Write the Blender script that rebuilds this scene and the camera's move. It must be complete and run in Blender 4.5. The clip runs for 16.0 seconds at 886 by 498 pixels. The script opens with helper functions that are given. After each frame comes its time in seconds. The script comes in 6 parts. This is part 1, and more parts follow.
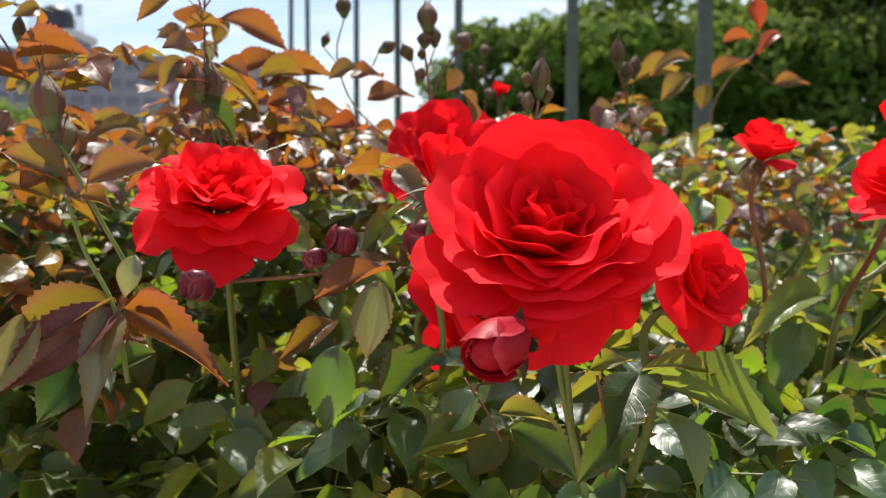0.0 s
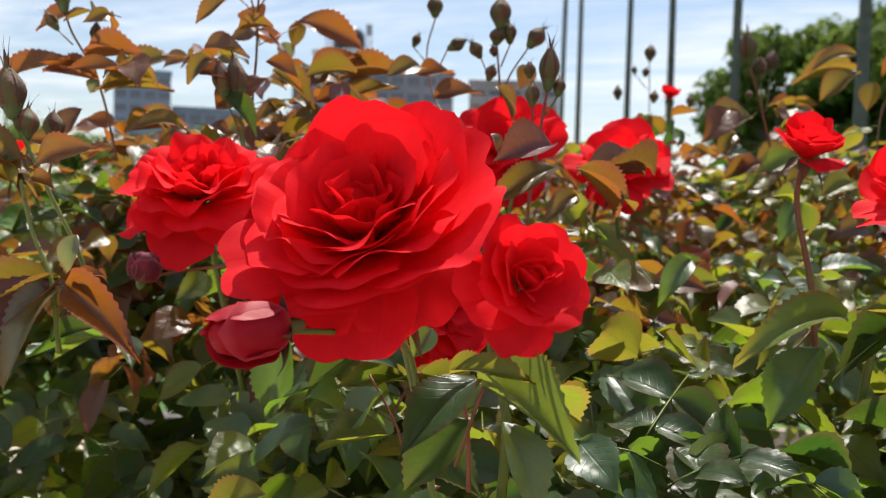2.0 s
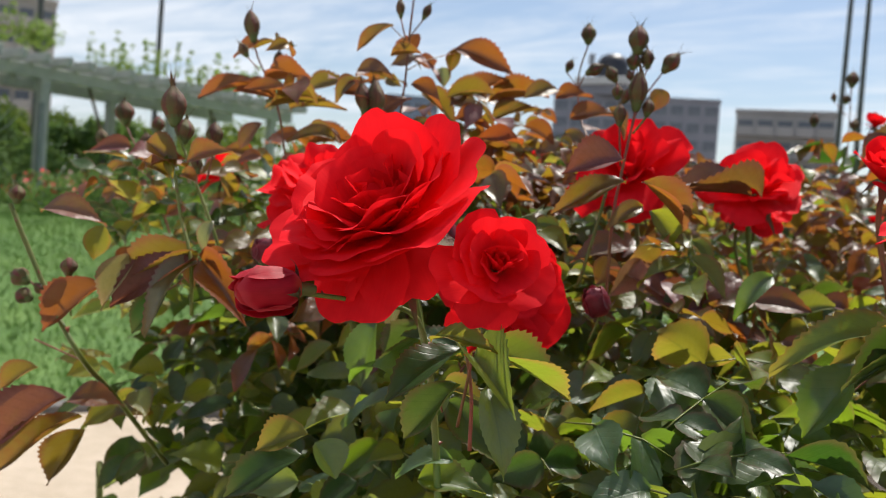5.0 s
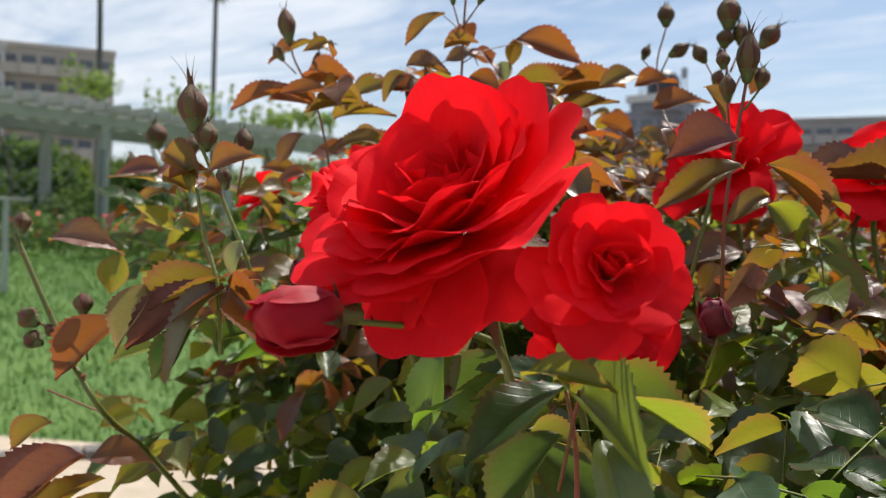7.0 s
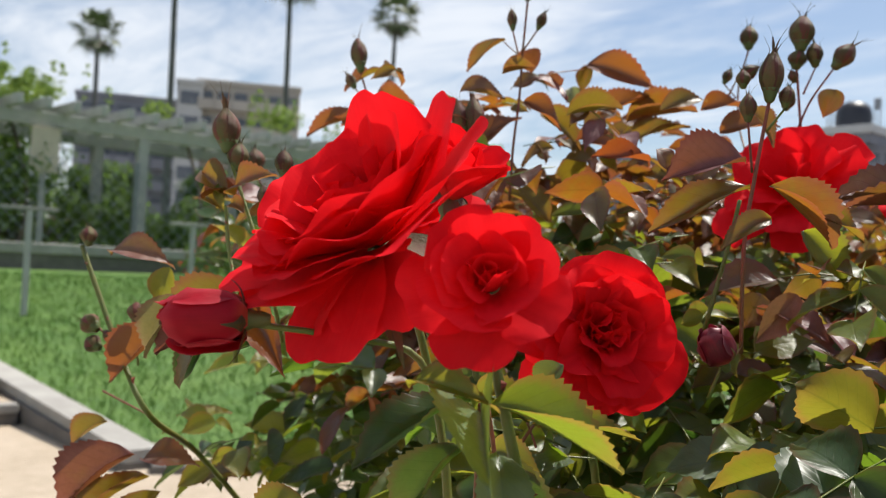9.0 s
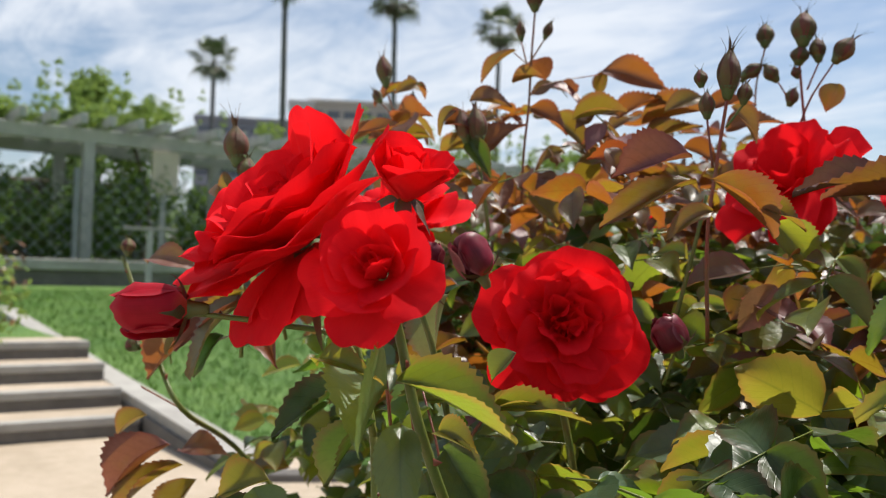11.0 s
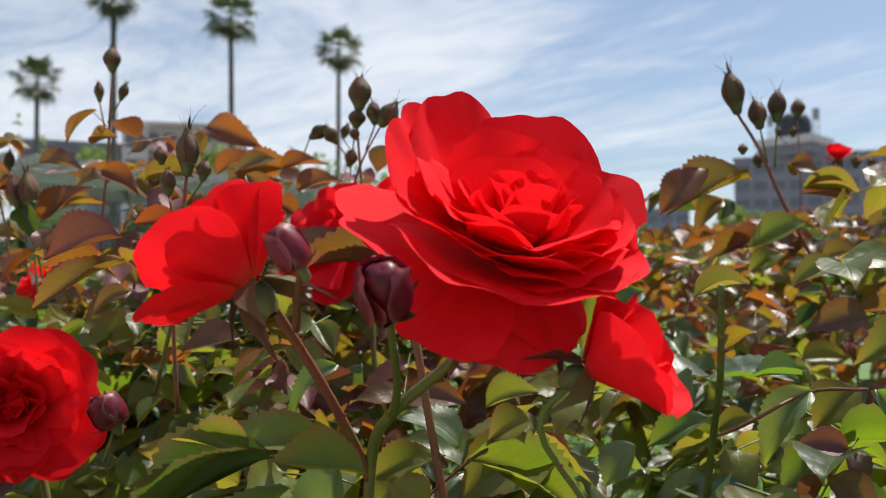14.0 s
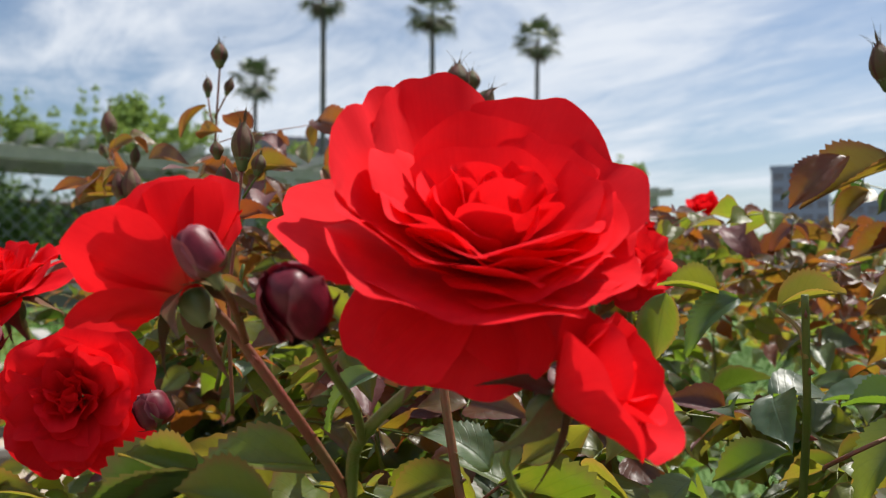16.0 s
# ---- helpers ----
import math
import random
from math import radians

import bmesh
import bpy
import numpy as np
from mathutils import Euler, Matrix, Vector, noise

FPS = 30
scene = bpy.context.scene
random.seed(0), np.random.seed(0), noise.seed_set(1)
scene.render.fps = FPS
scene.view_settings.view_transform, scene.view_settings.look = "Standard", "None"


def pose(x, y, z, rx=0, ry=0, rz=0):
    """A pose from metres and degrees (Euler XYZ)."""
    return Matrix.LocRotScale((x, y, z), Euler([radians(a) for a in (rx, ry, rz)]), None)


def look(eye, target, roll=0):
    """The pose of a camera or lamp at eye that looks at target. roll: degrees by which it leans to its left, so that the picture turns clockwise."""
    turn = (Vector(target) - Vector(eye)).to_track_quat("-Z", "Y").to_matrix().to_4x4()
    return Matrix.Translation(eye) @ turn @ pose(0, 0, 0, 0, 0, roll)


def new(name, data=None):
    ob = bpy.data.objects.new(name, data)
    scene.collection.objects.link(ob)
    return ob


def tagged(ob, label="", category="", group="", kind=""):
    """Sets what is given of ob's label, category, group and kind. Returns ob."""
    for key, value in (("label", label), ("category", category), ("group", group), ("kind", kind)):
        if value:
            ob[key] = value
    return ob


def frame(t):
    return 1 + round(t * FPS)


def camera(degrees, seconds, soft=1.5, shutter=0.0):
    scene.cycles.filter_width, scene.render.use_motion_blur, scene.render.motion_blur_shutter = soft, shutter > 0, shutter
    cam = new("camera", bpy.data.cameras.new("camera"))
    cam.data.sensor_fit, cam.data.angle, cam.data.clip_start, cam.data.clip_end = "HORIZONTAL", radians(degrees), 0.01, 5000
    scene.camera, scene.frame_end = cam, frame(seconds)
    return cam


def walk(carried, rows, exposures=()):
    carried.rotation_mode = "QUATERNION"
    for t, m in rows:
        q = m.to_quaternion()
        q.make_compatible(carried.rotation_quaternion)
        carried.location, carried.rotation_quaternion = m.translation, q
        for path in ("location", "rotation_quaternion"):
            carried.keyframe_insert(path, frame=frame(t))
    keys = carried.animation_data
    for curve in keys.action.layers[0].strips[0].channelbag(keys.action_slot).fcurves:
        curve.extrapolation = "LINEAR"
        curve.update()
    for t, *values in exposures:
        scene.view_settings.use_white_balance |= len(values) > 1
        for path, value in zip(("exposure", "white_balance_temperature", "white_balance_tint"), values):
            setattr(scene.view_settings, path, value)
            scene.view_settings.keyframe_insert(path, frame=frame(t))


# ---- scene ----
cam = camera(51.5, 16.0, soft=1.05)
PATH = [
    # seconds, x, y, z, pitch, lean, turn
    (0.0, 0.0, 0.0, 0.95, -3.43, -0.23, 1.4),
    (0.5, 0.0278, -0.0038, 0.9442, -2.97, -1.1, 4.29),
    (1.0, 0.0665, 0.004, 0.9461, -3.37, -2.12, 9.74),
    (1.5, 0.0927, 0.0196, 0.9436, -3.26, -2.34, 14.05),
    (2.0, 0.1271, 0.0359, 0.944, -2.92, -1.66, 17.99),
    (2.5, 0.1336, 0.0428, 0.9419, -2.07, -1.19, 20.79),
    (3.0, 0.1514, 0.0095, 0.9382, -1.89, -1.86, 22.05),
    (3.5, 0.1925, -0.0537, 0.9468, -1.9, -2.44, 22.83),
    (4.0, 0.2162, -0.0536, 0.9539, -2.63, -3.19, 24.63),
    (4.5, 0.2139, 0.0077, 0.9365, -3.08, -4.15, 29.22),
    (5.0, 0.2207, 0.0254, 0.9379, -2.08, -4.3, 33.78),
    (5.2, 0.2199, 0.0339, 0.9390, -1.81, -4.15, 35.24),
    (7.3, 0.1678, 0.0916, 0.9287, -0.44, -1.29, 37.08),
    (7.5, 0.1679, 0.094, 0.9299, 0.26, -0.73, 35.78),
    (8.0, 0.1708, 0.1046, 0.93, 0.89, -0.89, 34.26),
    (8.5, 0.1908, 0.1157, 0.9249, 1.13, -2.49, 39.61),
    (9.0, 0.2227, 0.1298, 0.9263, 1.06, -2.96, 47.82),
    (9.2, 0.2353, 0.1400, 0.9245, 1.03, -3.07, 49.98),
    (11.3, 0.2796, 0.1607, 0.9229, 1.55, -1.76, 54.73),
    (11.5, 0.2811, 0.1666, 0.9229, 1.91, -1.89, 54.04),
    (12.0, 0.3148, 0.1987, 0.9304, 2.65, -1.2, 51.66),
    (12.5, 0.3459, 0.2296, 0.9377, 3.27, -0.53, 48.78),
    (13.0, 0.3696, 0.2477, 0.9399, 3.3, -0.41, 46.83),
    (13.5, 0.3814, 0.2736, 0.9451, 3.05, 0.03, 45.42),
    (14.0, 0.3908, 0.272, 0.9467, 2.91, 0.32, 45.27),
    (14.5, 0.435, 0.2447, 0.9504, 2.88, -0.13, 46.32),
    (15.0, 0.4381, 0.2565, 0.9492, 2.73, -0.13, 48.64),
    (15.5, 0.4178, 0.3152, 0.9525, 2.67, -0.41, 53.69),
    (16.0, 0.4021, 0.3364, 0.9516, 2.29, -0.63, 57.56),
]
EXPOSURE = ((0.0, 0.66), (1.5, 0.55), (2.5, 0.25), (3.0, 0.14), (3.5, 0.1), (4.5, 0.22), (5.0, 0.28), (7.5, 0.26), (9.0, 0.26), (11.5, 0.25), (12.0, 0.25), (12.5, 0.15), (14.5, 0.2), (16.0, 0.15))
walk(cam, [(t, pose(x, y, z, 90 + pitch, lean, turn)) for t, x, y, z, pitch, lean, turn in PATH], exposures=EXPOSURE)

cam.data.dof.use_dof = True
cam.data.dof.focus_distance = 0.30
cam.data.dof.aperture_fstop = 22.0

# ---- sky and sun ----
SUN_AZ, SUN_EL = 2.0, 61.0          # degrees left of +y, and above the horizon
world = bpy.data.worlds.new("sky")
scene.world = world
world.use_nodes = True


class Nodes:
    """Short hand for a node tree."""

    def __init__(self, tree, keep=False):
        self.tree = tree
        if not keep:
            self.tree.nodes.clear()

    def add(self, kind, **values):
        n = self.tree.nodes.new(kind)
        for key, value in values.items():
            if key in n.inputs:
                n.inputs[key].default_value = value
        return n

    def link(self, a, b):
        self.tree.links.new(a, b)

    def math(self, op, a, b=0.0, clamp=False):
        n = self.tree.nodes.new("ShaderNodeMath")
        n.operation, n.use_clamp = op, clamp
        for k, v in enumerate((a, b)):
            if isinstance(v, (int, float)):
                n.inputs[k].default_value = v
            else:
                self.link(v, n.inputs[k])
        return n.outputs[0]

    def mix(self, fac, a, b):
        n = self.tree.nodes.new("ShaderNodeMix")
        n.data_type = "RGBA"
        for k, v in ((0, fac), (6, a), (7, b)):
            if isinstance(v, (int, float)):
                n.inputs[k].default_value = v
            elif isinstance(v, tuple):
                n.inputs[k].default_value = (*v, 1.0) if len(v) == 3 else v
            else:
                self.link(v, n.inputs[k])
        return n.outputs[2]

    def ramp(self, fac, lo, hi):
        n = self.tree.nodes.new("ShaderNodeMapRange")
        n.interpolation_type = "SMOOTHSTEP"
        n.inputs[1].default_value, n.inputs[2].default_value = lo, hi
        self.link(fac, n.inputs[0])
        return n.outputs[0]

    def noise(self, vector, scale, detail=4.0, rough=0.55, warp=0.0):
        n = self.tree.nodes.new("ShaderNodeTexNoise")
        n.inputs["Scale"].default_value, n.inputs["Detail"].default_value = scale, detail
        n.inputs["Roughness"].default_value, n.inputs["Distortion"].default_value = rough, warp
        if vector is not None:
            self.link(vector, n.inputs["Vector"])
        return n.outputs[0]


w = Nodes(world.node_tree)
sky = w.add("ShaderNodeTexSky")
sky.sky_type, sky.sun_disc = "NISHITA", False
sky.sun_elevation, sky.sun_rotation = radians(SUN_EL), radians(-SUN_AZ)
sky.air_density, sky.dust_density, sky.ozone_density = 1.0, 1.2, 1.5
coord = w.add("ShaderNodeTexCoord")
sep = w.add("ShaderNodeSeparateXYZ")
w.link(coord.outputs["Generated"], sep.inputs[0])
height = w.math("MAXIMUM", w.math("ADD", sep.outputs[2], 0.06), 0.02)
flat = w.add("ShaderNodeCombineXYZ")
w.link(w.math("DIVIDE", sep.outputs[0], height), flat.inputs[0])
w.link(w.math("DIVIDE", sep.outputs[1], height), flat.inputs[1])
streak = w.add("ShaderNodeMapping")
streak.inputs["Rotation"].default_value = (0, 0, radians(28))
streak.inputs["Scale"].default_value = (0.55, 1.25, 1.0)
w.link(flat.outputs[0], streak.inputs[0])
veil = w.noise(streak.outputs[0], 0.55, 8.0, 0.6, 0.6)
fine = w.noise(streak.outputs[0], 2.6, 6.0, 0.62, 0.9)
amount = w.math("ADD", w.math("MULTIPLY", veil, 0.72), w.math("MULTIPLY", fine, 0.28))
cover = w.math("MULTIPLY", w.ramp(amount, 0.425, 0.635), 0.9)
low = w.ramp(sep.outputs[2], 0.16, -0.02)
cover = w.math("MAXIMUM", cover, w.math("MULTIPLY", low, 0.45))
colour = w.mix(cover, sky.outputs[0], (7.6, 8.0, 8.6))
bg = w.add("ShaderNodeBackground", Strength=0.100)
w.link(colour, bg.inputs[0])
out = w.add("ShaderNodeOutputWorld")
w.link(bg.outputs[0], out.inputs[0])

sun = new("sun", bpy.data.lights.new("sun", "SUN"))
sun.data.energy, sun.data.angle, sun.data.color = 5.0, radians(0.53), (1.0, 0.95, 0.87)
sun_way = Vector((-math.sin(radians(SUN_AZ)) * math.cos(radians(SUN_EL)), math.cos(radians(SUN_AZ)) * math.cos(radians(SUN_EL)), math.sin(radians(SUN_EL))))
sun.matrix_world = look((sun_way * 50)[:], (0, 0, 0))


# ---- materials ----
def surface(name, a, b, scale=20.0, rough=0.6, bump=0.0, bump_scale=None, metal=0.0, vary=0.0, spec=0.5, stretch=(1, 1, 1), glow=None):
    m = bpy.data.materials.new(name)
    m.use_nodes = True
    n = Nodes(m.node_tree)
    tc = n.add("ShaderNodeTexCoord")
    mp = n.add("ShaderNodeMapping")
    mp.inputs["Scale"].default_value = stretch
    n.link(tc.outputs["Object"], mp.inputs[0])
    big = n.noise(mp.outputs[0], scale * 0.17, 3.0)
    small = n.noise(mp.outputs[0], scale, 6.0, 0.65)
    fac = n.math("ADD", n.math("MULTIPLY", big, 0.5), n.math("MULTIPLY", small, 0.5))
    col = n.mix(n.ramp(fac, 0.36, 0.64), a, b)
    if vary:
        info = n.add("ShaderNodeObjectInfo")
        geo = n.add("ShaderNodeNewGeometry")
        r = n.math("FRACT", n.math("ADD", info.outputs["Random"], geo.outputs["Random Per Island"]))
        hsv = n.add("ShaderNodeHueSaturation")
        n.link(n.math("ADD", n.math("MULTIPLY", r, 2 * vary), 1 - vary), hsv.inputs["Value"])
        n.link(col, hsv.inputs["Color"])
        col = hsv.outputs[0]
    p = n.add("ShaderNodeBsdfPrincipled", Roughness=rough, Metallic=metal)
    p.inputs["Specular IOR Level"].default_value = spec
    n.link(col, p.inputs["Base Color"])
    n.link(n.math("ADD", n.math("MULTIPLY", small, 0.25), rough - 0.12, True), p.inputs["Roughness"])
    if bump:
        bp = n.add("ShaderNodeBump", Strength=bump, Distance=0.02)
        n.link(n.noise(mp.outputs[0], bump_scale or scale * 2, 6.0, 0.7), bp.inputs["Height"])
        n.link(bp.outputs[0], p.inputs["Normal"])
    o = n.add("ShaderNodeOutputMaterial")
    done = p.outputs[0]
    if glow:  # thin leaves let some light through
        t = n.add("ShaderNodeBsdfTranslucent")
        t.inputs[0].default_value = (*glow, 1)
        s = n.add("ShaderNodeMixShader")
        s.inputs[0].default_value = 0.42
        n.link(done, s.inputs[1])
        n.link(t.outputs[0], s.inputs[2])
        done = s.outputs[0]
    n.link(done, o.inputs[0])
    return m


def leaf_material(name, a, b, through_col, rough, share=0.4, edge=None, vein=(0.0, 0.0, 0.0), vein_share=0.25, spec=0.5):
    """A thin leaf with a midrib, side veins, blotches and light that shines through."""
    a, b = tuple(1.3 * q for q in a), tuple(1.3 * q for q in b)
    m = bpy.data.materials.new(name)
    m.use_nodes = True
    n = Nodes(m.node_tree)
    uv = n.add("ShaderNodeUVMap")
    sp = n.add("ShaderNodeSeparateXYZ")
    n.link(uv.outputs[0], sp.inputs[0])
    side = n.math("ABSOLUTE", n.math("SUBTRACT", sp.outputs[0], 0.5))
    along = sp.outputs[1]
    wave = n.math("FRACT", n.math("SUBTRACT", n.math("MULTIPLY", along, 8.0), n.math("MULTIPLY", side, 5.0)))
    ridge = n.math("ABSOLUTE", n.math("SUBTRACT", wave, 0.5))
    veins = n.ramp(ridge, 0.10, 0.0)
    rib = n.ramp(side, 0.035, 0.008)
    lines = n.math("MAXIMUM", rib, n.math("MULTIPLY", veins, 0.55))
    info = n.add("ShaderNodeObjectInfo")
    geo = n.add("ShaderNodeNewGeometry")
    r = n.math("FRACT", n.math("ADD", info.outputs["Random"], geo.outputs["Random Per Island"]))
    tc = n.add("ShaderNodeTexCoord")
    blotch = n.noise(geo.outputs["Position"], 75.0, 7.0, 0.68)
    grain = n.noise(geo.outputs["Position"], 900.0, 3.0, 0.6)
    mixv = n.math("ADD", n.math("MULTIPLY", blotch, 0.9), n.math("SUBTRACT", n.math("MULTIPLY", r, 0.9), 0.4))
    pick = n.ramp(mixv, 0.25, 0.75)
    col = n.mix(pick, a, b)
    if edge:
        rim = n.math("MULTIPLY", n.ramp(side, 0.34, 0.5), 0.8)
        col = n.mix(rim, col, edge)
    mottle = n.ramp(n.noise(geo.outputs["Position"], 420.0, 4.0, 0.7), 0.35, 0.7)
    col = n.mix(n.math("MULTIPLY", mottle, 0.35), col, tuple(0.45 * q for q in a))
    col = n.mix(n.math("MULTIPLY", lines, vein_share), col, vein)
    hsv = n.add("ShaderNodeHueSaturation")
    n.link(n.math("ADD", n.math("MULTIPLY", n.math("FRACT", n.math("MULTIPLY", r, 7.31)), 0.6), 0.7), hsv.inputs["Value"])
    n.link(col, hsv.inputs["Color"])
    p = n.add("ShaderNodeBsdfPrincipled", Roughness=rough)
    p.inputs["Specular IOR Level"].default_value = spec
    n.link(hsv.outputs[0], p.inputs["Base Color"])
    n.link(n.math("ADD", n.math("MULTIPLY", blotch, 0.22), rough - 0.11, True), p.inputs["Roughness"])
    swell = n.noise(geo.outputs["Position"], 95.0, 1.5, 0.5)
    coarse = n.add("ShaderNodeBump", Strength=0.42, Distance=0.005)
    n.link(swell, coarse.inputs["Height"])
    bp = n.add("ShaderNodeBump", Strength=0.22, Distance=0.0006)
    n.link(n.math("ADD", n.math("MULTIPLY", lines, -1.0), n.math("MULTIPLY", grain, 0.35)), bp.inputs["Height"])
    n.link(coarse.outputs[0], bp.inputs["Normal"])
    n.link(bp.outputs[0], p.inputs["Normal"])
    t = n.add("ShaderNodeBsdfTranslucent")
    glow = n.mix(n.math("MULTIPLY", lines, 0.35), n.mix(pick, through_col[0], through_col[1]), tuple(0.45 * c for c in through_col[0]))
    if edge:
        tip = n.math("MAXIMUM", rim, n.math("MULTIPLY", n.ramp(along, 0.55, 1.0), 0.6))
        glow = n.mix(n.math("MULTIPLY", tip, 0.7), glow, tuple(min(0.6, 3.6 * q) for q in edge))
    n.link(glow, t.inputs[0])
    s = n.add("ShaderNodeMixShader")
    s.inputs[0].default_value = share
    n.link(p.outputs[0], s.inputs[1])
    n.link(t.outputs[0], s.inputs[2])
    o = n.add("ShaderNodeOutputMaterial")
    n.link(s.outputs[0], o.inputs[0])
    return m


LEAF = {
    "green": leaf_material("leaf_green", (0.028, 0.055, 0.016), (0.056, 0.085, 0.020), ((0.30, 0.46, 0.02), (0.48, 0.50, 0.03)), 0.45, 0.42, (0.09, 0.065, 0.02), (0.09, 0.13, 0.045), 0.25, 0.6),
    "glossy": leaf_material("leaf_glossy", (0.030, 0.062, 0.026), (0.055, 0.090, 0.034), ((0.26, 0.44, 0.03), (0.40, 0.48, 0.04)), 0.44, 0.36, None, (0.11, 0.16, 0.07), 0.2, 0.95),
    # deep green leaf; also paints the shadow on leaves under the main bloom
    "dark": leaf_material("leaf_dark", (0.028, 0.050, 0.018), (0.046, 0.068, 0.020), ((0.09, 0.22, 0.02), (0.16, 0.26, 0.02)), 0.38, 0.3, (0.08, 0.045, 0.02), (0.06, 0.09, 0.03), 0.25, 0.34),
    "yellow": leaf_material("leaf_yellow", (0.085, 0.125, 0.022), (0.115, 0.125, 0.025), ((0.34, 0.42, 0.03), (0.40, 0.36, 0.03)), 0.4, 0.45, (0.16, 0.07, 0.02), (0.16, 0.18, 0.05)),
    "bronze": leaf_material("leaf_bronze", (0.095, 0.030, 0.016), (0.068, 0.058, 0.018), ((0.48, 0.155, 0.016), (0.40, 0.27, 0.02)), 0.40, 0.42, (0.12, 0.028, 0.018), (0.16, 0.06, 0.025), 0.25, 0.7),
    "purple": leaf_material("leaf_purple", (0.15, 0.058, 0.062), (0.12, 0.062, 0.050), ((0.34, 0.11, 0.02), (0.36, 0.20, 0.02)), 0.46, 0.34, (0.10, 0.024, 0.022), (0.06, 0.022, 0.024), 0.25, 0.5),
    "red": leaf_material("leaf_red", (0.20, 0.030, 0.018), (0.16, 0.045, 0.02), ((0.65, 0.09, 0.02), (0.55, 0.13, 0.02)), 0.38, 0.42, None, (0.15, 0.04, 0.03)),
    "pink": leaf_material("leaf_pink", (0.36, 0.17, 0.15), (0.30, 0.15, 0.12), ((0.36, 0.16, 0.08), (0.36, 0.2, 0.07)), 0.45, 0.3, None, (0.25, 0.10, 0.09)),
    # light base colour paints in the silvery sheen of sun on the leaf
    "pale": leaf_material("leaf_pale_sheen", (0.13, 0.15, 0.085), (0.17, 0.15, 0.08), ((0.34, 0.36, 0.09), (0.36, 0.30, 0.07)), 0.42, 0.35, (0.15, 0.06, 0.04), (0.22, 0.22, 0.15), 0.25, 0.9),
}


def petal_material(name, a, b, glow, share, rough=0.7, spec=0.10, margin=None):
    m = bpy.data.materials.new(name)
    m.use_nodes = True
    n = Nodes(m.node_tree)
    uv = n.add("ShaderNodeUVMap")
    sp = n.add("ShaderNodeSeparateXYZ")
    n.link(uv.outputs[0], sp.inputs[0])
    geo = n.add("ShaderNodeNewGeometry")
    info = n.add("ShaderNodeObjectInfo")
    stretch = n.add("ShaderNodeMapping")
    stretch.inputs["Scale"].default_value = (26.0, 1.6, 1.0)
    n.link(uv.outputs[0], stretch.inputs[0])
    fibre = n.noise(stretch.outputs[0], 1.6, 4.0, 0.6)
    soft = n.noise(geo.outputs["Position"], 160.0, 3.0)
    col = n.mix(n.ramp(n.math("ADD", n.math("MULTIPLY", fibre, 0.45), n.math("MULTIPLY", soft, 0.55)), 0.35, 0.65), a, b)
    foot = n.ramp(sp.outputs[1], 0.22, 0.0)
    col = n.mix(n.math("MULTIPLY", foot, 0.5), col, (0.55, 0.12, 0.05))
    if margin:  # paler petal edges
        side = n.math("ABSOLUTE", n.math("SUBTRACT", sp.outputs[0], 0.5))
        rim = n.math("MAXIMUM", n.ramp(side, 0.40, 0.5), n.ramp(sp.outputs[1], 0.82, 1.0))
        col = n.mix(n.math("MULTIPLY", rim, n.math("ADD", n.math("MULTIPLY", soft, 1.1), 0.1)), col, margin)
    hsv = n.add("ShaderNodeHueSaturation")
    n.link(n.math("ADD", n.math("MULTIPLY", info.outputs["Random"], 0.25), 0.85), hsv.inputs["Value"])
    n.link(col, hsv.inputs["Color"])
    p = n.add("ShaderNodeBsdfPrincipled", Roughness=rough)
    p.inputs["Specular IOR Level"].default_value = spec
    n.link(hsv.outputs[0], p.inputs["Base Color"])
    bp = n.add("ShaderNodeBump", Strength=0.16, Distance=0.0005)
    n.link(fibre, bp.inputs["Height"])
    n.link(bp.outputs[0], p.inputs["Normal"])
    t = n.add("ShaderNodeBsdfTranslucent")
    t.inputs[0].default_value = (*glow, 1)
    s = n.add("ShaderNodeMixShader")
    s.inputs[0].default_value = share
    n.link(p.outputs[0], s.inputs[1])
    n.link(t.outputs[0], s.inputs[2])
    o = n.add("ShaderNodeOutputMaterial")
    n.link(s.outputs[0], o.inputs[0])
    return m


PETAL = petal_material("petal_scarlet", (0.86, 0.010, 0.022), (0.95, 0.018, 0.030), (0.92, 0.014, 0.020), 0.36, 0.7, 0.08)
PETAL_DEEP = petal_material("petal_crimson", (0.36, 0.005, 0.016), (0.46, 0.007, 0.022), (0.5, 0.004, 0.012), 0.25, 0.5, 0.2, (0.55, 0.05, 0.07))
PETAL_DARK = petal_material("petal_dark_purple", (0.10, 0.007, 0.016), (0.22, 0.014, 0.034), (0.2, 0.006, 0.016), 0.2, 0.4, 0.35, (0.34, 0.10, 0.12))
BUD_DARK = surface("bud_skin", (0.15, 0.040, 0.040), (0.10, 0.055, 0.028), 180.0, 0.58, 0.25, 700.0, vary=0.35, spec=0.22)
BUD_PURPLE = surface("bud_purple", (0.06, 0.012, 0.025), (0.10, 0.02, 0.04), 260.0, 0.38, 0.15, 700.0, vary=0.3)
SEPAL = surface("sepal", (0.095, 0.095, 0.032), (0.15, 0.05, 0.04), 140.0, 0.55, 0.3, 700.0, vary=0.4, spec=0.25)
CALYX = surface("calyx_green", (0.075, 0.12, 0.03), (0.12, 0.12, 0.04), 200.0, 0.5, 0.1, 600.0)
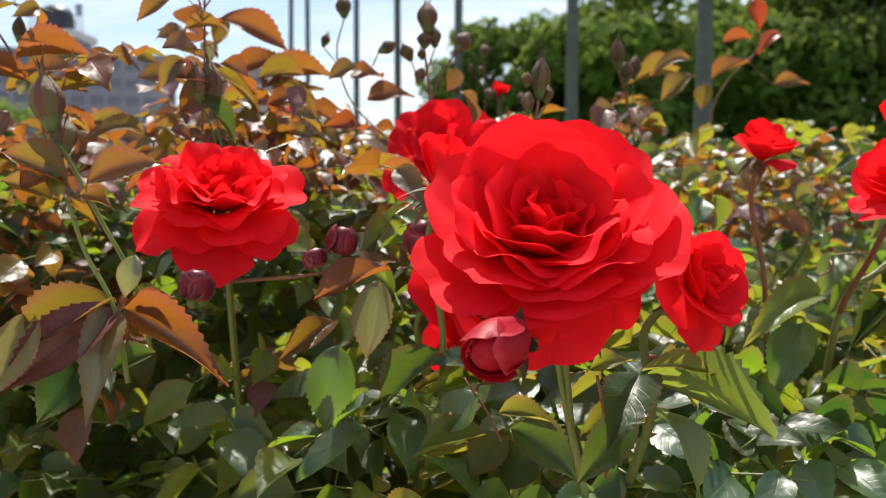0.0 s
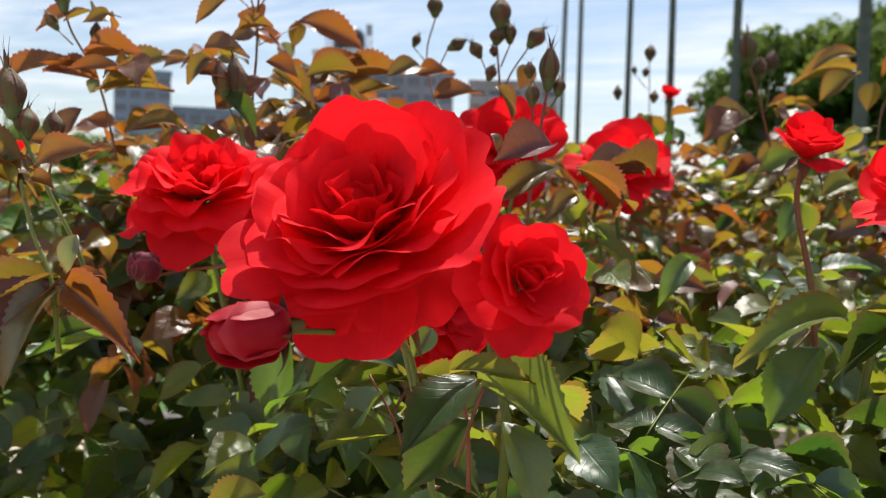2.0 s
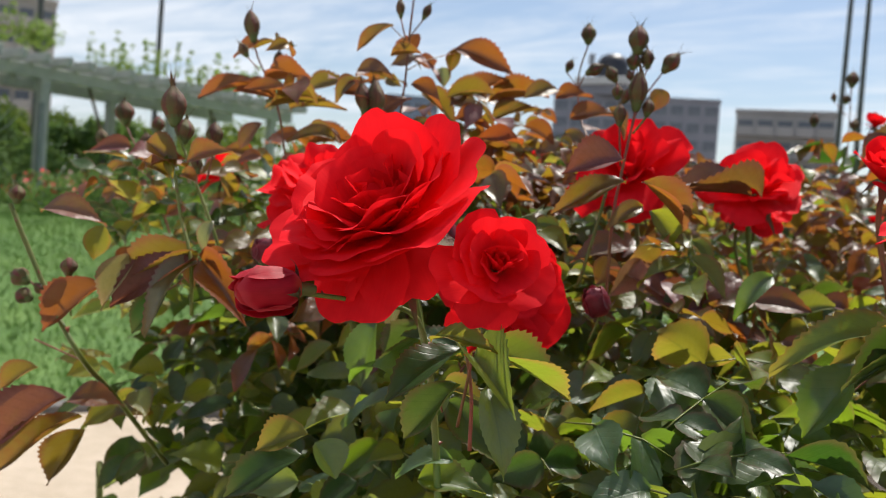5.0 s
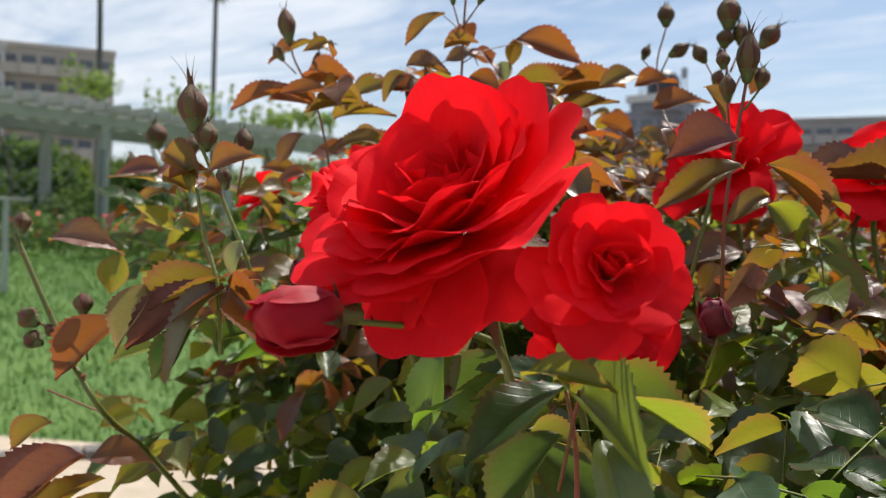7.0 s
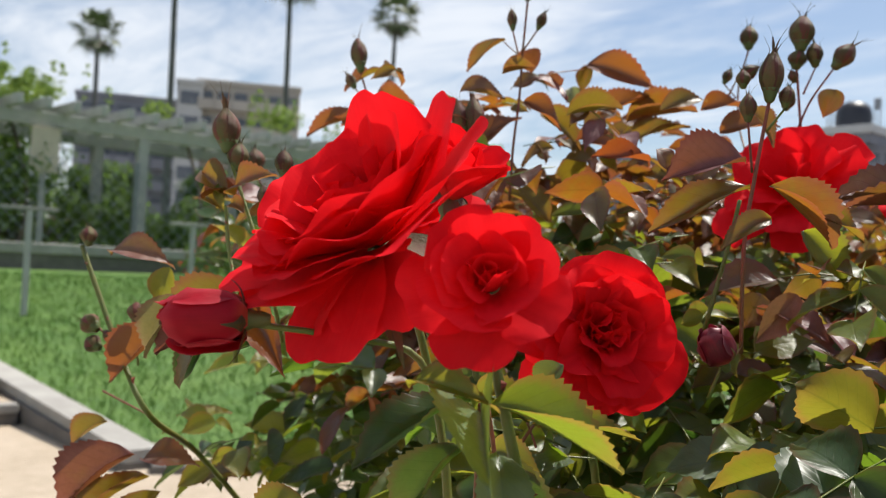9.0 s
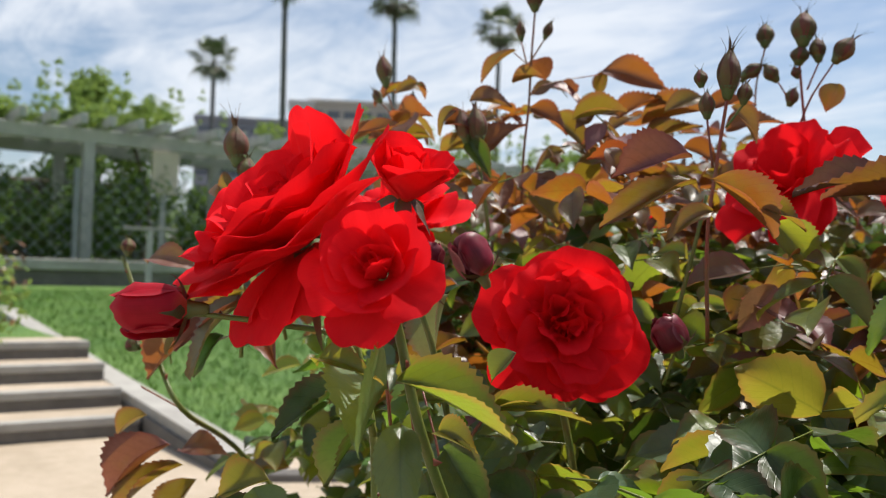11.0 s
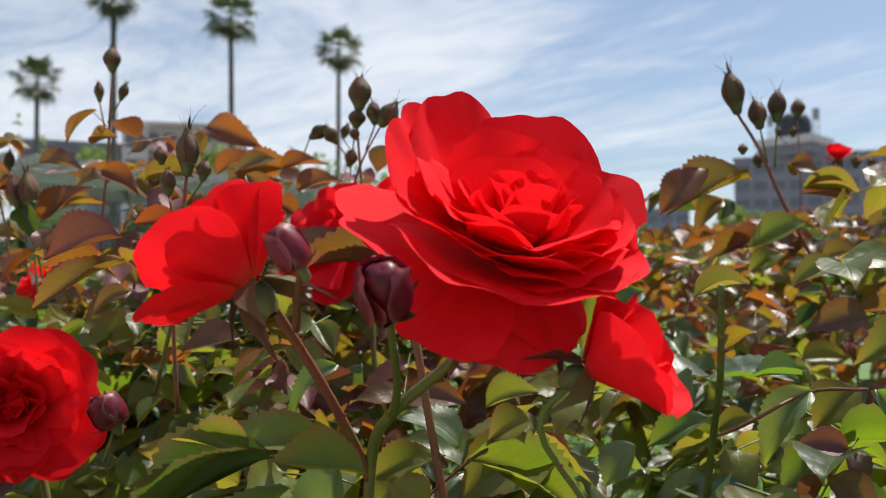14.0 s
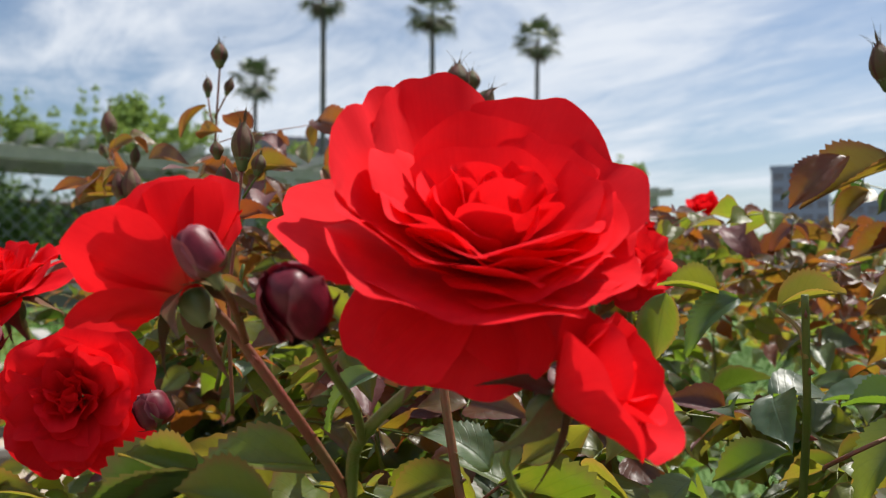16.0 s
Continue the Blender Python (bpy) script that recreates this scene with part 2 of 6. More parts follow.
STEM = {"green": surface("stem_green", (0.10, 0.15, 0.022), (0.16, 0.15, 0.03), 160.0, 0.42, 0.2, 500.0, vary=0.2),
        "red": surface("stem_red", (0.25, 0.05, 0.035), (0.17, 0.09, 0.035), 160.0, 0.42, 0.2, 500.0, vary=0.2),
        "yellow": surface("stem_yellow", (0.30, 0.20, 0.05), (0.24, 0.16, 0.05), 160.0, 0.45, 0.2, 500.0)}
GRASS = surface("lawn_grass", (0.055, 0.135, 0.013), (0.095, 0.18, 0.022), 9.0, 0.75, 0.6, 60.0)
g = Nodes(GRASS.node_tree, True)  # beyond the garden the ground is paved town
town = g.add("ShaderNodeNewGeometry")
far_off = g.tree.nodes.new("ShaderNodeVectorMath")
far_off.operation = "LENGTH"
g.link(town.outputs["Position"], far_off.inputs[0])
lawn_p = next(q for q in g.tree.nodes if q.type == "BSDF_PRINCIPLED")
lawn_c = lawn_p.inputs["Base Color"].links[0].from_socket
g.link(g.mix(g.ramp(far_off.outputs["Value"], 48.0, 70.0), lawn_c, (0.24, 0.22, 0.20)), lawn_p.inputs["Base Color"])
BLADE = surface("grass_blade", (0.068, 0.175, 0.013), (0.12, 0.225, 0.024), 5.0, 0.6, vary=0.35)
GRAVEL = surface("sand_path", (0.42, 0.34, 0.25), (0.52, 0.43, 0.33), 14.0, 0.9, 0.5, 160.0)
SOIL = surface("soil", (0.06, 0.045, 0.03), (0.11, 0.08, 0.055), 25.0, 0.95, 0.8, 70.0)
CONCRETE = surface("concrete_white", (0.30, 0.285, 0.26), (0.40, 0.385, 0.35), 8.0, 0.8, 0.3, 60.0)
# kerb grey, darkened further to carry the shade on risers and wall side
CONCRETE_GREY_SHADE = surface("concrete_grey_shade", (0.11, 0.10, 0.09), (0.17, 0.155, 0.14), 10.0, 0.85, 0.4, 60.0)
PERGOLA = surface("pergola_paint", (0.36, 0.36, 0.34), (0.46, 0.455, 0.43), 6.0, 0.75, 0.3, 40.0)
WIRE = surface("wire_grey", (0.20, 0.22, 0.22), (0.28, 0.30, 0.30), 20.0, 0.5, metal=0.6)
STONE_PANEL = surface("beige_panel", (0.52, 0.44, 0.34), (0.6, 0.52, 0.42), 6.0, 0.8, 0.2)
TRUNK = surface("palm_trunk", (0.085, 0.085, 0.09), (0.13, 0.125, 0.125), 6.0, 0.9, 0.8, 14.0, stretch=(1, 1, 6))
BARK = surface("bark", (0.09, 0.07, 0.05), (0.15, 0.12, 0.09), 8.0, 0.9, 0.8, 20.0)
FROND = surface("palm_frond", (0.06, 0.10, 0.035), (0.12, 0.15, 0.055), 2.0, 0.5, vary=0.4)
TREE_LEAF = surface("tree_leaf", (0.10, 0.16, 0.035), (0.17, 0.23, 0.055), 1.2, 0.8, vary=0.25, spec=0.1, glow=(0.20, 0.27, 0.045))
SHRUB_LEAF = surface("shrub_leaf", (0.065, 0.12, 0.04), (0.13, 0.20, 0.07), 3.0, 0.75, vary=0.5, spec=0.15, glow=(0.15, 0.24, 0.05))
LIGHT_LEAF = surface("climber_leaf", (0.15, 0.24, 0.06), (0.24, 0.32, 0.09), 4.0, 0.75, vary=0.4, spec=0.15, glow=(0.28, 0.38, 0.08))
FAR_BRONZE = surface("far_bronze_leaf", (0.20, 0.075, 0.03), (0.16, 0.11, 0.03), 12.0, 0.5, vary=0.4)
ROSE_DOT = surface("far_rose_red", (0.6, 0.03, 0.03), (0.7, 0.06, 0.05), 10.0, 0.6, vary=0.2)
PINK_DOT = surface("far_rose_pink", (0.7, 0.35, 0.32), (0.8, 0.5, 0.45), 10.0, 0.6, vary=0.2)
WALL_GREY = surface("facade_grey", (0.20, 0.20, 0.225), (0.25, 0.25, 0.275), 0.4, 0.85, vary=0.06)
WALL_BEIGE = surface("facade_beige", (0.27, 0.255, 0.245), (0.33, 0.31, 0.30), 0.4, 0.85, vary=0.06)
WALL_BLUE = surface("facade_blue_grey", (0.17, 0.215, 0.275), (0.20, 0.25, 0.31), 0.4, 0.5, vary=0.06)
WALL_TAN = surface("facade_tan", (0.40, 0.36, 0.31), (0.47, 0.42, 0.36), 0.4, 0.85, vary=0.06)
WALL_PALE = surface("facade_pale", (0.48, 0.47, 0.45), (0.55, 0.54, 0.52), 0.4, 0.85)
WINDOW = surface("window_dark", (0.11, 0.12, 0.14), (0.15, 0.16, 0.18), 1.0, 0.25)
TANK = surface("tank_dark", (0.015, 0.016, 0.02), (0.03, 0.03, 0.04), 1.0, 0.4)
STEEL = surface("steel_mast", (0.25, 0.26, 0.28), (0.32, 0.33, 0.34), 3.0, 0.5, metal=0.5)


# ---- building blocks ----
def mesh_of(name, verts, faces, uvs=None, smooth=True):
    me = bpy.data.meshes.new(name)
    me.from_pydata([tuple(map(float, v)) for v in verts], [], [tuple(map(int, f)) for f in faces])
    if uvs is not None:
        layer = me.uv_layers.new(name="UVMap")
        index = np.empty(len(me.loops), dtype=np.int32)
        me.loops.foreach_get("vertex_index", index)
        layer.data.foreach_set("uv", np.asarray(uvs, dtype=np.float32)[index].ravel())
    if smooth:
        me.polygons.foreach_set("use_smooth", [True] * len(me.polygons))
    me.update()
    return me


def thing(name, at, label, category, group="", kind=""):
    ob = new(name)
    ob.location = at
    ob.empty_display_size = 0.05
    return tagged(ob, label, category, group, kind)


def part(name, me, mat, parent=None, label="", m=None, kind=""):
    """Links a mesh as one object; m places it in the world."""
    if mat is not None and not me.materials:
        me.materials.append(mat)
    ob = new(name, me)
    world_m = m if m is not None else Matrix.Identity(4)
    if parent is not None:
        ob.parent = parent
        origin = Vector(parent.location)
        ob.matrix_basis = Matrix.Translation(-origin) @ world_m if parent.parent is None else world_m
    else:
        ob.matrix_basis = world_m
    return tagged(ob, label, "", "", kind)


def sub(name, me, mat, parent, label="", m=None):
    """A sub-part, placed in its part's own space."""
    if mat is not None and not me.materials:
        me.materials.append(mat)
    ob = new(name, me)
    ob.parent = parent
    ob.matrix_basis = m if m is not None else Matrix.Identity(4)
    return tagged(ob, label)


def box_mesh(name, lo, hi, bevel=0.0):
    bm = bmesh.new()
    bmesh.ops.create_cube(bm, size=1.0)
    for v in bm.verts:
        v.co = Vector([lo[k] + (v.co[k] + 0.5) * (hi[k] - lo[k]) for k in range(3)])
    if bevel:
        bmesh.ops.bevel(bm, geom=bm.edges[:], offset=bevel, segments=2, profile=0.5, affect="EDGES")
    me = bpy.data.meshes.new(name)
    bm.to_mesh(me)
    bm.free()
    return me


def tube_arrays(points, radii, sides=6):
    pts = [Vector(p) for p in points]
    verts, faces = [], []
    side = None
    for k, p in enumerate(pts):
        d = (pts[min(k + 1, len(pts) - 1)] - pts[max(k - 1, 0)]).normalized()
        if side is None:
            side = d.orthogonal().normalized()
        side = (side - d * side.dot(d)).normalized()
        other = d.cross(side)
        for j in range(sides):
            a = 2 * math.pi * j / sides
            verts.append(p + (side * math.cos(a) + other * math.sin(a)) * radii[k])
    for k in range(len(pts) - 1):
        for j in range(sides):
            a, b = k * sides + j, k * sides + (j + 1) % sides
            faces.append((a, b, b + sides, a + sides))
    faces.append(tuple(range(sides - 1, -1, -1)))
    faces.append(tuple(range((len(pts) - 1) * sides, len(pts) * sides)))
    return verts, faces


def smooth_line(points, steps=5):
    p = [Vector(q) for q in points]
    p = [2 * p[0] - p[1]] + p + [2 * p[-1] - p[-2]]
    line = []
    for k in range(1, len(p) - 2):
        for s in range(steps):
            t = s / steps
            a, b, c, d = p[k - 1], p[k], p[k + 1], p[k + 2]
            line.append(0.5 * (2 * b + (c - a) * t + (2 * a - 5 * b + 4 * c - d) * t * t + (3 * b - a - 3 * c + d) * t ** 3))
    line.append(p[-2])
    return line


def leaf_grid(rows, cols, fold, droop, wave, seed, teeth=0.06):
    """A leaflet one long and one wide: base at the origin, tip along y, face up."""
    rnd = random.Random(seed)
    ph, twist = rnd.uniform(0, 6.28), rnd.uniform(-0.25, 0.25)
    verts, uvs, faces = [], [], []
    for i in range(rows + 1):
        s = i / rows
        half = 0.5 * (max(0.0, math.sin(math.pi * min(1.0, s ** 0.80))) ** (0.68 + 0.5 * s)) * (1.0 - 0.15 * s) * 1.12 + 0.004
        for j in range(cols):
            u = 2 * j / (cols - 1) - 1
            h = half
            y = s
            if abs(u) > 0.99 and 0 < i < rows:
                if i % 2:
                    h *= 1 + teeth
                    y += 0.4 * teeth
                else:
                    h *= 1 - teeth
            x = u * h
            z = fold * abs(x) - droop * s * s + wave * math.sin(5.5 * s + ph + 1.3 * u) * abs(u) * 0.5 + twist * x * s
            z += 0.03 * math.sin(3 * s + ph)
            verts.append((x, y, z))
            uvs.append((0.5 + 0.5 * u, s))
    for i in range(rows):
        for j in range(cols - 1):
            a = i * cols + j
            faces.append((a, a + 1, a + cols + 1, a + cols))
    return np.array(verts), faces, np.array(uvs)


LEAF_MESH = {}
for colour_name in LEAF:
    LEAF_MESH[colour_name] = []
    for k in range(5):
        v, f, uv = leaf_grid(28, 7, (0.7, 0.4, 0.85, 0.3, 0.55)[k], (0.35, 0.5, 0.22, 0.6, 0.42)[k], (0.12, 0.2, 0.1, 0.16, 0.24)[k], 40 + k, 0.045)
        v = v - np.outer(v[:, 1], (0, 0, v[-1, 2]))      # keep the tip on the axis
        me = mesh_of("leaf", v, f, uv)
        me.materials.append(LEAF[colour_name])
        LEAF_MESH[colour_name].append(me)

# ---- rose bushes: one plant each, with canes, leaves, buds and blooms ----
BUSHES = []
for at, words in (((-0.10, 0.46, 0.0), "floribunda rose bush with scarlet blooms and bronze young leaves"),
                  ((0.22, 0.56, 0.0), "scarlet rose bush with a huge open bloom and glossy leaves"),
                  ((-0.02, 0.98, 0.0), "rose bush behind with red buds and bronze shoots"),
                  ((0.52, 1.05, 0.0), "leafy rose bush with few buds in the same bed"),
                  ((-0.40, 0.62, 0.0), "rose bush at the bed's edge with pinkish bud stems")):
    BUSHES.append(thing("rose_bush", at, words, "rose bush", "rose bushes in the bed"))


def bush_near(p):
    return min(BUSHES, key=lambda b: (b.location.x - p[0]) ** 2 + (b.location.y - p[1]) ** 2)


leaf_count = [0]


def leaf(colour_name, base, tip, width, up):
    b, t = Vector(base), Vector(tip)
    y = t - b
    length = y.length
    y.normalize()
    z = Vector(up)
    z = (z - y * z.dot(y)).normalized()
    x = y.cross(z)
    m = Matrix(((x.x * width, y.x * length, z.x * length * 0.8, b.x), (x.y * width, y.y * length, z.y * length * 0.8, b.y), (x.z * width, y.z * length, z.z * length * 0.8, b.z), (0, 0, 0, 1)))
    leaf_count[0] += 1
    k = leaf_count[0]
    return part("leaf", LEAF_MESH[colour_name][k % 5], None, bush_near(base), m=m)


def stem(colour_name, radius, *points):
    line = smooth_line(points, 5)
    n = len(line)
    rad = [radius * (0.85 + 0.25 * k / n) for k in range(n)]
    v, f = tube_arrays(line, rad, 7)
    ob = part("cane", mesh_of("cane", v, f), STEM[colour_name], bush_near(points[-1]))
    if radius > 0.00095:
        rnd = random.Random(int(1e4 * abs(points[0][0] + 3 * points[0][1])))
        for q in range(2, n - 2, 5):
            d = (line[q + 1] - line[q]).normalized()
            out_way = (d.orthogonal() * math.cos(2.4 * q) + d.cross(d.orthogonal()) * math.sin(2.4 * q)).normalized()
            p = line[q] + out_way * radius * 0.8
            L = radius * rnd.uniform(1.4, 2.4)
            tv = [p - d * L * 0.7, p + d * L * 0.35, p + d.cross(out_way) * L * 0.2, p - d.cross(out_way) * L * 0.2, p + out_way * L - d * L * 0.35]
            sub("thorn", mesh_of("thorn", tv, [(0, 2, 4), (2, 1, 4), (1, 3, 4), (3, 0, 4)]), STEM["red"], ob)
    return ob


def lathe(profile, sides=12, wobble=0.0, seed=0):
    rnd = random.Random(seed)
    verts, faces = [], []
    for r, z in profile:
        for j in range(sides):
            a = 2 * math.pi * j / sides
            rr = r * (1 + wobble * math.sin(3 * a + 5 * z + seed))
            verts.append((rr * math.cos(a), rr * math.sin(a), z))
    for i in range(len(profile) - 1):
        for j in range(sides):
            a, b = i * sides + j, i * sides + (j + 1) % sides
            faces.append((a, b, b + sides, a + sides))
    return verts, faces


def sepal_arrays(length, width, base_r, start, end, twist, wobble, roll):
    """A narrow sepal: starts along the bud's wall and curls to its end angle (degrees from the axis)."""
    verts, faces, n = [], [], 9
    r, z = base_r, 0.0
    for i in range(n + 1):
        s = i / n
        ang = radians(start + (end - start) * s ** 1.6)
        wd = width * (1 - s) ** 0.75 * (0.75 + 0.6 * math.sin(math.pi * min(1, s * 1.6))) + width * 0.03
        off = wobble * math.sin(4 * s) * length
        for u in (-1, -0.35, 0.35, 1):
            lift = -0.18 * wd * abs(u)
            verts.append((r + lift * math.cos(ang), u * wd * 0.5 + off, z - lift * math.sin(ang)))
        r += math.sin(ang) * length / n
        z += math.cos(ang) * length / n
    for i in range(n):
        for j in range(3):
            a = i * 4 + j
            faces.append((a, a + 1, a + 5, a + 4))
    m = Matrix.Rotation(roll, 4, "Z")
    return [m @ Vector(v) for v in verts], faces


def hugging_sepal(prof, r, length, reach, splay, roll):
    """A sepal that follows the bud's wall and ends in a long, fine, free tip."""
    zs, rs = [q[1] for q in prof], [q[0] for q in prof]
    verts, faces, n = [], [], 16
    for i in range(n + 1):
        s = i / n
        z = length * 0.21 + s * reach * length
        wall = float(np.interp(z, zs, rs)) * 1.05 + 0.03 * r
        free = max(0.0, s - 0.55)
        wall = max(wall, 0.22 * r) + splay * r * 6.0 * free * free
        half = (0.62 * max(0.0, 1 - s * 1.25) ** 0.8 * min(1.0, 0.7 + s * 1.5) + 0.09 * (1 - s)) * r
        for u in (-1, -0.4, 0.4, 1):
            a = min(0.62, half / max(wall, 0.25 * r)) * u + roll + 0.5 * splay * free
            q = wall - 0.05 * r * abs(u)
            verts.append((q * math.cos(a), q * math.sin(a), z))
    for i in range(n):
        for j in range(3):
            a = i * 4 + j
            faces.append((a, a + 1, a + 5, a + 4))
    return verts, faces


def axis_matrix(at, axis, spin=0.0):
    z = Vector(axis).normalized()
    m = z.to_track_quat("Z", "Y").to_matrix().to_4x4()
    return Matrix.Translation(at) @ m @ Matrix.Rotation(spin, 4, "Z")


bud_count = [0]


def bud(style, tip, base, width):
    bud_count[0] += 1
    k = bud_count[0]
    rnd = random.Random(900 + k)
    t, b = Vector(tip), Vector(base)
    length, r = (t - b).length, width / 2
    if style in ("round", "opening"):
        r *= 0.80
    m = axis_matrix(b, t - b, rnd.uniform(0, 6))
    hip = 0.22 * length
    if style in ("round", "opening"):
        prof = [(0.3 * r, 0), (0.72 * r, 0.08 * length), (0.92 * r, 0.26 * length), (0.96 * r, 0.48 * length), (0.86 * r, 0.70 * length), (0.66 * r, 0.85 * length), (0.34 * r, 0.92 * length), (0.02 * r, 0.90 * length)]
        mat = PETAL_DARK if style == "round" else PETAL_DEEP
        words = "round dark crimson bud" if style == "round" else "opening crimson bud"
    else:
        prof = [(0.58 * r, 0.20 * length), (0.74 * r, 0.29 * length), (0.90 * r, 0.39 * length), (0.98 * r, 0.49 * length), (0.95 * r, 0.59 * length), (0.82 * r, 0.69 * length), (0.60 * r, 0.79 * length), (0.34 * r, 0.88 * length), (0.02 * r, 0.95 * length)]
        mat, words = BUD_DARK, ""
    v, f = lathe(prof, 14, 0.05, k)
    ob = part("bud", mesh_of("bud", v, f, [(0.5, 0.7)] * len(v)), mat, bush_near(base), words, m)
    for j in range(5):
        if style in ("round", "opening"):
            v, f = sepal_arrays(r * (rnd.uniform(1.3, 1.8) if style == "round" else rnd.uniform(1.5, 2.3)), r * 0.62, r * 0.48, rnd.uniform(66, 84), rnd.uniform(-30, 60), 0, rnd.uniform(-0.08, 0.08), j * 1.2566 + rnd.uniform(-0.2, 0.2))
        else:
            v, f = hugging_sepal(prof, r, length, rnd.uniform(0.80, 1.16) * (1.12 if style == "large" else 1.0), rnd.uniform(0.15, 1.1 if style == "large" else 0.95), j * 1.2566 + rnd.uniform(-0.2, 0.2))
        sub("sepal", mesh_of("sepal", v, f), SEPAL, ob)
    if style not in ("round", "opening"):
        v, f = lathe([(0.24 * r, 0), (0.40 * r, 0.04 * length), (0.50 * r, 0.12 * length), (0.60 * r, 0.20 * length), (0.74 * r, 0.26 * length), (0.2 * r, 0.27 * length)], 12)
        sub("hip", mesh_of("hip", v, f), CALYX, ob, "green hip")
    if style in ("round", "opening"):
        for j in range(5):
            arr = wrap_petal(prof, r, length, 1.9 * j + rnd.uniform(-0.3, 0.3), rnd.uniform(1.9, 2.6), 0.04 + 0.07 * j, rnd.uniform(0.82, 1.0), 70 * k + j, 0.16 if style == "round" else 0.22)
            sub("petal", mesh_of("petal", *arr), mat, ob)
        v, f = lathe([(0.2 * r, -0.26 * length), (0.33 * r, -0.18 * length), (0.38 * r, -0.06 * length), (0.55 * r, 0.04 * length), (0.70 * r, 0.09 * length)], 10)
        sub("calyx", mesh_of("calyx", v, f), CALYX, ob)
    return ob


def wrap_petal(prof, r, length, start, span, lift, top, seed, flare):
    """A petal wrapped round a bud's wall, its free edge a little off it."""
    rnd = random.Random(seed)
    zs, rs = [q[1] for q in prof], [q[0] for q in prof]
    p1, rows, cols = rnd.uniform(0, 6.28), 12, 15
    verts, uvs, faces = [], [], []
    for i in range(rows + 1):
        s = i / rows
        for j in range(cols):
            u = 2 * j / (cols - 1) - 1
            z = length * s * (top - 0.30 * abs(u) ** 2.5 + 0.02 * math.sin(7 * u + p1))
            a = start + 0.5 * span * u * (0.45 + 0.55 * math.sin(1.57 * min(1.0, s * 1.6)))
            q = max(float(np.interp(z, zs, rs)), 0.34 * r) + r * (lift + 0.05 * u + flare * max(0.0, s - 0.8) * 3.0 + 0.10 * abs(u) ** 6)
            verts.append((q * math.cos(a), q * math.sin(a), z))
            uvs.append((0.5 + 0.5 * u, s))
    for i in range(rows):
        for j in range(cols - 1):
            a = i * cols + j
            faces.append((a, a + 1, a + cols + 1, a + cols))
    return verts, faces, uvs


def petal_arrays(length, width, a0, a1, cup, ruffle, seed, base_r, curl=0.0, rows=15, cols=15):
    """A petal standing at the flower's axis: angles from the axis at its foot and at its edge, in degrees."""
    rnd = random.Random(seed)
    p1, p2, lean = rnd.uniform(0, 6.28), rnd.uniform(0, 6.28), rnd.uniform(-0.12, 0.12)
    notch, point = rnd.uniform(0.0, 0.07), rnd.choice((0.0, 0.0, 0.0, 0.4, 0.8))
    crease, crease_at = rnd.uniform(-0.05, 0.05), rnd.uniform(-0.5, 0.5)
    line, r, z = [], base_r, 0.0
    for i in range(rows + 1):
        s = i / rows
        ang = radians(a0 + (a1 - a0) * s ** 1.1 + curl * max(0.0, s - 0.72) * 3.2)
        line.append((r, z, ang))
        r += math.sin(ang) * length / rows
        z += math.cos(ang) * length / rows
    verts, uvs, faces = [], [], []
    for i in range(rows + 1):
        s = i / rows
        wd = width * (0.24 + 0.76 * math.sin(math.pi * 0.5 * min(1.0, s / 0.70)) ** 0.9)
        for j in range(cols):
            u = 2 * j / (cols - 1) - 1
            back = (abs(u) ** 3.0) * (0.28 - 0.08 * point) + point * 0.12 * abs(u) ** 0.9 + notch * math.exp(-(u / 0.16) ** 2) + 0.022 * math.sin(4.2 * u + p2) + 0.006 * math.sin(13 * u + p1)
            s2 = s * (1 - back * s)
            x = s2 * rows
            i0 = min(int(x), rows - 1)
            q = x - i0
            rr = line[i0][0] + (line[i0 + 1][0] - line[i0][0]) * q
            zz = line[i0][1] + (line[i0 + 1][1] - line[i0][1]) * q
            ang = line[i0][2] + (line[i0 + 1][2] - line[i0][2]) * q
            phi = u * cup * (0.5 + 0.5 * (1 - s))
            if abs(cup) > 0.05:
                across = wd * 0.5 * math.sin(phi) / max(abs(cup) * (0.5 + 0.5 * (1 - s)), 0.05) * (1 if cup > 0 else -1)
                inward = wd * 0.5 * (1 - math.cos(phi)) / max(abs(cup) * (0.5 + 0.5 * (1 - s)), 0.05) * (1 if cup > 0 else -1)
            else:
                across, inward = u * wd * 0.5, 0.0
            bend = ruffle * length * (s ** 2) * (math.sin(3.1 * u + p1) * 0.6 + math.sin(5.6 * u + p2) * 0.30 * s + math.sin(11.0 * u + 2.3 * p1) * 0.05 * s ** 3)
            bend -= 0.05 * length * abs(u) ** 4 * s * rnd.uniform(0.8, 1.2)
            bend += crease * length * s * math.exp(-((u - crease_at) / 0.18) ** 2)
            inward += bend
            verts.append((rr - inward * math.cos(ang), across + lean * length * s * s, zz + inward * math.sin(ang)))
            uvs.append((0.5 + 0.5 * u, s))
    for i in range(rows):
        for j in range(cols - 1):
            a = i * cols + j
            faces.append((a, a + 1, a + cols + 1, a + cols))
    return verts, faces, uvs


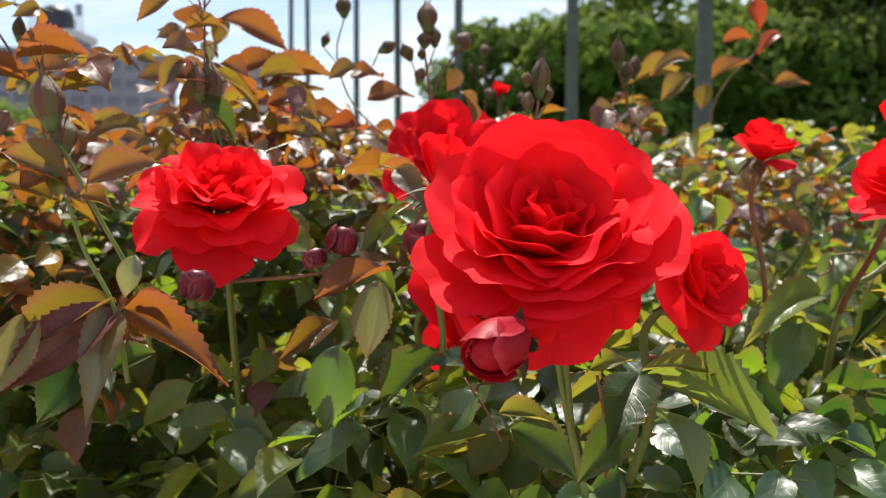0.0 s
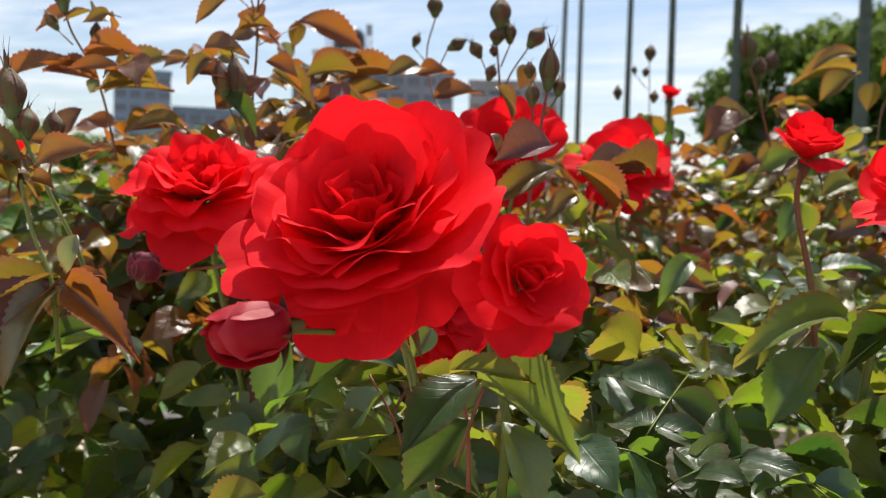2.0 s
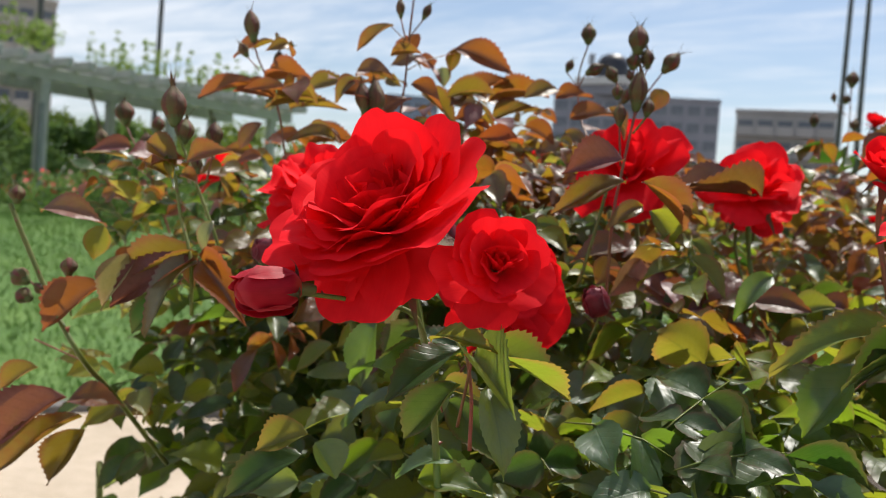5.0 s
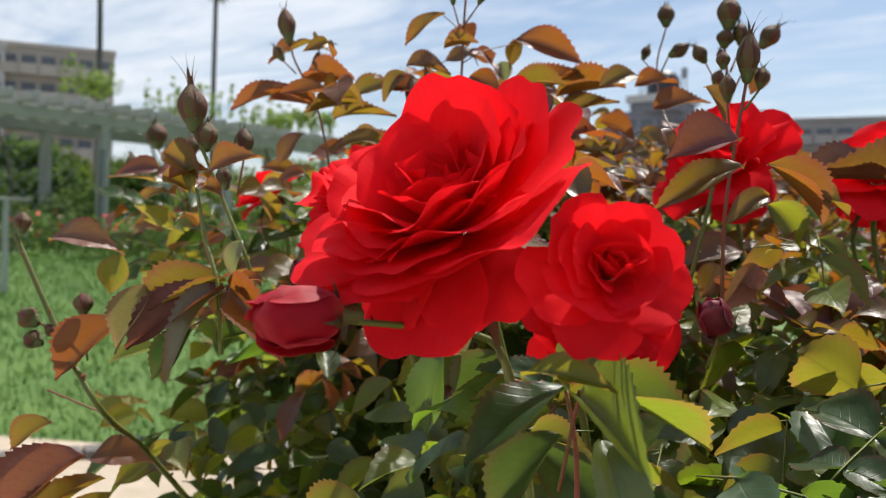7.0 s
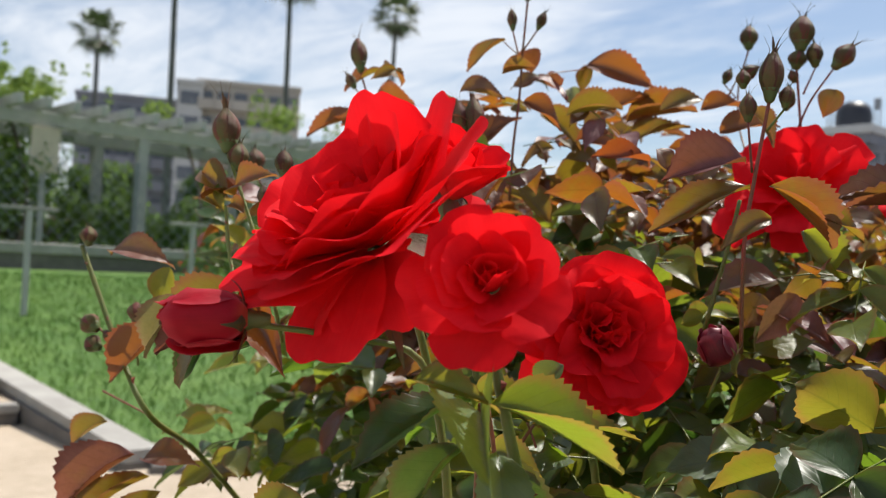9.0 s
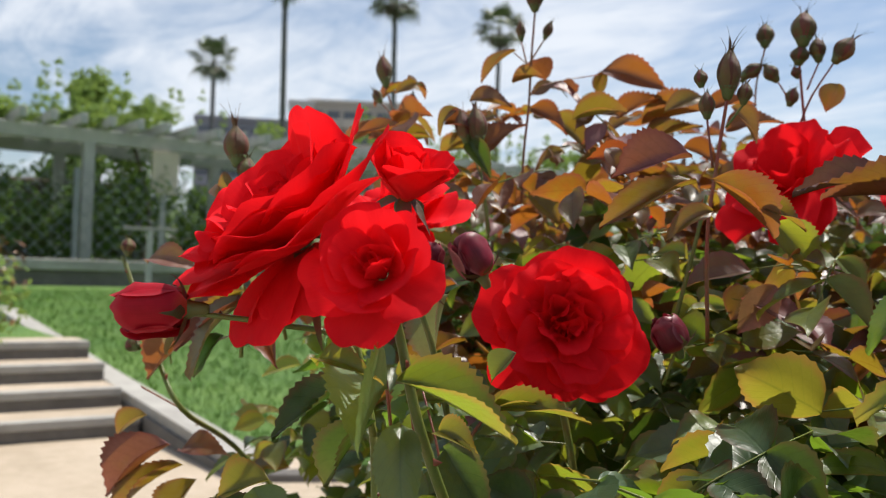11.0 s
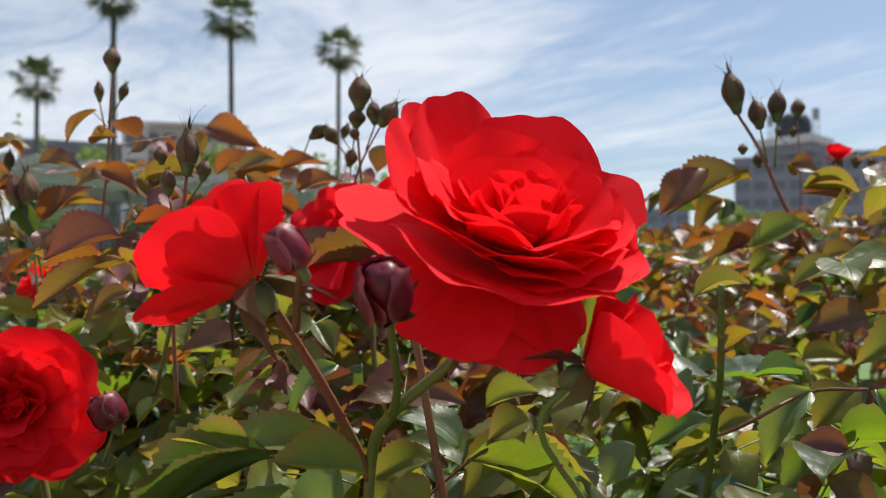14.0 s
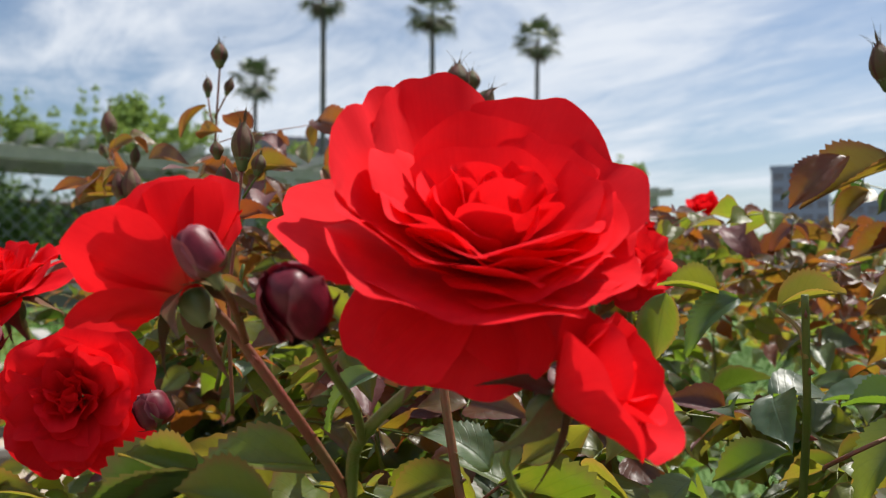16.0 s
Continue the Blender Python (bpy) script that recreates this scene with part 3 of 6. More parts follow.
FULL = [  # petals, length, width, foot angle, edge angle, cup, ruffle, curl
    (5, 1.05, 1.32, 84, 114, 0.36, 0.05, 14),
    (5, 1.02, 1.24, 67, 90, 0.46, 0.06, 24),
    (5, 0.97, 1.14, 50, 66, 0.56, 0.07, 30),
    (6, 0.89, 0.98, 35, 46, 0.70, 0.08, 28),
    (5, 0.79, 0.84, 24, 27, 0.85, 0.09, 22),
    (5, 0.67, 0.68, 15, 8, 0.95, 0.10, 12),
    (4, 0.56, 0.54, 9, -12, 1.1, 0.12, 0),
    (3, 0.46, 0.44, 4, -34, 1.2, 0.12, 0),
]
GRAND = [  # the loose heart of a wide bowl; its outer petals are set one by one
    (5, 0.80, 0.94, 52, 46, 0.6, 0.06, 22),
    (5, 0.70, 0.80, 40, 34, 0.7, 0.07, 20),
    (5, 0.60, 0.62, 28, 20, 0.85, 0.09, 14),
    (5, 0.54, 0.46, 17, 8, 1.0, 0.12, 6),
    (4, 0.46, 0.38, 7, -16, 1.2, 0.12, 0),
]
# outer petals: degrees round the axis from the lowest side, length, width, foot angle, edge angle, cup, ruffle, curl
BOWL_PETALS = [
    (-32, 0.84, 0.92, 96, 134, 0.30, 0.05, 4), (8, 0.88, 0.98, 94, 130, 0.30, 0.05, 4), (40, 0.78, 0.86, 96, 124, 0.35, 0.06, 6),
    (-62, 1.08, 1.12, 80, 62, 0.50, 0.05, 20), (-18, 0.98, 1.12, 80, 72, 0.45, 0.05, 18), (26, 0.98, 1.16, 78, 68, 0.45, 0.06, 20), (70, 1.12, 1.24, 78, 60, 0.55, 0.05, 26),
    (112, 1.06, 1.16, 72, 44, 0.60, 0.05, 30), (-112, 1.10, 1.12, 72, 48, 0.55, 0.05, 22), (178, 1.10, 1.10, 46, 22, 0.45, 0.04, 4), (144, 1.10, 1.10, 60, 36, 0.55, 0.05, 18),
    (-148, 0.98, 1.04, 56, 34, 0.55, 0.05, 14)]
BOWL_LIPS = [
    (-48, 0.90, 0.92, 66, 56, 0.60, 0.08, 34), (-4, 0.86, 1.00, 68, 60, 0.55, 0.08, 34), (46, 0.90, 0.98, 64, 50, 0.65, 0.07, 36),
    (92, 0.94, 1.00, 56, 30, 0.75, 0.05, 34), (-92, 0.92, 0.94, 56, 36, 0.70, 0.06, 30), (165, 0.88, 0.84, 36, 14, 0.70, 0.05, 10),
    (22, 0.74, 0.88, 56, 46, 0.70, 0.09, 34), (-26, 0.76, 0.82, 56, 46, 0.70, 0.10, 34)]
PLATE_PETALS = [
    (-66, 0.90, 1.00, 100, 136, 0.28, 0.04, 4), (-20, 0.78, 1.04, 104, 142, 0.28, 0.05, 4), (16, 0.66, 0.78, 104, 130, 0.30, 0.05, 4),
    (-102, 1.26, 1.30, 90, 58, 0.55, 0.05, 14), (-62, 1.10, 1.26, 80, 62, 0.45, 0.05, 14), (-18, 0.98, 1.26, 76, 66, 0.42, 0.05, 14), (28, 0.88, 1.18, 72, 62, 0.45, 0.05, 16),
    (68, 0.88, 1.10, 70, 56, 0.50, 0.06, 18), (-154, 1.26, 1.06, 56, 32, 0.55, 0.04, 4), (160, 1.18, 1.16, 54, 28, 0.55, 0.05, 8), (118, 1.04, 1.14, 62, 38, 0.55, 0.05, 12),
    (-128, 1.28, 1.24, 70, 36, 0.55, 0.05, 10)]
PLATE_LIPS = [
    (-84, 1.02, 1.10, 70, 46, 0.60, 0.05, 18), (-40, 0.90, 1.14, 64, 50, 0.55, 0.05, 20), (4, 0.82, 1.12, 62, 52, 0.55, 0.06, 22),
    (48, 0.78, 1.00, 60, 48, 0.60, 0.07, 24), (96, 0.82, 0.96, 54, 32, 0.65, 0.06, 22), (176, 0.88, 0.94, 42, 20, 0.65, 0.05, 12),
    (-60, 0.82, 0.94, 56, 44, 0.65, 0.07, 24), (-12, 0.76, 0.96, 56, 50, 0.60, 0.08, 26)]
TEACUP = [  # the furled heart of a half-open rose
    (3, 0.80, 0.86, 34, 24, 1.0, 0.05, 26),
    (3, 0.70, 0.66, 22, 10, 1.1, 0.06, 16),
    (4, 0.60, 0.46, 11, -2, 1.3, 0.06, 4),
    (3, 0.52, 0.32, 4, -8, 1.4, 0.07, 0),
]
TEACUP_PETALS = [
    (-8, 1.02, 1.08, 78, 100, 0.35, 0.07, 8), (58, 0.98, 1.04, 68, 82, 0.45, 0.06, 16), (-66, 1.10, 1.14, 68, 80, 0.45, 0.06, 18),
    (-128, 1.04, 1.16, 56, 48, 0.75, 0.05, 30), (130, 0.96, 1.10, 50, 44, 0.75, 0.05, 30), (180, 0.94, 1.04, 42, 30, 0.85, 0.04, 26),
    (-30, 0.88, 1.26, 54, 50, 0.85, 0.05, 40), (52, 0.86, 1.12, 46, 34, 0.95, 0.05, 40), (-96, 0.90, 1.08, 44, 28, 0.95, 0.05, 38)]
GOBLET = [  # few upright petals round a nearly empty heart
    (3, 0.80, 0.80, 24, 14, 0.9, 0.05, 12),
    (3, 0.62, 0.52, 12, 2, 1.1, 0.06, 4),
]
GOBLET_PETALS = [
    (24, 1.06, 1.00, 58, 72, 0.40, 0.05, 6), (-28, 0.95, 0.96, 56, 62, 0.45, 0.06, 10), (74, 1.00, 1.16, 50, 38, 0.75, 0.04, 16),
    (124, 0.92, 1.20, 38, 24, 0.85, 0.04, 14), (-158, 1.02, 0.98, 50, 42, 0.60, 0.05, 4), (172, 0.94, 1.00, 36, 24, 0.75, 0.05, 8),
    (-80, 0.96, 1.10, 44, 34, 0.70, 0.05, 14), (-120, 0.94, 1.02, 34, 22, 0.75, 0.05, 10)]
ROUND = [
    (5, 1.0, 1.12, 80, 110, 0.45, 0.06, 14),
    (6, 0.97, 1.05, 64, 90, 0.55, 0.08, 24),
    (7, 0.91, 0.92, 50, 73, 0.65, 0.09, 26),
    (7, 0.82, 0.78, 38, 57, 0.75, 0.10, 26),
    (7, 0.70, 0.62, 28, 43, 0.85, 0.12, 24),
    (6, 0.59, 0.54, 18, 26, 0.85, 0.12, 16),
    (5, 0.50, 0.46, 11, -4, 1.0, 0.13, 0),
    (4, 0.42, 0.40, 5, -34, 1.15, 0.14, 0),
]
LOOSE = [
    (5, 1.0, 0.92, 70, 95, 0.4, 0.10, 12),
    (5, 0.98, 0.86, 52, 72, 0.5, 0.12, 15),
    (5, 0.87, 0.72, 34, 48, 0.6, 0.13, 12),
    (4, 0.68, 0.54, 18, 24, 0.7, 0.14, 0),
]
CUP = [
    (2, 1.0, 1.20, 62, 88, 0.6, 0.05, 20),
    (4, 1.0, 1.20, 46, 30, 1.0, 0.05, 22),
    (4, 0.93, 0.98, 30, 14, 1.1, 0.05, 18),
    (4, 0.82, 0.76, 18, 4, 1.2, 0.06, 10),
    (4, 0.68, 0.55, 9, -4, 1.3, 0.06, 0),
    (3, 0.55, 0.38, 4, -8, 1.4, 0.07, 0),
]
FURLED = [
    (3, 1.0, 1.25, 50, 18, 1.05, 0.04, 26),
    (4, 0.96, 1.05, 36, 8, 1.15, 0.05, 18),
    (4, 0.86, 0.80, 22, 0, 1.2, 0.06, 10),
    (4, 0.72, 0.58, 12, -6, 1.3, 0.07, 0),
    (3, 0.58, 0.40, 5, -8, 1.4, 0.07, 0),
]
bloom_count = [0]
BLOOM_SPOTS = []


def bloom(at, facing, radius, plan, spin, words, outer=(), mat=None):
    """A rose: hip, sepals, petals set one by one round the outside and in rings towards the heart; `at` is the middle of the open face."""
    bloom_count[0] += 1
    k = bloom_count[0]
    axis = Vector(facing).normalized()
    BLOOM_SPOTS.append((Vector(at), radius))
    foot = Vector(at) - axis * radius * (0.80 if plan in (CUP, FURLED) else 0.62 if outer else 0.42)
    m = axis_matrix(foot, axis, spin)
    v, f = lathe([(0.05 * radius, -0.34 * radius), (0.12 * radius, -0.26 * radius), (0.15 * radius, -0.14 * radius), (0.13 * radius, -0.03 * radius), (0.05 * radius, 0.02 * radius)], 12)
    ob = part("bloom", mesh_of("bloom", v, f), CALYX, bush_near(at), words, m)
    rnd = random.Random(300 + k)
    low = m.to_3x3().inverted() @ Vector((0, 0, -1))
    lowest = math.atan2(low.y, low.x)
    n = 0
    for j, (around, length, width, a0, a1, cup, ruffle, curl) in enumerate(outer):
        n += 1
        v, f, uv = petal_arrays(radius * length * rnd.uniform(0.97, 1.03), radius * width * rnd.uniform(0.97, 1.06), a0 + rnd.uniform(-3, 3), a1 + rnd.uniform(-5, 5), cup, ruffle * rnd.uniform(0.8, 1.4), k * 97 + n, 0.10 * radius, curl * rnd.uniform(0.6, 1.2), 18, 19)
        rot = Matrix.Rotation(rnd.uniform(-0.04, 0.04), 4, "X") @ Matrix.Rotation(lowest + radians(around), 4, "Z")
        sub("petal", mesh_of("petal", v, f, uv), mat or PETAL, ob, "", Matrix.Translation((0, 0, 0.006 * radius * j)) @ rot)
    rise = 0.08 * radius if outer else 0.0
    for ring, (count, length, width, a0, a1, cup, ruffle, curl) in enumerate(plan):
        turn = rnd.uniform(0, 6.28)
        for j in range(count):
            n += 1
            jit = rnd.uniform(-1, 1)
            around = turn + 2 * math.pi * (j + 0.16 * jit) / count
            down = -(m.to_3x3() @ Vector((math.cos(around), math.sin(around), 0))).z
            sag = down * ((12, 10, 8, 4, 2) if outer else (28, 24, 16, 8, 2, 0, 0, 0))[ring] * (1 if outer or len(plan) > 6 else 0.5)
            v, f, uv = petal_arrays(radius * length * rnd.uniform(0.86, 1.12), radius * width * rnd.uniform(0.86, 1.18), a0 + 0.4 * sag + rnd.uniform(-8, 8), a1 + sag + rnd.uniform(-14, 14), cup * rnd.uniform(0.8, 1.2), ruffle * rnd.uniform(0.6, 1.5) * (1.5 if ring >= 2 and plan not in (CUP, FURLED, TEACUP, GOBLET) else 1.0), k * 97 + n, 0.05 * radius + 0.012 * radius * (len(plan) - ring), curl * rnd.uniform(0.2, 1.4))
            loose = 0.03 if plan in (CUP, FURLED, TEACUP, GOBLET) else (0.12, 0.14, 0.16, 0.17, 0.16)[ring] if outer else (0.03, 0.06, 0.10, 0.14, 0.16, 0.17, 0.16, 0.15)[ring]
            rot = Matrix.Rotation(rnd.uniform(-loose, loose), 4, "X") @ Matrix.Rotation(rnd.uniform(-loose, loose), 4, "Y") @ Matrix.Rotation(around, 4, "Z")
            sub("petal", mesh_of("petal", v, f, uv), mat or PETAL, ob, "", Matrix.Translation((0, 0, rise + 0.02 * radius * ring)) @ rot)
    for j in range(5):
        v, f = sepal_arrays(radius * rnd.uniform(0.65, 0.95), radius * 0.24, 0.12 * radius, rnd.uniform(118, 138), rnd.uniform(145, 170), 0, rnd.uniform(-0.05, 0.05), j * 1.2566)
        sub("sepal", mesh_of("sepal", v, f), SEPAL, ob)
    return ob


def short_stem(at, facing, radius, foot, thick, colour_name="green"):
    a = Vector(at) - Vector(facing).normalized() * radius * 0.74
    b = a - Vector(facing).normalized() * 0.015 + Vector((0, 0, -0.008))
    stem(colour_name, thick, a[:], b[:], ((a.x + foot[0]) / 2, (a.y + foot[1]) / 2, (a.z + foot[2]) / 2 - 0.005), foot)


# ---- blooms ----
bloom((0.024, 0.2713, 0.9487), (-0.03, -0.62, 0.78), 0.0375, GRAND, 0.4, "wide open scarlet rose with ruffled petals", BOWL_PETALS + BOWL_LIPS)
bloom((0.0755, 0.2772, 0.9262), (0.58, -0.72, 0.42), 0.0188, TEACUP, 1.1, "half-open scarlet rose with furled heart", TEACUP_PETALS)
short_stem((0.075, 0.277, 0.925), (0.58, -0.72, 0.42), 0.0195, (0.058, 0.318, 0.850), 0.0016)
bloom((0.0, 0.338, 0.966), (0.45, -0.15, 0.85), 0.023, FURLED, 0.7, "half-open scarlet rose behind a larger one")
short_stem((0.0, 0.338, 0.966), (0.45, -0.15, 0.85), 0.021, (-0.01, 0.37, 0.85), 0.0013)
bloom((0.008, 0.409, 0.905), (0.80, -0.55, 0.22), 0.031, ROUND, 2.0, "round many-petalled scarlet rose among dark leaves")
short_stem((0.008, 0.409, 0.905), (0.80, -0.55, 0.22), 0.031, (-0.02, 0.45, 0.80), 0.0018)
bloom((-0.106, 0.394, 0.953), (0.05, -0.52, 0.82), 0.0325, ROUND, 0.9, "scarlet rose facing up with drooping lower petals")
short_stem((-0.106, 0.394, 0.953), (0.05, -0.52, 0.82), 0.0325, (-0.115, 0.475, 0.80), 0.0018)
bloom((-0.014, 0.585, 0.982), (0.10, -0.75, 0.6), 0.038, LOOSE, 0.2, "loose scarlet rose behind bud stalks")
short_stem((-0.014, 0.585, 0.982), (0.10, -0.75, 0.6), 0.038, (0.0, 0.62, 0.85), 0.0017)
bloom((0.055, 0.628, 0.978), (0.15, -0.55, 0.75), 0.034, LOOSE, 1.7, "loose scarlet rose with a spent lower petal")
short_stem((0.055, 0.628, 0.978), (0.15, -0.55, 0.75), 0.034, (0.06, 0.66, 0.85), 0.0017)
bloom((-0.374, 0.570, 0.966), (-0.35, -0.4, 0.8), 0.028, LOOSE, 0.5, "small scarlet rose at the bush's edge")
short_stem((-0.374, 0.570, 0.966), (-0.35, -0.4, 0.8), 0.028, (-0.36, 0.60, 0.84), 0.0014)
bloom((0.183, 0.396, 0.962), (-0.57, -0.28, 0.76), 0.0270, GOBLET, 0.2, "cup-shaped scarlet rose with upright petals", GOBLET_PETALS)
bloom((0.2384, 0.4554, 0.974), (0.49, -0.17, 0.855), 0.0372, GRAND, 2.6, "very large open scarlet rose with broad petals", PLATE_PETALS + PLATE_LIPS)
bloom((0.264, 0.470, 0.936), (0.60, 0.36, 0.38), 0.0225, FURLED, 2.2, "half-open scarlet rose leaning outwards")
short_stem((0.264, 0.470, 0.936), (0.60, 0.36, 0.38), 0.0225, (0.235, 0.490, 0.85), 0.0010)
bloom((0.156, 0.480, 0.982), (0.15, -0.4, 0.85), 0.019, CUP, 0.6, "small opening scarlet rose on a dark stalk")
short_stem((0.156, 0.480, 0.982), (0.15, -0.4, 0.85), 0.019, (0.165, 0.50, 0.86), 0.0015, "red")
bloom((0.045, 0.680, 0.965), (0.5, -0.5, 0.6), 0.026, LOOSE, 1.3, "scarlet rose deep in the bush")
short_stem((0.045, 0.680, 0.965), (0.5, -0.5, 0.6), 0.026, (0.04, 0.70, 0.85), 0.0015)
bloom((0.043, 1.141, 1.084), (0.1, -0.3, 0.9), 0.015, CUP, 0.1, "small far scarlet rose above bronze leaves")
short_stem((0.043, 1.141, 1.084), (0.1, -0.3, 0.9), 0.015, (0.04, 1.15, 0.95), 0.0014)
for at, r, spin in (((-0.3475, 1.0845, 1.0314), 0.016, 1.9), ((-0.198, 1.009, 1.035), 0.022, 0.4), ((-0.175, 0.916, 1.010), 0.016, 1.4), ((0.049, 1.142, 0.975), 0.014, 0.8), ((-0.46, 0.98, 0.99), 0.018, 2.2), ((0.36, 1.25, 1.0), 0.016, 0.3)):
    bloom(at, (0.3, -0.5, 0.7), r, CUP, spin, "small scarlet rose in the row behind")
    short_stem(at, (0.3, -0.5, 0.7), r, (at[0], at[1] + 0.02, 0.84), 0.0013)
bud("opening", (0.003, 0.232, 0.909), (0.014, 0.252, 0.910), 0.0160)
stem("green", 0.0010, (0.013, 0.251, 0.909), (0.024, 0.275, 0.906), (0.032, 0.296, 0.900), (0.036, 0.304, 0.872))

# ---- shoots: buds, canes and single leaves ----
# tall shoot with an arching leaf pair
bud("closed", (-0.147, 0.520, 1.101), (-0.146, 0.520, 1.084), 0.0105)
bud("closed", (-0.154, 0.515, 1.080), (-0.152, 0.515, 1.066), 0.0060)
bud("closed", (-0.135, 0.524, 1.077), (-0.139, 0.522, 1.066), 0.0060)
stem("red", 0.00078, (-0.146, 0.520, 1.084), (-0.147, 0.519, 1.055), (-0.147, 0.518, 1.026), (-0.148, 0.516, 0.998), (-0.148, 0.515, 0.966))
stem("red", 0.00054, (-0.152, 0.515, 1.066), (-0.147, 0.516, 1.050))
stem("red", 0.00054, (-0.139, 0.522, 1.066), (-0.147, 0.518, 1.053))
stem("red", 0.00036, (-0.159, 0.514, 1.061), (-0.148, 0.518, 1.051))
stem("red", 0.00036, (-0.157, 0.593, 1.059), (-0.135, 0.523, 1.039), (-0.147, 0.518, 1.032))
leaf("bronze", (-0.159, 0.517, 1.062), (-0.181, 0.507, 1.044), 0.0121, (0.41, -0.64, 0.65))
leaf("bronze", (-0.156, 0.512, 1.041), (-0.137, 0.520, 1.043), 0.0088, (0.39, -0.65, 0.66))
leaf("bronze", (-0.160, 0.591, 1.060), (-0.114, 0.610, 1.042), 0.0188, (0.40, -0.79, 0.47))
leaf("bronze", (-0.155, 0.594, 1.062), (-0.161, 0.591, 1.043), 0.0107, (0.36, -0.66, 0.65))
leaf("pale", (-0.167, 0.588, 1.047), (-0.164, 0.589, 1.032), 0.0116, (0.37, -0.66, 0.66))
# shoot with three slim buds
bud("closed", (-0.255, 0.478, 1.071), (-0.250, 0.479, 1.047), 0.0109)
bud("closed", (-0.260, 0.475, 1.047), (-0.254, 0.478, 1.037), 0.0069)
bud("closed", (-0.240, 0.494, 1.045), (-0.240, 0.493, 1.030), 0.0070)
stem("red", 0.00072, (-0.250, 0.479, 1.047), (-0.246, 0.481, 1.035), (-0.235, 0.485, 1.015), (-0.228, 0.487, 0.995), (-0.221, 0.489, 0.963))
stem("red", 0.00048, (-0.254, 0.478, 1.037), (-0.246, 0.481, 1.029))
stem("red", 0.00048, (-0.240, 0.493, 1.030), (-0.241, 0.492, 1.017))
leaf("bronze", (-0.244, 0.483, 1.017), (-0.287, 0.465, 1.007), 0.0163, (0.48, -0.56, 0.67))
leaf("bronze", (-0.231, 0.486, 1.009), (-0.261, 0.474, 1.012), 0.0122, (0.47, -0.57, 0.67))
leaf("bronze", (-0.263, 0.546, 1.020), (-0.227, 0.561, 1.034), 0.0170, (0.43, -0.60, 0.67))
leaf("bronze", (-0.272, 0.542, 1.010), (-0.230, 0.559, 1.011), 0.0125, (0.44, -0.59, 0.68))
leaf("pale", (-0.231, 0.486, 1.009), (-0.236, 0.484, 1.001), 0.0081, (0.46, -0.58, 0.68))
leaf("purple", (-0.241, 0.484, 0.992), (-0.255, 0.477, 0.973), 0.0146, (0.46, -0.56, 0.69))
leaf("bronze", (-0.256, 0.547, 0.985), (-0.221, 0.562, 0.987), 0.0152, (0.42, -0.59, 0.69))
leaf("bronze", (-0.141, 0.460, 1.017), (-0.152, 0.455, 1.002), 0.0111, (0.41, -0.62, 0.67))
leaf("purple", (-0.148, 0.457, 1.009), (-0.126, 0.465, 1.001), 0.0125, (0.40, -0.62, 0.67))
leaf("bronze", (-0.147, 0.538, 1.021), (-0.123, 0.547, 0.997), 0.0166, (0.36, -0.65, 0.67))
leaf("bronze", (-0.149, 0.595, 1.028), (-0.113, 0.611, 1.038), 0.0152, (0.33, -0.67, 0.66))
leaf("bronze", (-0.133, 0.602, 1.024), (-0.092, 0.619, 1.028), 0.0152, (0.31, -0.68, 0.67))
leaf("bronze", (-0.139, 0.541, 1.000), (-0.157, 0.533, 0.989), 0.0124, (0.37, -0.63, 0.68))
leaf("bronze", (-0.128, 0.603, 1.011), (-0.095, 0.617, 1.019), 0.0152, (0.31, -0.67, 0.67))
leaf("dark", (-0.133, 0.462, 0.997), (-0.118, 0.468, 0.975), 0.0125, (0.38, -0.62, 0.68))
leaf("bronze", (-0.064, 0.599, 1.011), (-0.034, 0.612, 1.014), 0.0146, (0.25, -0.69, 0.67))
leaf("bronze", (-0.107, 0.612, 1.007), (-0.086, 0.620, 0.995), 0.0134, (0.29, -0.67, 0.68))
# pair of buds with long sepals beside the left bloom
bud("large", (-0.154, 0.333, 0.994), (-0.151, 0.334, 0.972), 0.0126)
bud("closed", (-0.148, 0.338, 0.978), (-0.148, 0.337, 0.964), 0.0097)
bud("closed", (-0.165, 0.372, 0.980), (-0.164, 0.372, 0.965), 0.0092)
bud("closed", (-0.173, 0.366, 0.962), (-0.170, 0.367, 0.950), 0.0074)
stem("green", 0.00090, (-0.151, 0.334, 0.972), (-0.145, 0.336, 0.960), (-0.137, 0.339, 0.942), (-0.125, 0.343, 0.916), (-0.121, 0.349, 0.889))
stem("red", 0.00060, (-0.164, 0.372, 0.965), (-0.166, 0.370, 0.947))
leaf("bronze", (-0.138, 0.331, 0.952), (-0.108, 0.333, 0.961), 0.0131, (0.27, -0.73, 0.62))
leaf("bronze", (-0.140, 0.331, 0.949), (-0.128, 0.331, 0.944), 0.0074, (0.26, -0.65, 0.71))
leaf("bronze", (-0.145, 0.331, 0.952), (-0.169, 0.331, 0.964), 0.0123, (0.31, -0.65, 0.70))
leaf("bronze", (-0.195, 0.480, 0.987), (-0.167, 0.480, 0.979), 0.0119, (0.26, -0.68, 0.68))
leaf("bronze", (-0.236, 0.481, 1.021), (-0.197, 0.482, 1.021), 0.0142, (0.31, -0.69, 0.66))
leaf("yellow", (-0.151, 0.331, 0.958), (-0.147, 0.331, 0.946), 0.0053, (0.29, -0.65, 0.70))
leaf("bronze", (-0.150, 0.331, 0.946), (-0.169, 0.331, 0.954), 0.0082, (0.31, -0.64, 0.71))
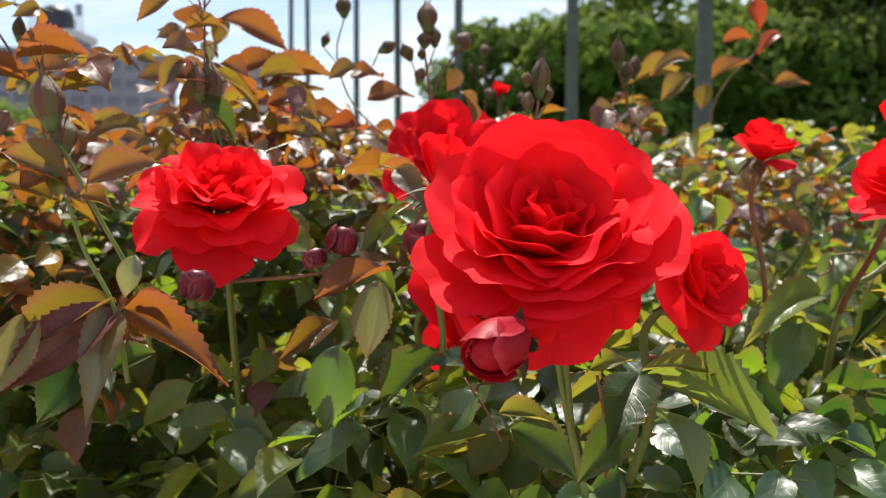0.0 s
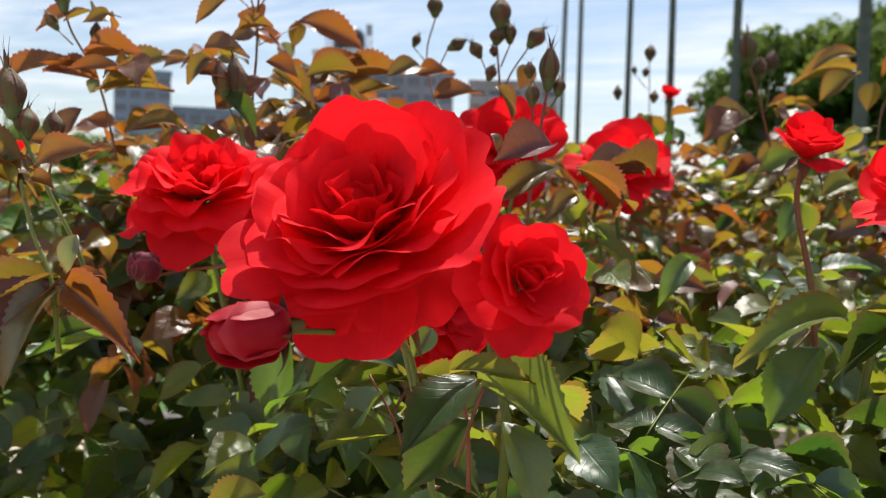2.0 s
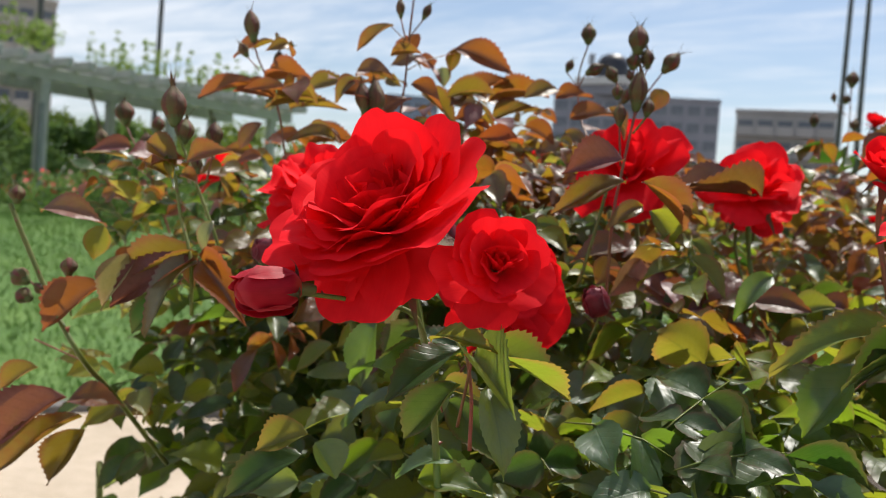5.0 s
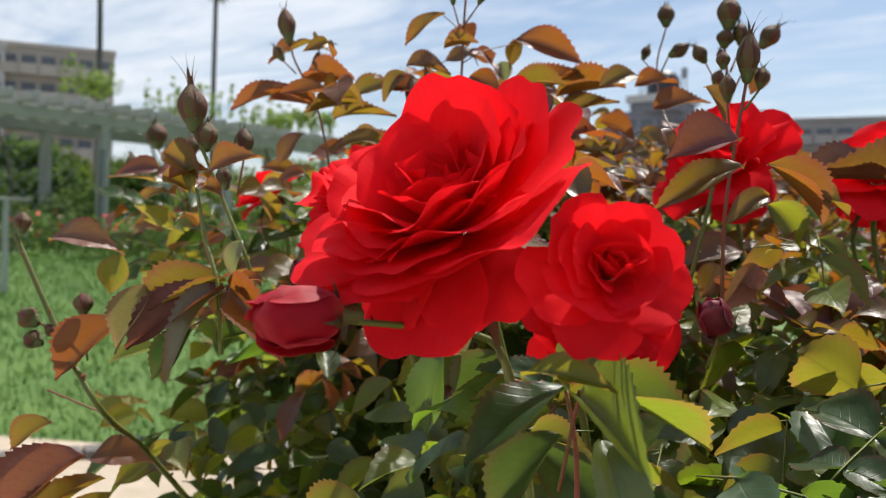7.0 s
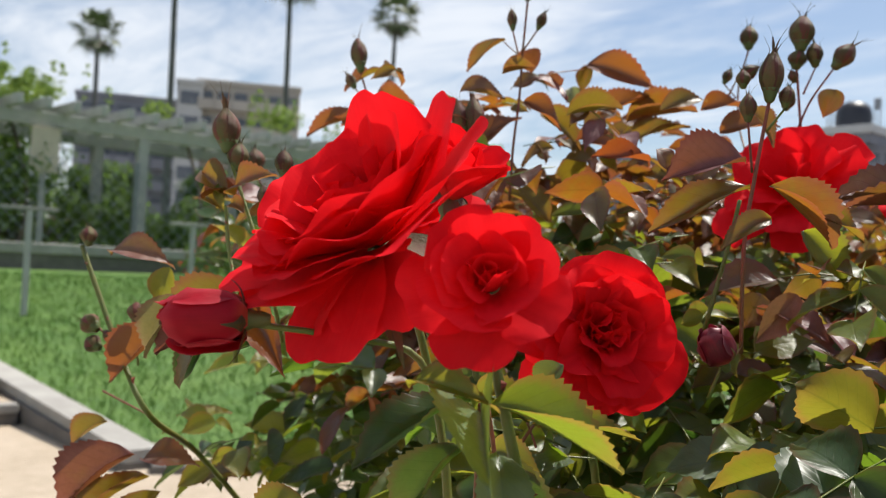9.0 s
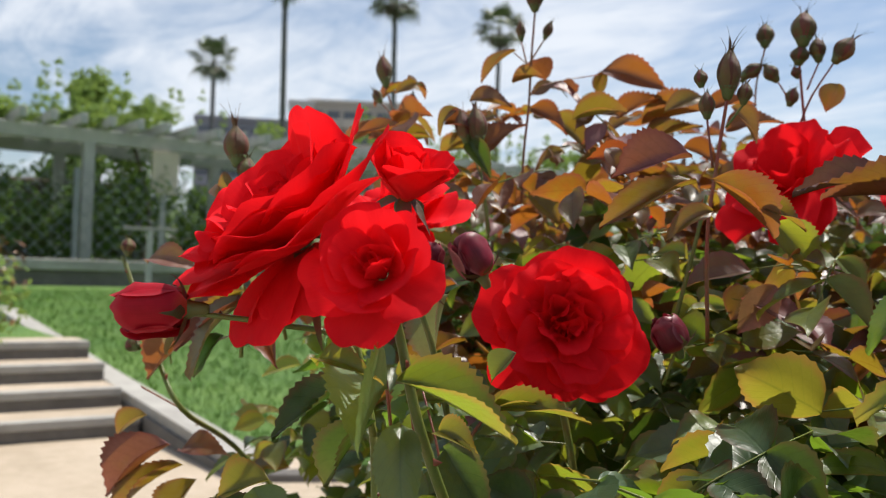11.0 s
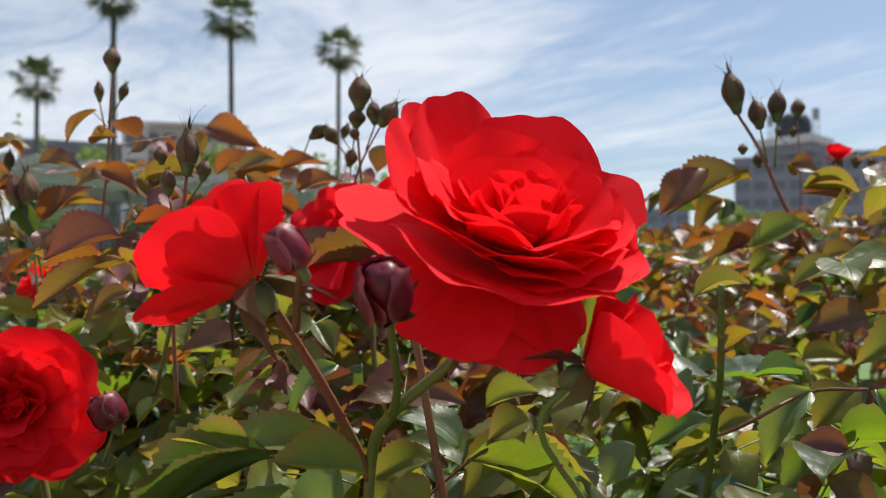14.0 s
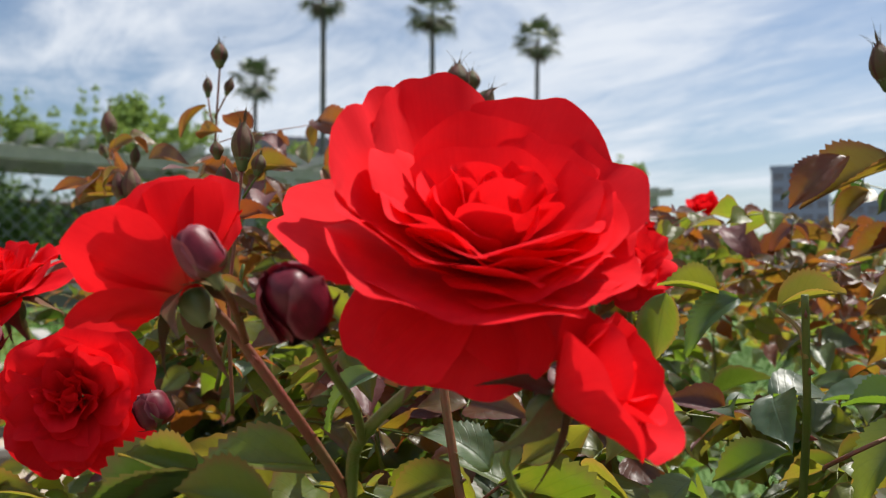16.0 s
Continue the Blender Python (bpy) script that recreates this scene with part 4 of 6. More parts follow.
leaf("bronze", (-0.161, 0.329, 0.952), (-0.144, 0.336, 0.956), 0.0139, (0.47, -0.53, 0.70))
# upright buds
bud("closed", (-0.130, 0.464, 1.018), (-0.127, 0.466, 0.993), 0.0113)
stem("green", 0.00060, (-0.127, 0.466, 0.993), (-0.124, 0.467, 0.970), (-0.119, 0.468, 0.943))
bud("closed", (-0.089, 0.669, 1.093), (-0.088, 0.668, 1.076), 0.0115)
bud("closed", (-0.026, 0.617, 1.078), (-0.026, 0.616, 1.056), 0.0138)
bud("closed", (-0.027, 0.616, 1.058), (-0.028, 0.615, 1.046), 0.0103)
bud("closed", (0.002, 0.621, 1.058), (-0.007, 0.616, 1.044), 0.0111)
bud("closed", (-0.046, 0.608, 1.049), (-0.057, 0.603, 1.042), 0.0086)
bud("closed", (-0.0995, 0.667, 1.0654), (-0.103, 0.665, 1.055), 0.0066)
bud("closed", (-0.029, 0.614, 1.034), (-0.032, 0.613, 1.023), 0.0077)
stem("red", 0.00084, (-0.028, 0.616, 1.047), (-0.026, 0.616, 1.030), (-0.024, 0.616, 1.004), (-0.028, 0.613, 0.974), (-0.031, 0.611, 0.943))
stem("red", 0.00066, (-0.088, 0.668, 1.076), (-0.093, 0.666, 1.049), (-0.078, 0.650, 1.011), (-0.034, 0.612, 0.973))
stem("red", 0.00045, (-0.103, 0.665, 1.055), (-0.094, 0.666, 1.045))
stem("red", 0.00060, (-0.007, 0.616, 1.044), (-0.017, 0.612, 1.027), (-0.022, 0.609, 1.012))
stem("red", 0.00048, (-0.057, 0.603, 1.042), (-0.061, 0.601, 1.032))
# far left shoot with pinkish stems
bud("closed", (-0.424, 0.506, 1.013), (-0.420, 0.507, 0.992), 0.0157)
bud("closed", (-0.394, 0.518, 1.002), (-0.393, 0.518, 0.987), 0.0111)
bud("closed", (-0.403, 0.514, 0.988), (-0.401, 0.514, 0.973), 0.0102)
bud("closed", (-0.442, 0.498, 0.989), (-0.436, 0.500, 0.972), 0.0111)
stem("red", 0.00084, (-0.420, 0.507, 0.992), (-0.406, 0.512, 0.968), (-0.391, 0.517, 0.941), (-0.377, 0.522, 0.909), (-0.357, 0.529, 0.864))
stem("red", 0.00054, (-0.393, 0.518, 0.987), (-0.394, 0.517, 0.955))
stem("red", 0.00060, (-0.432, 0.502, 0.976), (-0.409, 0.510, 0.959), (-0.394, 0.516, 0.950))
stem("red", 0.00054, (-0.401, 0.514, 0.973), (-0.396, 0.516, 0.953))
leaf("bronze", (-0.409, 0.510, 0.959), (-0.435, 0.499, 0.951), 0.0120, (0.53, -0.48, 0.70))
leaf("bronze", (-0.386, 0.519, 0.928), (-0.407, 0.510, 0.908), 0.0157, (0.50, -0.48, 0.72))
leaf("bronze", (-0.382, 0.521, 0.919), (-0.359, 0.531, 0.929), 0.0157, (0.49, -0.50, 0.72))
leaf("bronze", (-0.406, 0.509, 0.894), (-0.409, 0.507, 0.876), 0.0185, (0.50, -0.46, 0.73))
leaf("bronze", (-0.372, 0.524, 0.905), (-0.334, 0.540, 0.911), 0.0167, (0.47, -0.50, 0.72))
leaf("bronze", (-0.434, 0.499, 0.935), (-0.412, 0.508, 0.929), 0.0139, (0.52, -0.47, 0.71))
# buds far behind
bud("closed", (0.022, 1.105, 1.129), (0.021, 1.104, 1.110), 0.0132)
bud("closed", (0.005, 1.097, 1.104), (0.006, 1.097, 1.094), 0.0062)
bud("closed", (0.028, 1.106, 1.077), (0.027, 1.105, 1.063), 0.0104)
bud("closed", (-0.012, 1.090, 1.081), (-0.011, 1.090, 1.065), 0.0104)
bud("closed", (0.067, 1.122, 1.074), (0.066, 1.122, 1.060), 0.0097)
bud("closed", (0.018, 1.103, 1.103), (0.017, 1.102, 1.092), 0.0083)
bud("closed", (0.079, 1.127, 1.070), (0.077, 1.126, 1.060), 0.0069)
stem("red", 0.00072, (0.021, 1.104, 1.110), (0.023, 1.103, 1.048), (0.022, 1.101, 0.999))
stem("red", 0.00048, (0.006, 1.097, 1.094), (0.019, 1.102, 1.079))
stem("green", 0.00072, (0.044, 1.141, 1.078), (0.044, 1.140, 1.037), (0.044, 1.138, 0.994))
leaf("bronze", (0.225, 0.995, 1.081), (0.167, 0.971, 1.063), 0.0234, (-0.00, -0.75, 0.66))
leaf("bronze", (0.214, 0.895, 1.080), (0.176, 0.893, 1.066), 0.0184, (-0.16, -0.74, 0.66))
leaf("bronze", (0.219, 0.894, 1.064), (0.187, 0.892, 1.039), 0.0217, (-0.17, -0.73, 0.67))
leaf("bronze", (0.235, 0.894, 1.061), (0.273, 0.896, 1.077), 0.0195, (-0.21, -0.72, 0.66))
leaf("bronze", (0.295, 0.895, 1.056), (0.330, 0.896, 1.056), 0.0141, (-0.25, -0.70, 0.67))
leaf("red", (0.246, 0.897, 1.096), (0.273, 0.897, 1.099), 0.0141, (-0.21, -0.73, 0.65))
leaf("red", (0.300, 0.898, 1.105), (0.279, 0.897, 1.086), 0.0162, (-0.23, -0.72, 0.65))
leaf("red", (0.276, 0.900, 1.137), (0.281, 0.898, 1.107), 0.0162, (-0.23, -0.73, 0.64))
leaf("bronze", (0.230, 0.894, 1.056), (0.225, 0.892, 1.031), 0.0162, (-0.18, -0.72, 0.67))
stem("red", 0.00078, (0.281, 0.898, 1.107), (0.278, 0.897, 1.088), (0.257, 0.895, 1.067), (0.237, 0.893, 1.034), (0.233, 0.889, 0.980))
stem("red", 0.00048, (0.330, 0.896, 1.056), (0.295, 0.895, 1.056), (0.268, 0.896, 1.080))
stem("red", 0.00048, (0.247, 0.897, 1.096), (0.257, 0.895, 1.069))
# purple-tinted leaf under the half-double bloom, bronze pair beside it
leaf("purple", (0.081, 0.555, 0.963), (0.050, 0.496, 0.960), 0.0107, (0.05, -0.24, 0.97))
leaf("purple", (0.076, 0.552, 0.963), (0.042, 0.529, 0.960), 0.0089, (0.22, -0.69, 0.69))
stem("green", 0.00096, (0.022, 0.476, 0.960), (0.019, 0.473, 0.939), (0.013, 0.468, 0.905))
# hanging leaf trio; the pale leaf has its sun sheen in the base colour
leaf("pale", (-0.130, 0.335, 0.907), (-0.128, 0.303, 0.873), 0.0138, (0.29, -0.71, 0.65))
leaf("bronze", (-0.126, 0.335, 0.907), (-0.086, 0.329, 0.879), 0.0153, (0.23, -0.73, 0.64))
leaf("bronze", (-0.129, 0.335, 0.910), (-0.160, 0.313, 0.891), 0.0150, (0.27, -0.60, 0.75))
leaf("bronze", (-0.121, 0.335, 0.910), (-0.107, 0.336, 0.911), 0.0054, (0.21, -0.63, 0.75))
leaf("purple", (-0.128, 0.335, 0.907), (-0.129, 0.334, 0.892), 0.0092, (0.24, -0.61, 0.75))
leaf("pale", (-0.122, 0.336, 0.927), (-0.126, 0.335, 0.911), 0.0084, (0.31, -0.83, 0.46))
stem("red", 0.00048, (-0.127, 0.335, 0.909), (-0.145, 0.334, 0.892), (-0.168, 0.333, 0.885))
stem("green", 0.00096, (-0.145, 0.331, 0.948), (-0.138, 0.330, 0.928), (-0.128, 0.329, 0.909), (-0.122, 0.327, 0.881))
# leaves under the main bloom; some are coloured dark for the bloom's shadow
leaf("bronze", (-0.031, 0.383, 0.918), (-0.063, 0.381, 0.905), 0.0123, (0.08, -0.67, 0.74))
leaf("pale", (-0.036, 0.382, 0.914), (-0.041, 0.380, 0.881), 0.0156, (0.09, -0.90, 0.43))
leaf("glossy", (-0.053, 0.385, 0.886), (-0.059, 0.382, 0.850), 0.0196, (0.11, -0.74, 0.67))
leaf("dark", (-0.010, 0.369, 0.887), (-0.034, 0.367, 0.860), 0.0158, (0.04, -0.63, 0.78))
leaf("yellow", (0.008, 0.369, 0.875), (-0.022, 0.368, 0.871), 0.0078, (0.01, -0.63, 0.78))
leaf("glossy", (0.006, 0.346, 0.874), (-0.006, 0.344, 0.859), 0.0163, (-0.00, -0.46, 0.89))
leaf("yellow", (0.013, 0.345, 0.867), (0.035, 0.346, 0.862), 0.0107, (-0.04, -0.62, 0.79))
leaf("dark", (0.017, 0.345, 0.861), (0.045, 0.345, 0.839), 0.0172, (-0.05, -0.60, 0.80))
leaf("green", (0.008, 0.345, 0.859), (-0.019, 0.344, 0.849), 0.0129, (0.01, -0.60, 0.80))
leaf("yellow", (0.053, 0.274, 0.897), (0.078, 0.280, 0.895), 0.0064, (0.07, -0.64, 0.77))
leaf("yellow", (0.042, 0.308, 0.891), (0.058, 0.318, 0.892), 0.0070, (0.34, -0.57, 0.75))
leaf("yellow", (-0.012, 0.292, 0.850), (-0.028, 0.280, 0.842), 0.0135, (0.41, -0.45, 0.79))
leaf("dark", (-0.012, 0.291, 0.841), (-0.037, 0.274, 0.823), 0.0174, (0.41, -0.43, 0.80))
leaf("glossy", (0.002, 0.280, 0.852), (0.009, 0.284, 0.839), 0.0142, (0.29, -0.35, 0.89))
leaf("glossy", (0.044, 0.308, 0.849), (0.027, 0.296, 0.842), 0.0103, (0.25, -0.38, 0.89))
leaf("green", (0.034, 0.301, 0.841), (0.055, 0.315, 0.837), 0.0145, (0.32, -0.51, 0.80))
leaf("glossy", (0.044, 0.561, 0.914), (0.041, 0.558, 0.878), 0.0231, (0.16, -0.48, 0.86))
leaf("bronze", (0.025, 0.525, 0.856), (0.066, 0.550, 0.818), 0.0255, (0.24, -0.72, 0.65))
leaf("pale", (0.025, 0.525, 0.855), (0.034, 0.531, 0.844), 0.0227, (0.23, -0.60, 0.76))
leaf("yellow", (0.170, 0.443, 0.902), (0.127, 0.414, 0.885), 0.0183, (0.11, -0.59, 0.80))
leaf("glossy", (0.160, 0.436, 0.889), (0.141, 0.422, 0.857), 0.0198, (0.08, -0.48, 0.88))
leaf("glossy", (0.110, 0.453, 0.847), (0.060, 0.418, 0.827), 0.0178, (0.15, -0.44, 0.89))
leaf("glossy", (0.107, 0.486, 0.834), (0.129, 0.500, 0.828), 0.0227, (0.10, -0.46, 0.88))
leaf("green", (0.094, 0.594, 0.894), (0.115, 0.608, 0.901), 0.0168, (0.13, -0.67, 0.73))
leaf("red", (0.030, 0.859, 0.922), (0.056, 0.876, 0.910), 0.0197, (0.14, -0.68, 0.72))
leaf("red", (0.082, 0.892, 0.892), (0.100, 0.905, 0.909), 0.0295, (0.10, -0.68, 0.72))
stem("green", 0.0013, (0.027, 0.293, 0.922), (0.030, 0.300, 0.900), (0.036, 0.304, 0.870), (0.045, 0.300, 0.830))
stem("red", 0.00072, (0.045, 0.310, 0.889), (0.048, 0.311, 0.873), (0.049, 0.311, 0.853))
stem("red", 0.00048, (0.001, 0.374, 0.874), (0.006, 0.375, 0.864))
stem("red", 0.00048, (-0.000, 0.346, 0.880), (0.010, 0.345, 0.865), (0.014, 0.345, 0.856))
# five leaflets under the main bloom
leaf("yellow", (0.060, 0.296, 0.892), (0.081, 0.323, 0.875), 0.0155, (0.25, -0.45, 0.85))
leaf("dark", (0.056, 0.293, 0.892), (0.042, 0.267, 0.875), 0.0165, (0.1, -0.5, 0.85))
leaf("glossy", (0.058, 0.294, 0.891), (0.091, 0.267, 0.878), 0.0145, (0.45, -0.75, 0.5))
leaf("glossy", (0.062, 0.297, 0.880), (0.076, 0.290, 0.852), 0.0130, (0.6, -0.6, 0.5))
leaf("dark", (0.054, 0.294, 0.880), (0.036, 0.288, 0.858), 0.0130, (0.2, -0.7, 0.6))
stem("red", 0.0006, (0.058, 0.294, 0.892), (0.046, 0.306, 0.862))
# low left sprig
bud("closed", (-0.246, 0.309, 0.891), (-0.237, 0.314, 0.885), 0.0104)
bud("closed", (-0.243, 0.310, 0.880), (-0.235, 0.315, 0.876), 0.0091)
bud("closed", (-0.220, 0.326, 0.901), (-0.220, 0.326, 0.890), 0.0091)
bud("closed", (-0.247, 0.310, 0.938), (-0.246, 0.310, 0.927), 0.0085)
bud("closed", (-0.235, 0.316, 0.885), (-0.229, 0.319, 0.880), 0.0061)
stem("green", 0.00150, (-0.249, 0.308, 0.927), (-0.239, 0.314, 0.903), (-0.224, 0.322, 0.871), (-0.209, 0.331, 0.845), (-0.240, 0.375, 0.816), (-0.249, 0.426, 0.763))
stem("red", 0.00054, (-0.238, 0.314, 0.887), (-0.225, 0.322, 0.874))
stem("green", 0.00054, (-0.220, 0.326, 0.890), (-0.217, 0.327, 0.869))
stem("red", 0.00048, (-0.209, 0.331, 0.845), (-0.232, 0.316, 0.855))
leaf("bronze", (-0.203, 0.337, 0.887), (-0.229, 0.319, 0.859), 0.0195, (0.55, -0.38, 0.75))
leaf("purple", (-0.126, 0.332, 0.907), (-0.160, 0.309, 0.881), 0.0199, (0.57, -0.46, 0.68))
leaf("pale", (-0.151, 0.316, 0.908), (-0.163, 0.307, 0.879), 0.0138, (0.54, -0.41, 0.74))
leaf("purple", (-0.235, 0.317, 0.924), (-0.205, 0.337, 0.920), 0.0152, (0.57, -0.39, 0.72))
leaf("yellow", (-0.206, 0.336, 0.919), (-0.209, 0.333, 0.900), 0.0134, (0.56, -0.40, 0.73))
leaf("purple", (-0.219, 0.329, 0.824), (-0.252, 0.306, 0.791), 0.0246, (0.52, -0.33, 0.79))
leaf("bronze", (-0.210, 0.334, 0.814), (-0.248, 0.307, 0.779), 0.0185, (0.51, -0.34, 0.79))
leaf("bronze", (-0.227, 0.347, 0.802), (-0.241, 0.336, 0.769), 0.0192, (0.50, -0.35, 0.80))
leaf("bronze", (-0.236, 0.341, 0.817), (-0.209, 0.359, 0.818), 0.0160, (0.51, -0.37, 0.78))
leaf("dark", (-0.336, 0.467, 0.758), (-0.340, 0.462, 0.721), 0.0289, (0.64, -0.50, 0.59))
leaf("bronze", (-0.233, 0.320, 0.839), (-0.250, 0.309, 0.825), 0.0123, (0.54, -0.34, 0.77))
leaf("dark", (-0.137, 0.325, 0.890), (-0.150, 0.315, 0.869), 0.0155, (0.51, -0.42, 0.75))
leaf("dark", (-0.129, 0.330, 0.885), (-0.116, 0.339, 0.890), 0.0099, (0.50, -0.45, 0.74))
leaf("bronze", (-0.260, 0.421, 0.796), (-0.287, 0.402, 0.788), 0.0148, (0.49, -0.38, 0.78))
leaf("dark", (-0.243, 0.433, 0.816), (-0.252, 0.427, 0.808), 0.0258, (0.48, -0.41, 0.77))
# leaves round the pink-tinted shoot and behind the cup-shaped bloom
leaf("purple", (0.047, 0.436, 0.970), (0.026, 0.414, 0.961), 0.0178, (0.55, -0.35, 0.75))
leaf("bronze", (0.048, 0.438, 0.960), (0.023, 0.411, 0.942), 0.0134, (0.61, -0.38, 0.69))
leaf("bronze", (0.059, 0.433, 0.961), (0.073, 0.451, 0.939), 0.0138, (0.57, -0.43, 0.69))
leaf("bronze", (0.059, 0.434, 0.949), (0.047, 0.421, 0.938), 0.0095, (0.59, -0.40, 0.70))
leaf("bronze", (0.071, 0.446, 0.951), (0.081, 0.459, 0.942), 0.0086, (0.55, -0.46, 0.70))
leaf("purple", (-0.003, 0.524, 1.008), (0.004, 0.534, 0.990), 0.0113, (0.57, -0.49, 0.66))
leaf("green", (0.036, 0.503, 0.949), (0.049, 0.520, 0.923), 0.0163, (0.61, -0.57, 0.56))
leaf("purple", (0.003, 0.532, 0.921), (-0.003, 0.527, 0.904), 0.0163, (0.68, -0.59, 0.44))
leaf("purple", (0.025, 0.411, 0.973), (0.028, 0.415, 0.965), 0.0089, (0.64, -0.37, 0.68))
leaf("bronze", (-0.135, 0.509, 1.022), (-0.121, 0.526, 1.006), 0.0149, (0.64, -0.39, 0.66))
leaf("purple", (-0.159, 0.482, 1.026), (-0.142, 0.501, 1.022), 0.0149, (0.67, -0.35, 0.65))
leaf("bronze", (-0.150, 0.480, 0.992), (-0.129, 0.502, 1.011), 0.0166, (0.66, -0.35, 0.67))
leaf("bronze", (-0.119, 0.528, 1.016), (-0.098, 0.552, 1.020), 0.0135, (0.62, -0.43, 0.65))
leaf("bronze", (-0.084, 0.568, 1.020), (-0.066, 0.588, 1.029), 0.0135, (0.59, -0.48, 0.65))
leaf("bronze", (-0.074, 0.594, 1.025), (-0.055, 0.615, 1.027), 0.0124, (0.56, -0.51, 0.65))
leaf("bronze", (-0.103, 0.548, 1.006), (-0.116, 0.533, 1.001), 0.0122, (0.62, -0.42, 0.66))
leaf("bronze", (-0.192, 0.460, 1.008), (-0.213, 0.437, 1.008), 0.0110, (0.69, -0.28, 0.66))
leaf("bronze", (-0.183, 0.471, 1.006), (-0.204, 0.448, 0.997), 0.0117, (0.69, -0.29, 0.67))
leaf("bronze", (-0.168, 0.475, 0.982), (-0.188, 0.452, 0.978), 0.0122, (0.67, -0.30, 0.68))
leaf("red", (-0.058, 0.524, 0.985), (-0.078, 0.501, 0.986), 0.0111, (0.61, -0.42, 0.67))
leaf("bronze", (-0.008, 0.623, 1.034), (-0.013, 0.619, 1.018), 0.0130, (0.51, -0.56, 0.65))
leaf("dark", (0.187, 0.411, 0.904), (0.164, 0.386, 0.887), 0.0100, (0.26, -0.26, 0.93))
leaf("yellow", (0.183, 0.407, 0.905), (0.170, 0.391, 0.909), 0.0102, (0.47, -0.47, 0.75))
leaf("glossy", (0.105, 0.497, 0.920), (0.091, 0.483, 0.898), 0.0123, (0.35, -0.36, 0.86))
leaf("yellow", (0.005, 0.372, 0.873), (-0.015, 0.349, 0.873), 0.0098, (0.60, -0.23, 0.76))
leaf("yellow", (0.006, 0.373, 0.872), (0.019, 0.387, 0.874), 0.0077, (0.59, -0.26, 0.77))
leaf("yellow", (0.007, 0.374, 0.872), (0.031, 0.402, 0.868), 0.0085, (0.57, -0.28, 0.77))
leaf("glossy", (0.013, 0.379, 0.894), (0.007, 0.373, 0.882), 0.0106, (0.45, -0.20, 0.87))
leaf("dark", (0.005, 0.372, 0.874), (-0.013, 0.351, 0.886), 0.0149, (0.61, -0.23, 0.76))
leaf("bronze", (-0.059, 0.410, 0.892), (-0.080, 0.387, 0.878), 0.0114, (0.62, -0.25, 0.75))
stem("red", 0.00084, (0.037, 0.469, 0.999), (0.033, 0.468, 0.970), (0.030, 0.467, 0.941), (0.029, 0.470, 0.897))
stem("red", 0.00072, (0.006, 0.373, 0.872), (0.001, 0.368, 0.861))
bud("large", (0.038, 0.469, 1.020), (0.037, 0.469, 0.998), 0.0097)
bud("closed", (0.030, 0.460, 1.011), (0.030, 0.461, 1.003), 0.0058)
bud("closed", (0.042, 0.475, 1.006), (0.041, 0.474, 0.996), 0.0063)
bud("closed", (0.031, 0.463, 1.002), (0.031, 0.464, 0.990), 0.0068)
bud("closed", (-0.135, 0.458, 1.015), (-0.133, 0.462, 0.995), 0.0102)
bud("closed", (-0.041, 0.602, 1.047), (-0.036, 0.608, 1.037), 0.0087)
bud("closed", (-0.030, 0.614, 1.046), (-0.029, 0.617, 1.039), 0.0060)
bud("closed", (-0.022, 0.623, 1.063), (-0.021, 0.624, 1.048), 0.0093)
stem("green", 0.00060, (-0.133, 0.462, 0.995), (-0.128, 0.469, 0.976), (-0.126, 0.474, 0.947))
stem("red", 0.00054, (0.031, 0.464, 0.990), (0.032, 0.467, 0.970))
stem("green", 0.00054, (0.041, 0.474, 0.996), (0.036, 0.470, 0.987))
stem("red", 0.00048, (-0.036, 0.608, 1.037), (-0.032, 0.614, 1.026))
stem("red", 0.00054, (-0.021, 0.624, 1.048), (-0.026, 0.621, 1.033))
leaf("pink", (0.026, 0.521, 0.922), (0.012, 0.512, 0.899), 0.0150, (0.75, -0.55, 0.35))
leaf("pink", (0.020, 0.519, 0.917), (0.033, 0.527, 0.905), 0.0110, (0.70, -0.60, 0.30))
# dark round buds
bud("round", (0.037, 0.431, 0.909), (0.041, 0.437, 0.896), 0.0138)
bud("round", (-0.105, 0.357, 0.921), (-0.107, 0.357, 0.908), 0.0138)
bud("round", (-0.050, 0.383, 0.937), (-0.053, 0.382, 0.924), 0.0132)
bud("round", (-0.065, 0.382, 0.927), (-0.062, 0.382, 0.919), 0.0109)
stem("red", 0.00078, (-0.107, 0.357, 0.909), (-0.104, 0.395, 0.911), (-0.072, 0.381, 0.915))
stem("red", 0.00072, (-0.053, 0.382, 0.924), (-0.056, 0.382, 0.918), (-0.072, 0.381, 0.915))
stem("green", 0.00072, (0.041, 0.437, 0.897), (0.037, 0.434, 0.882))
bud("round", (-0.020, 0.375, 0.940), (-0.014, 0.383, 0.922), 0.0159)
bud("round", (0.2385, 0.4035, 0.9535), (0.230, 0.4135, 0.943), 0.0140)
bud("round", (0.213, 0.392, 0.963), (0.217, 0.398, 0.953), 0.0094)
stem("red", 0.00100, (0.217, 0.398, 0.953), (0.205, 0.406, 0.948), (0.193, 0.414, 0.938))
stem("green", 0.00110, (0.230, 0.4135, 0.943), (0.222, 0.422, 0.934), (0.209, 0.435, 0.923), (0.198, 0.443, 0.913))
stem("green", 0.00170, (0.229, 0.452, 0.943), (0.218, 0.448, 0.930), (0.198, 0.443, 0.914), (0.1833, 0.4475, 0.898), (0.176, 0.452, 0.850))
stem("yellow", 0.00050, (0.196, 0.443, 0.912), (0.201, 0.437, 0.918))
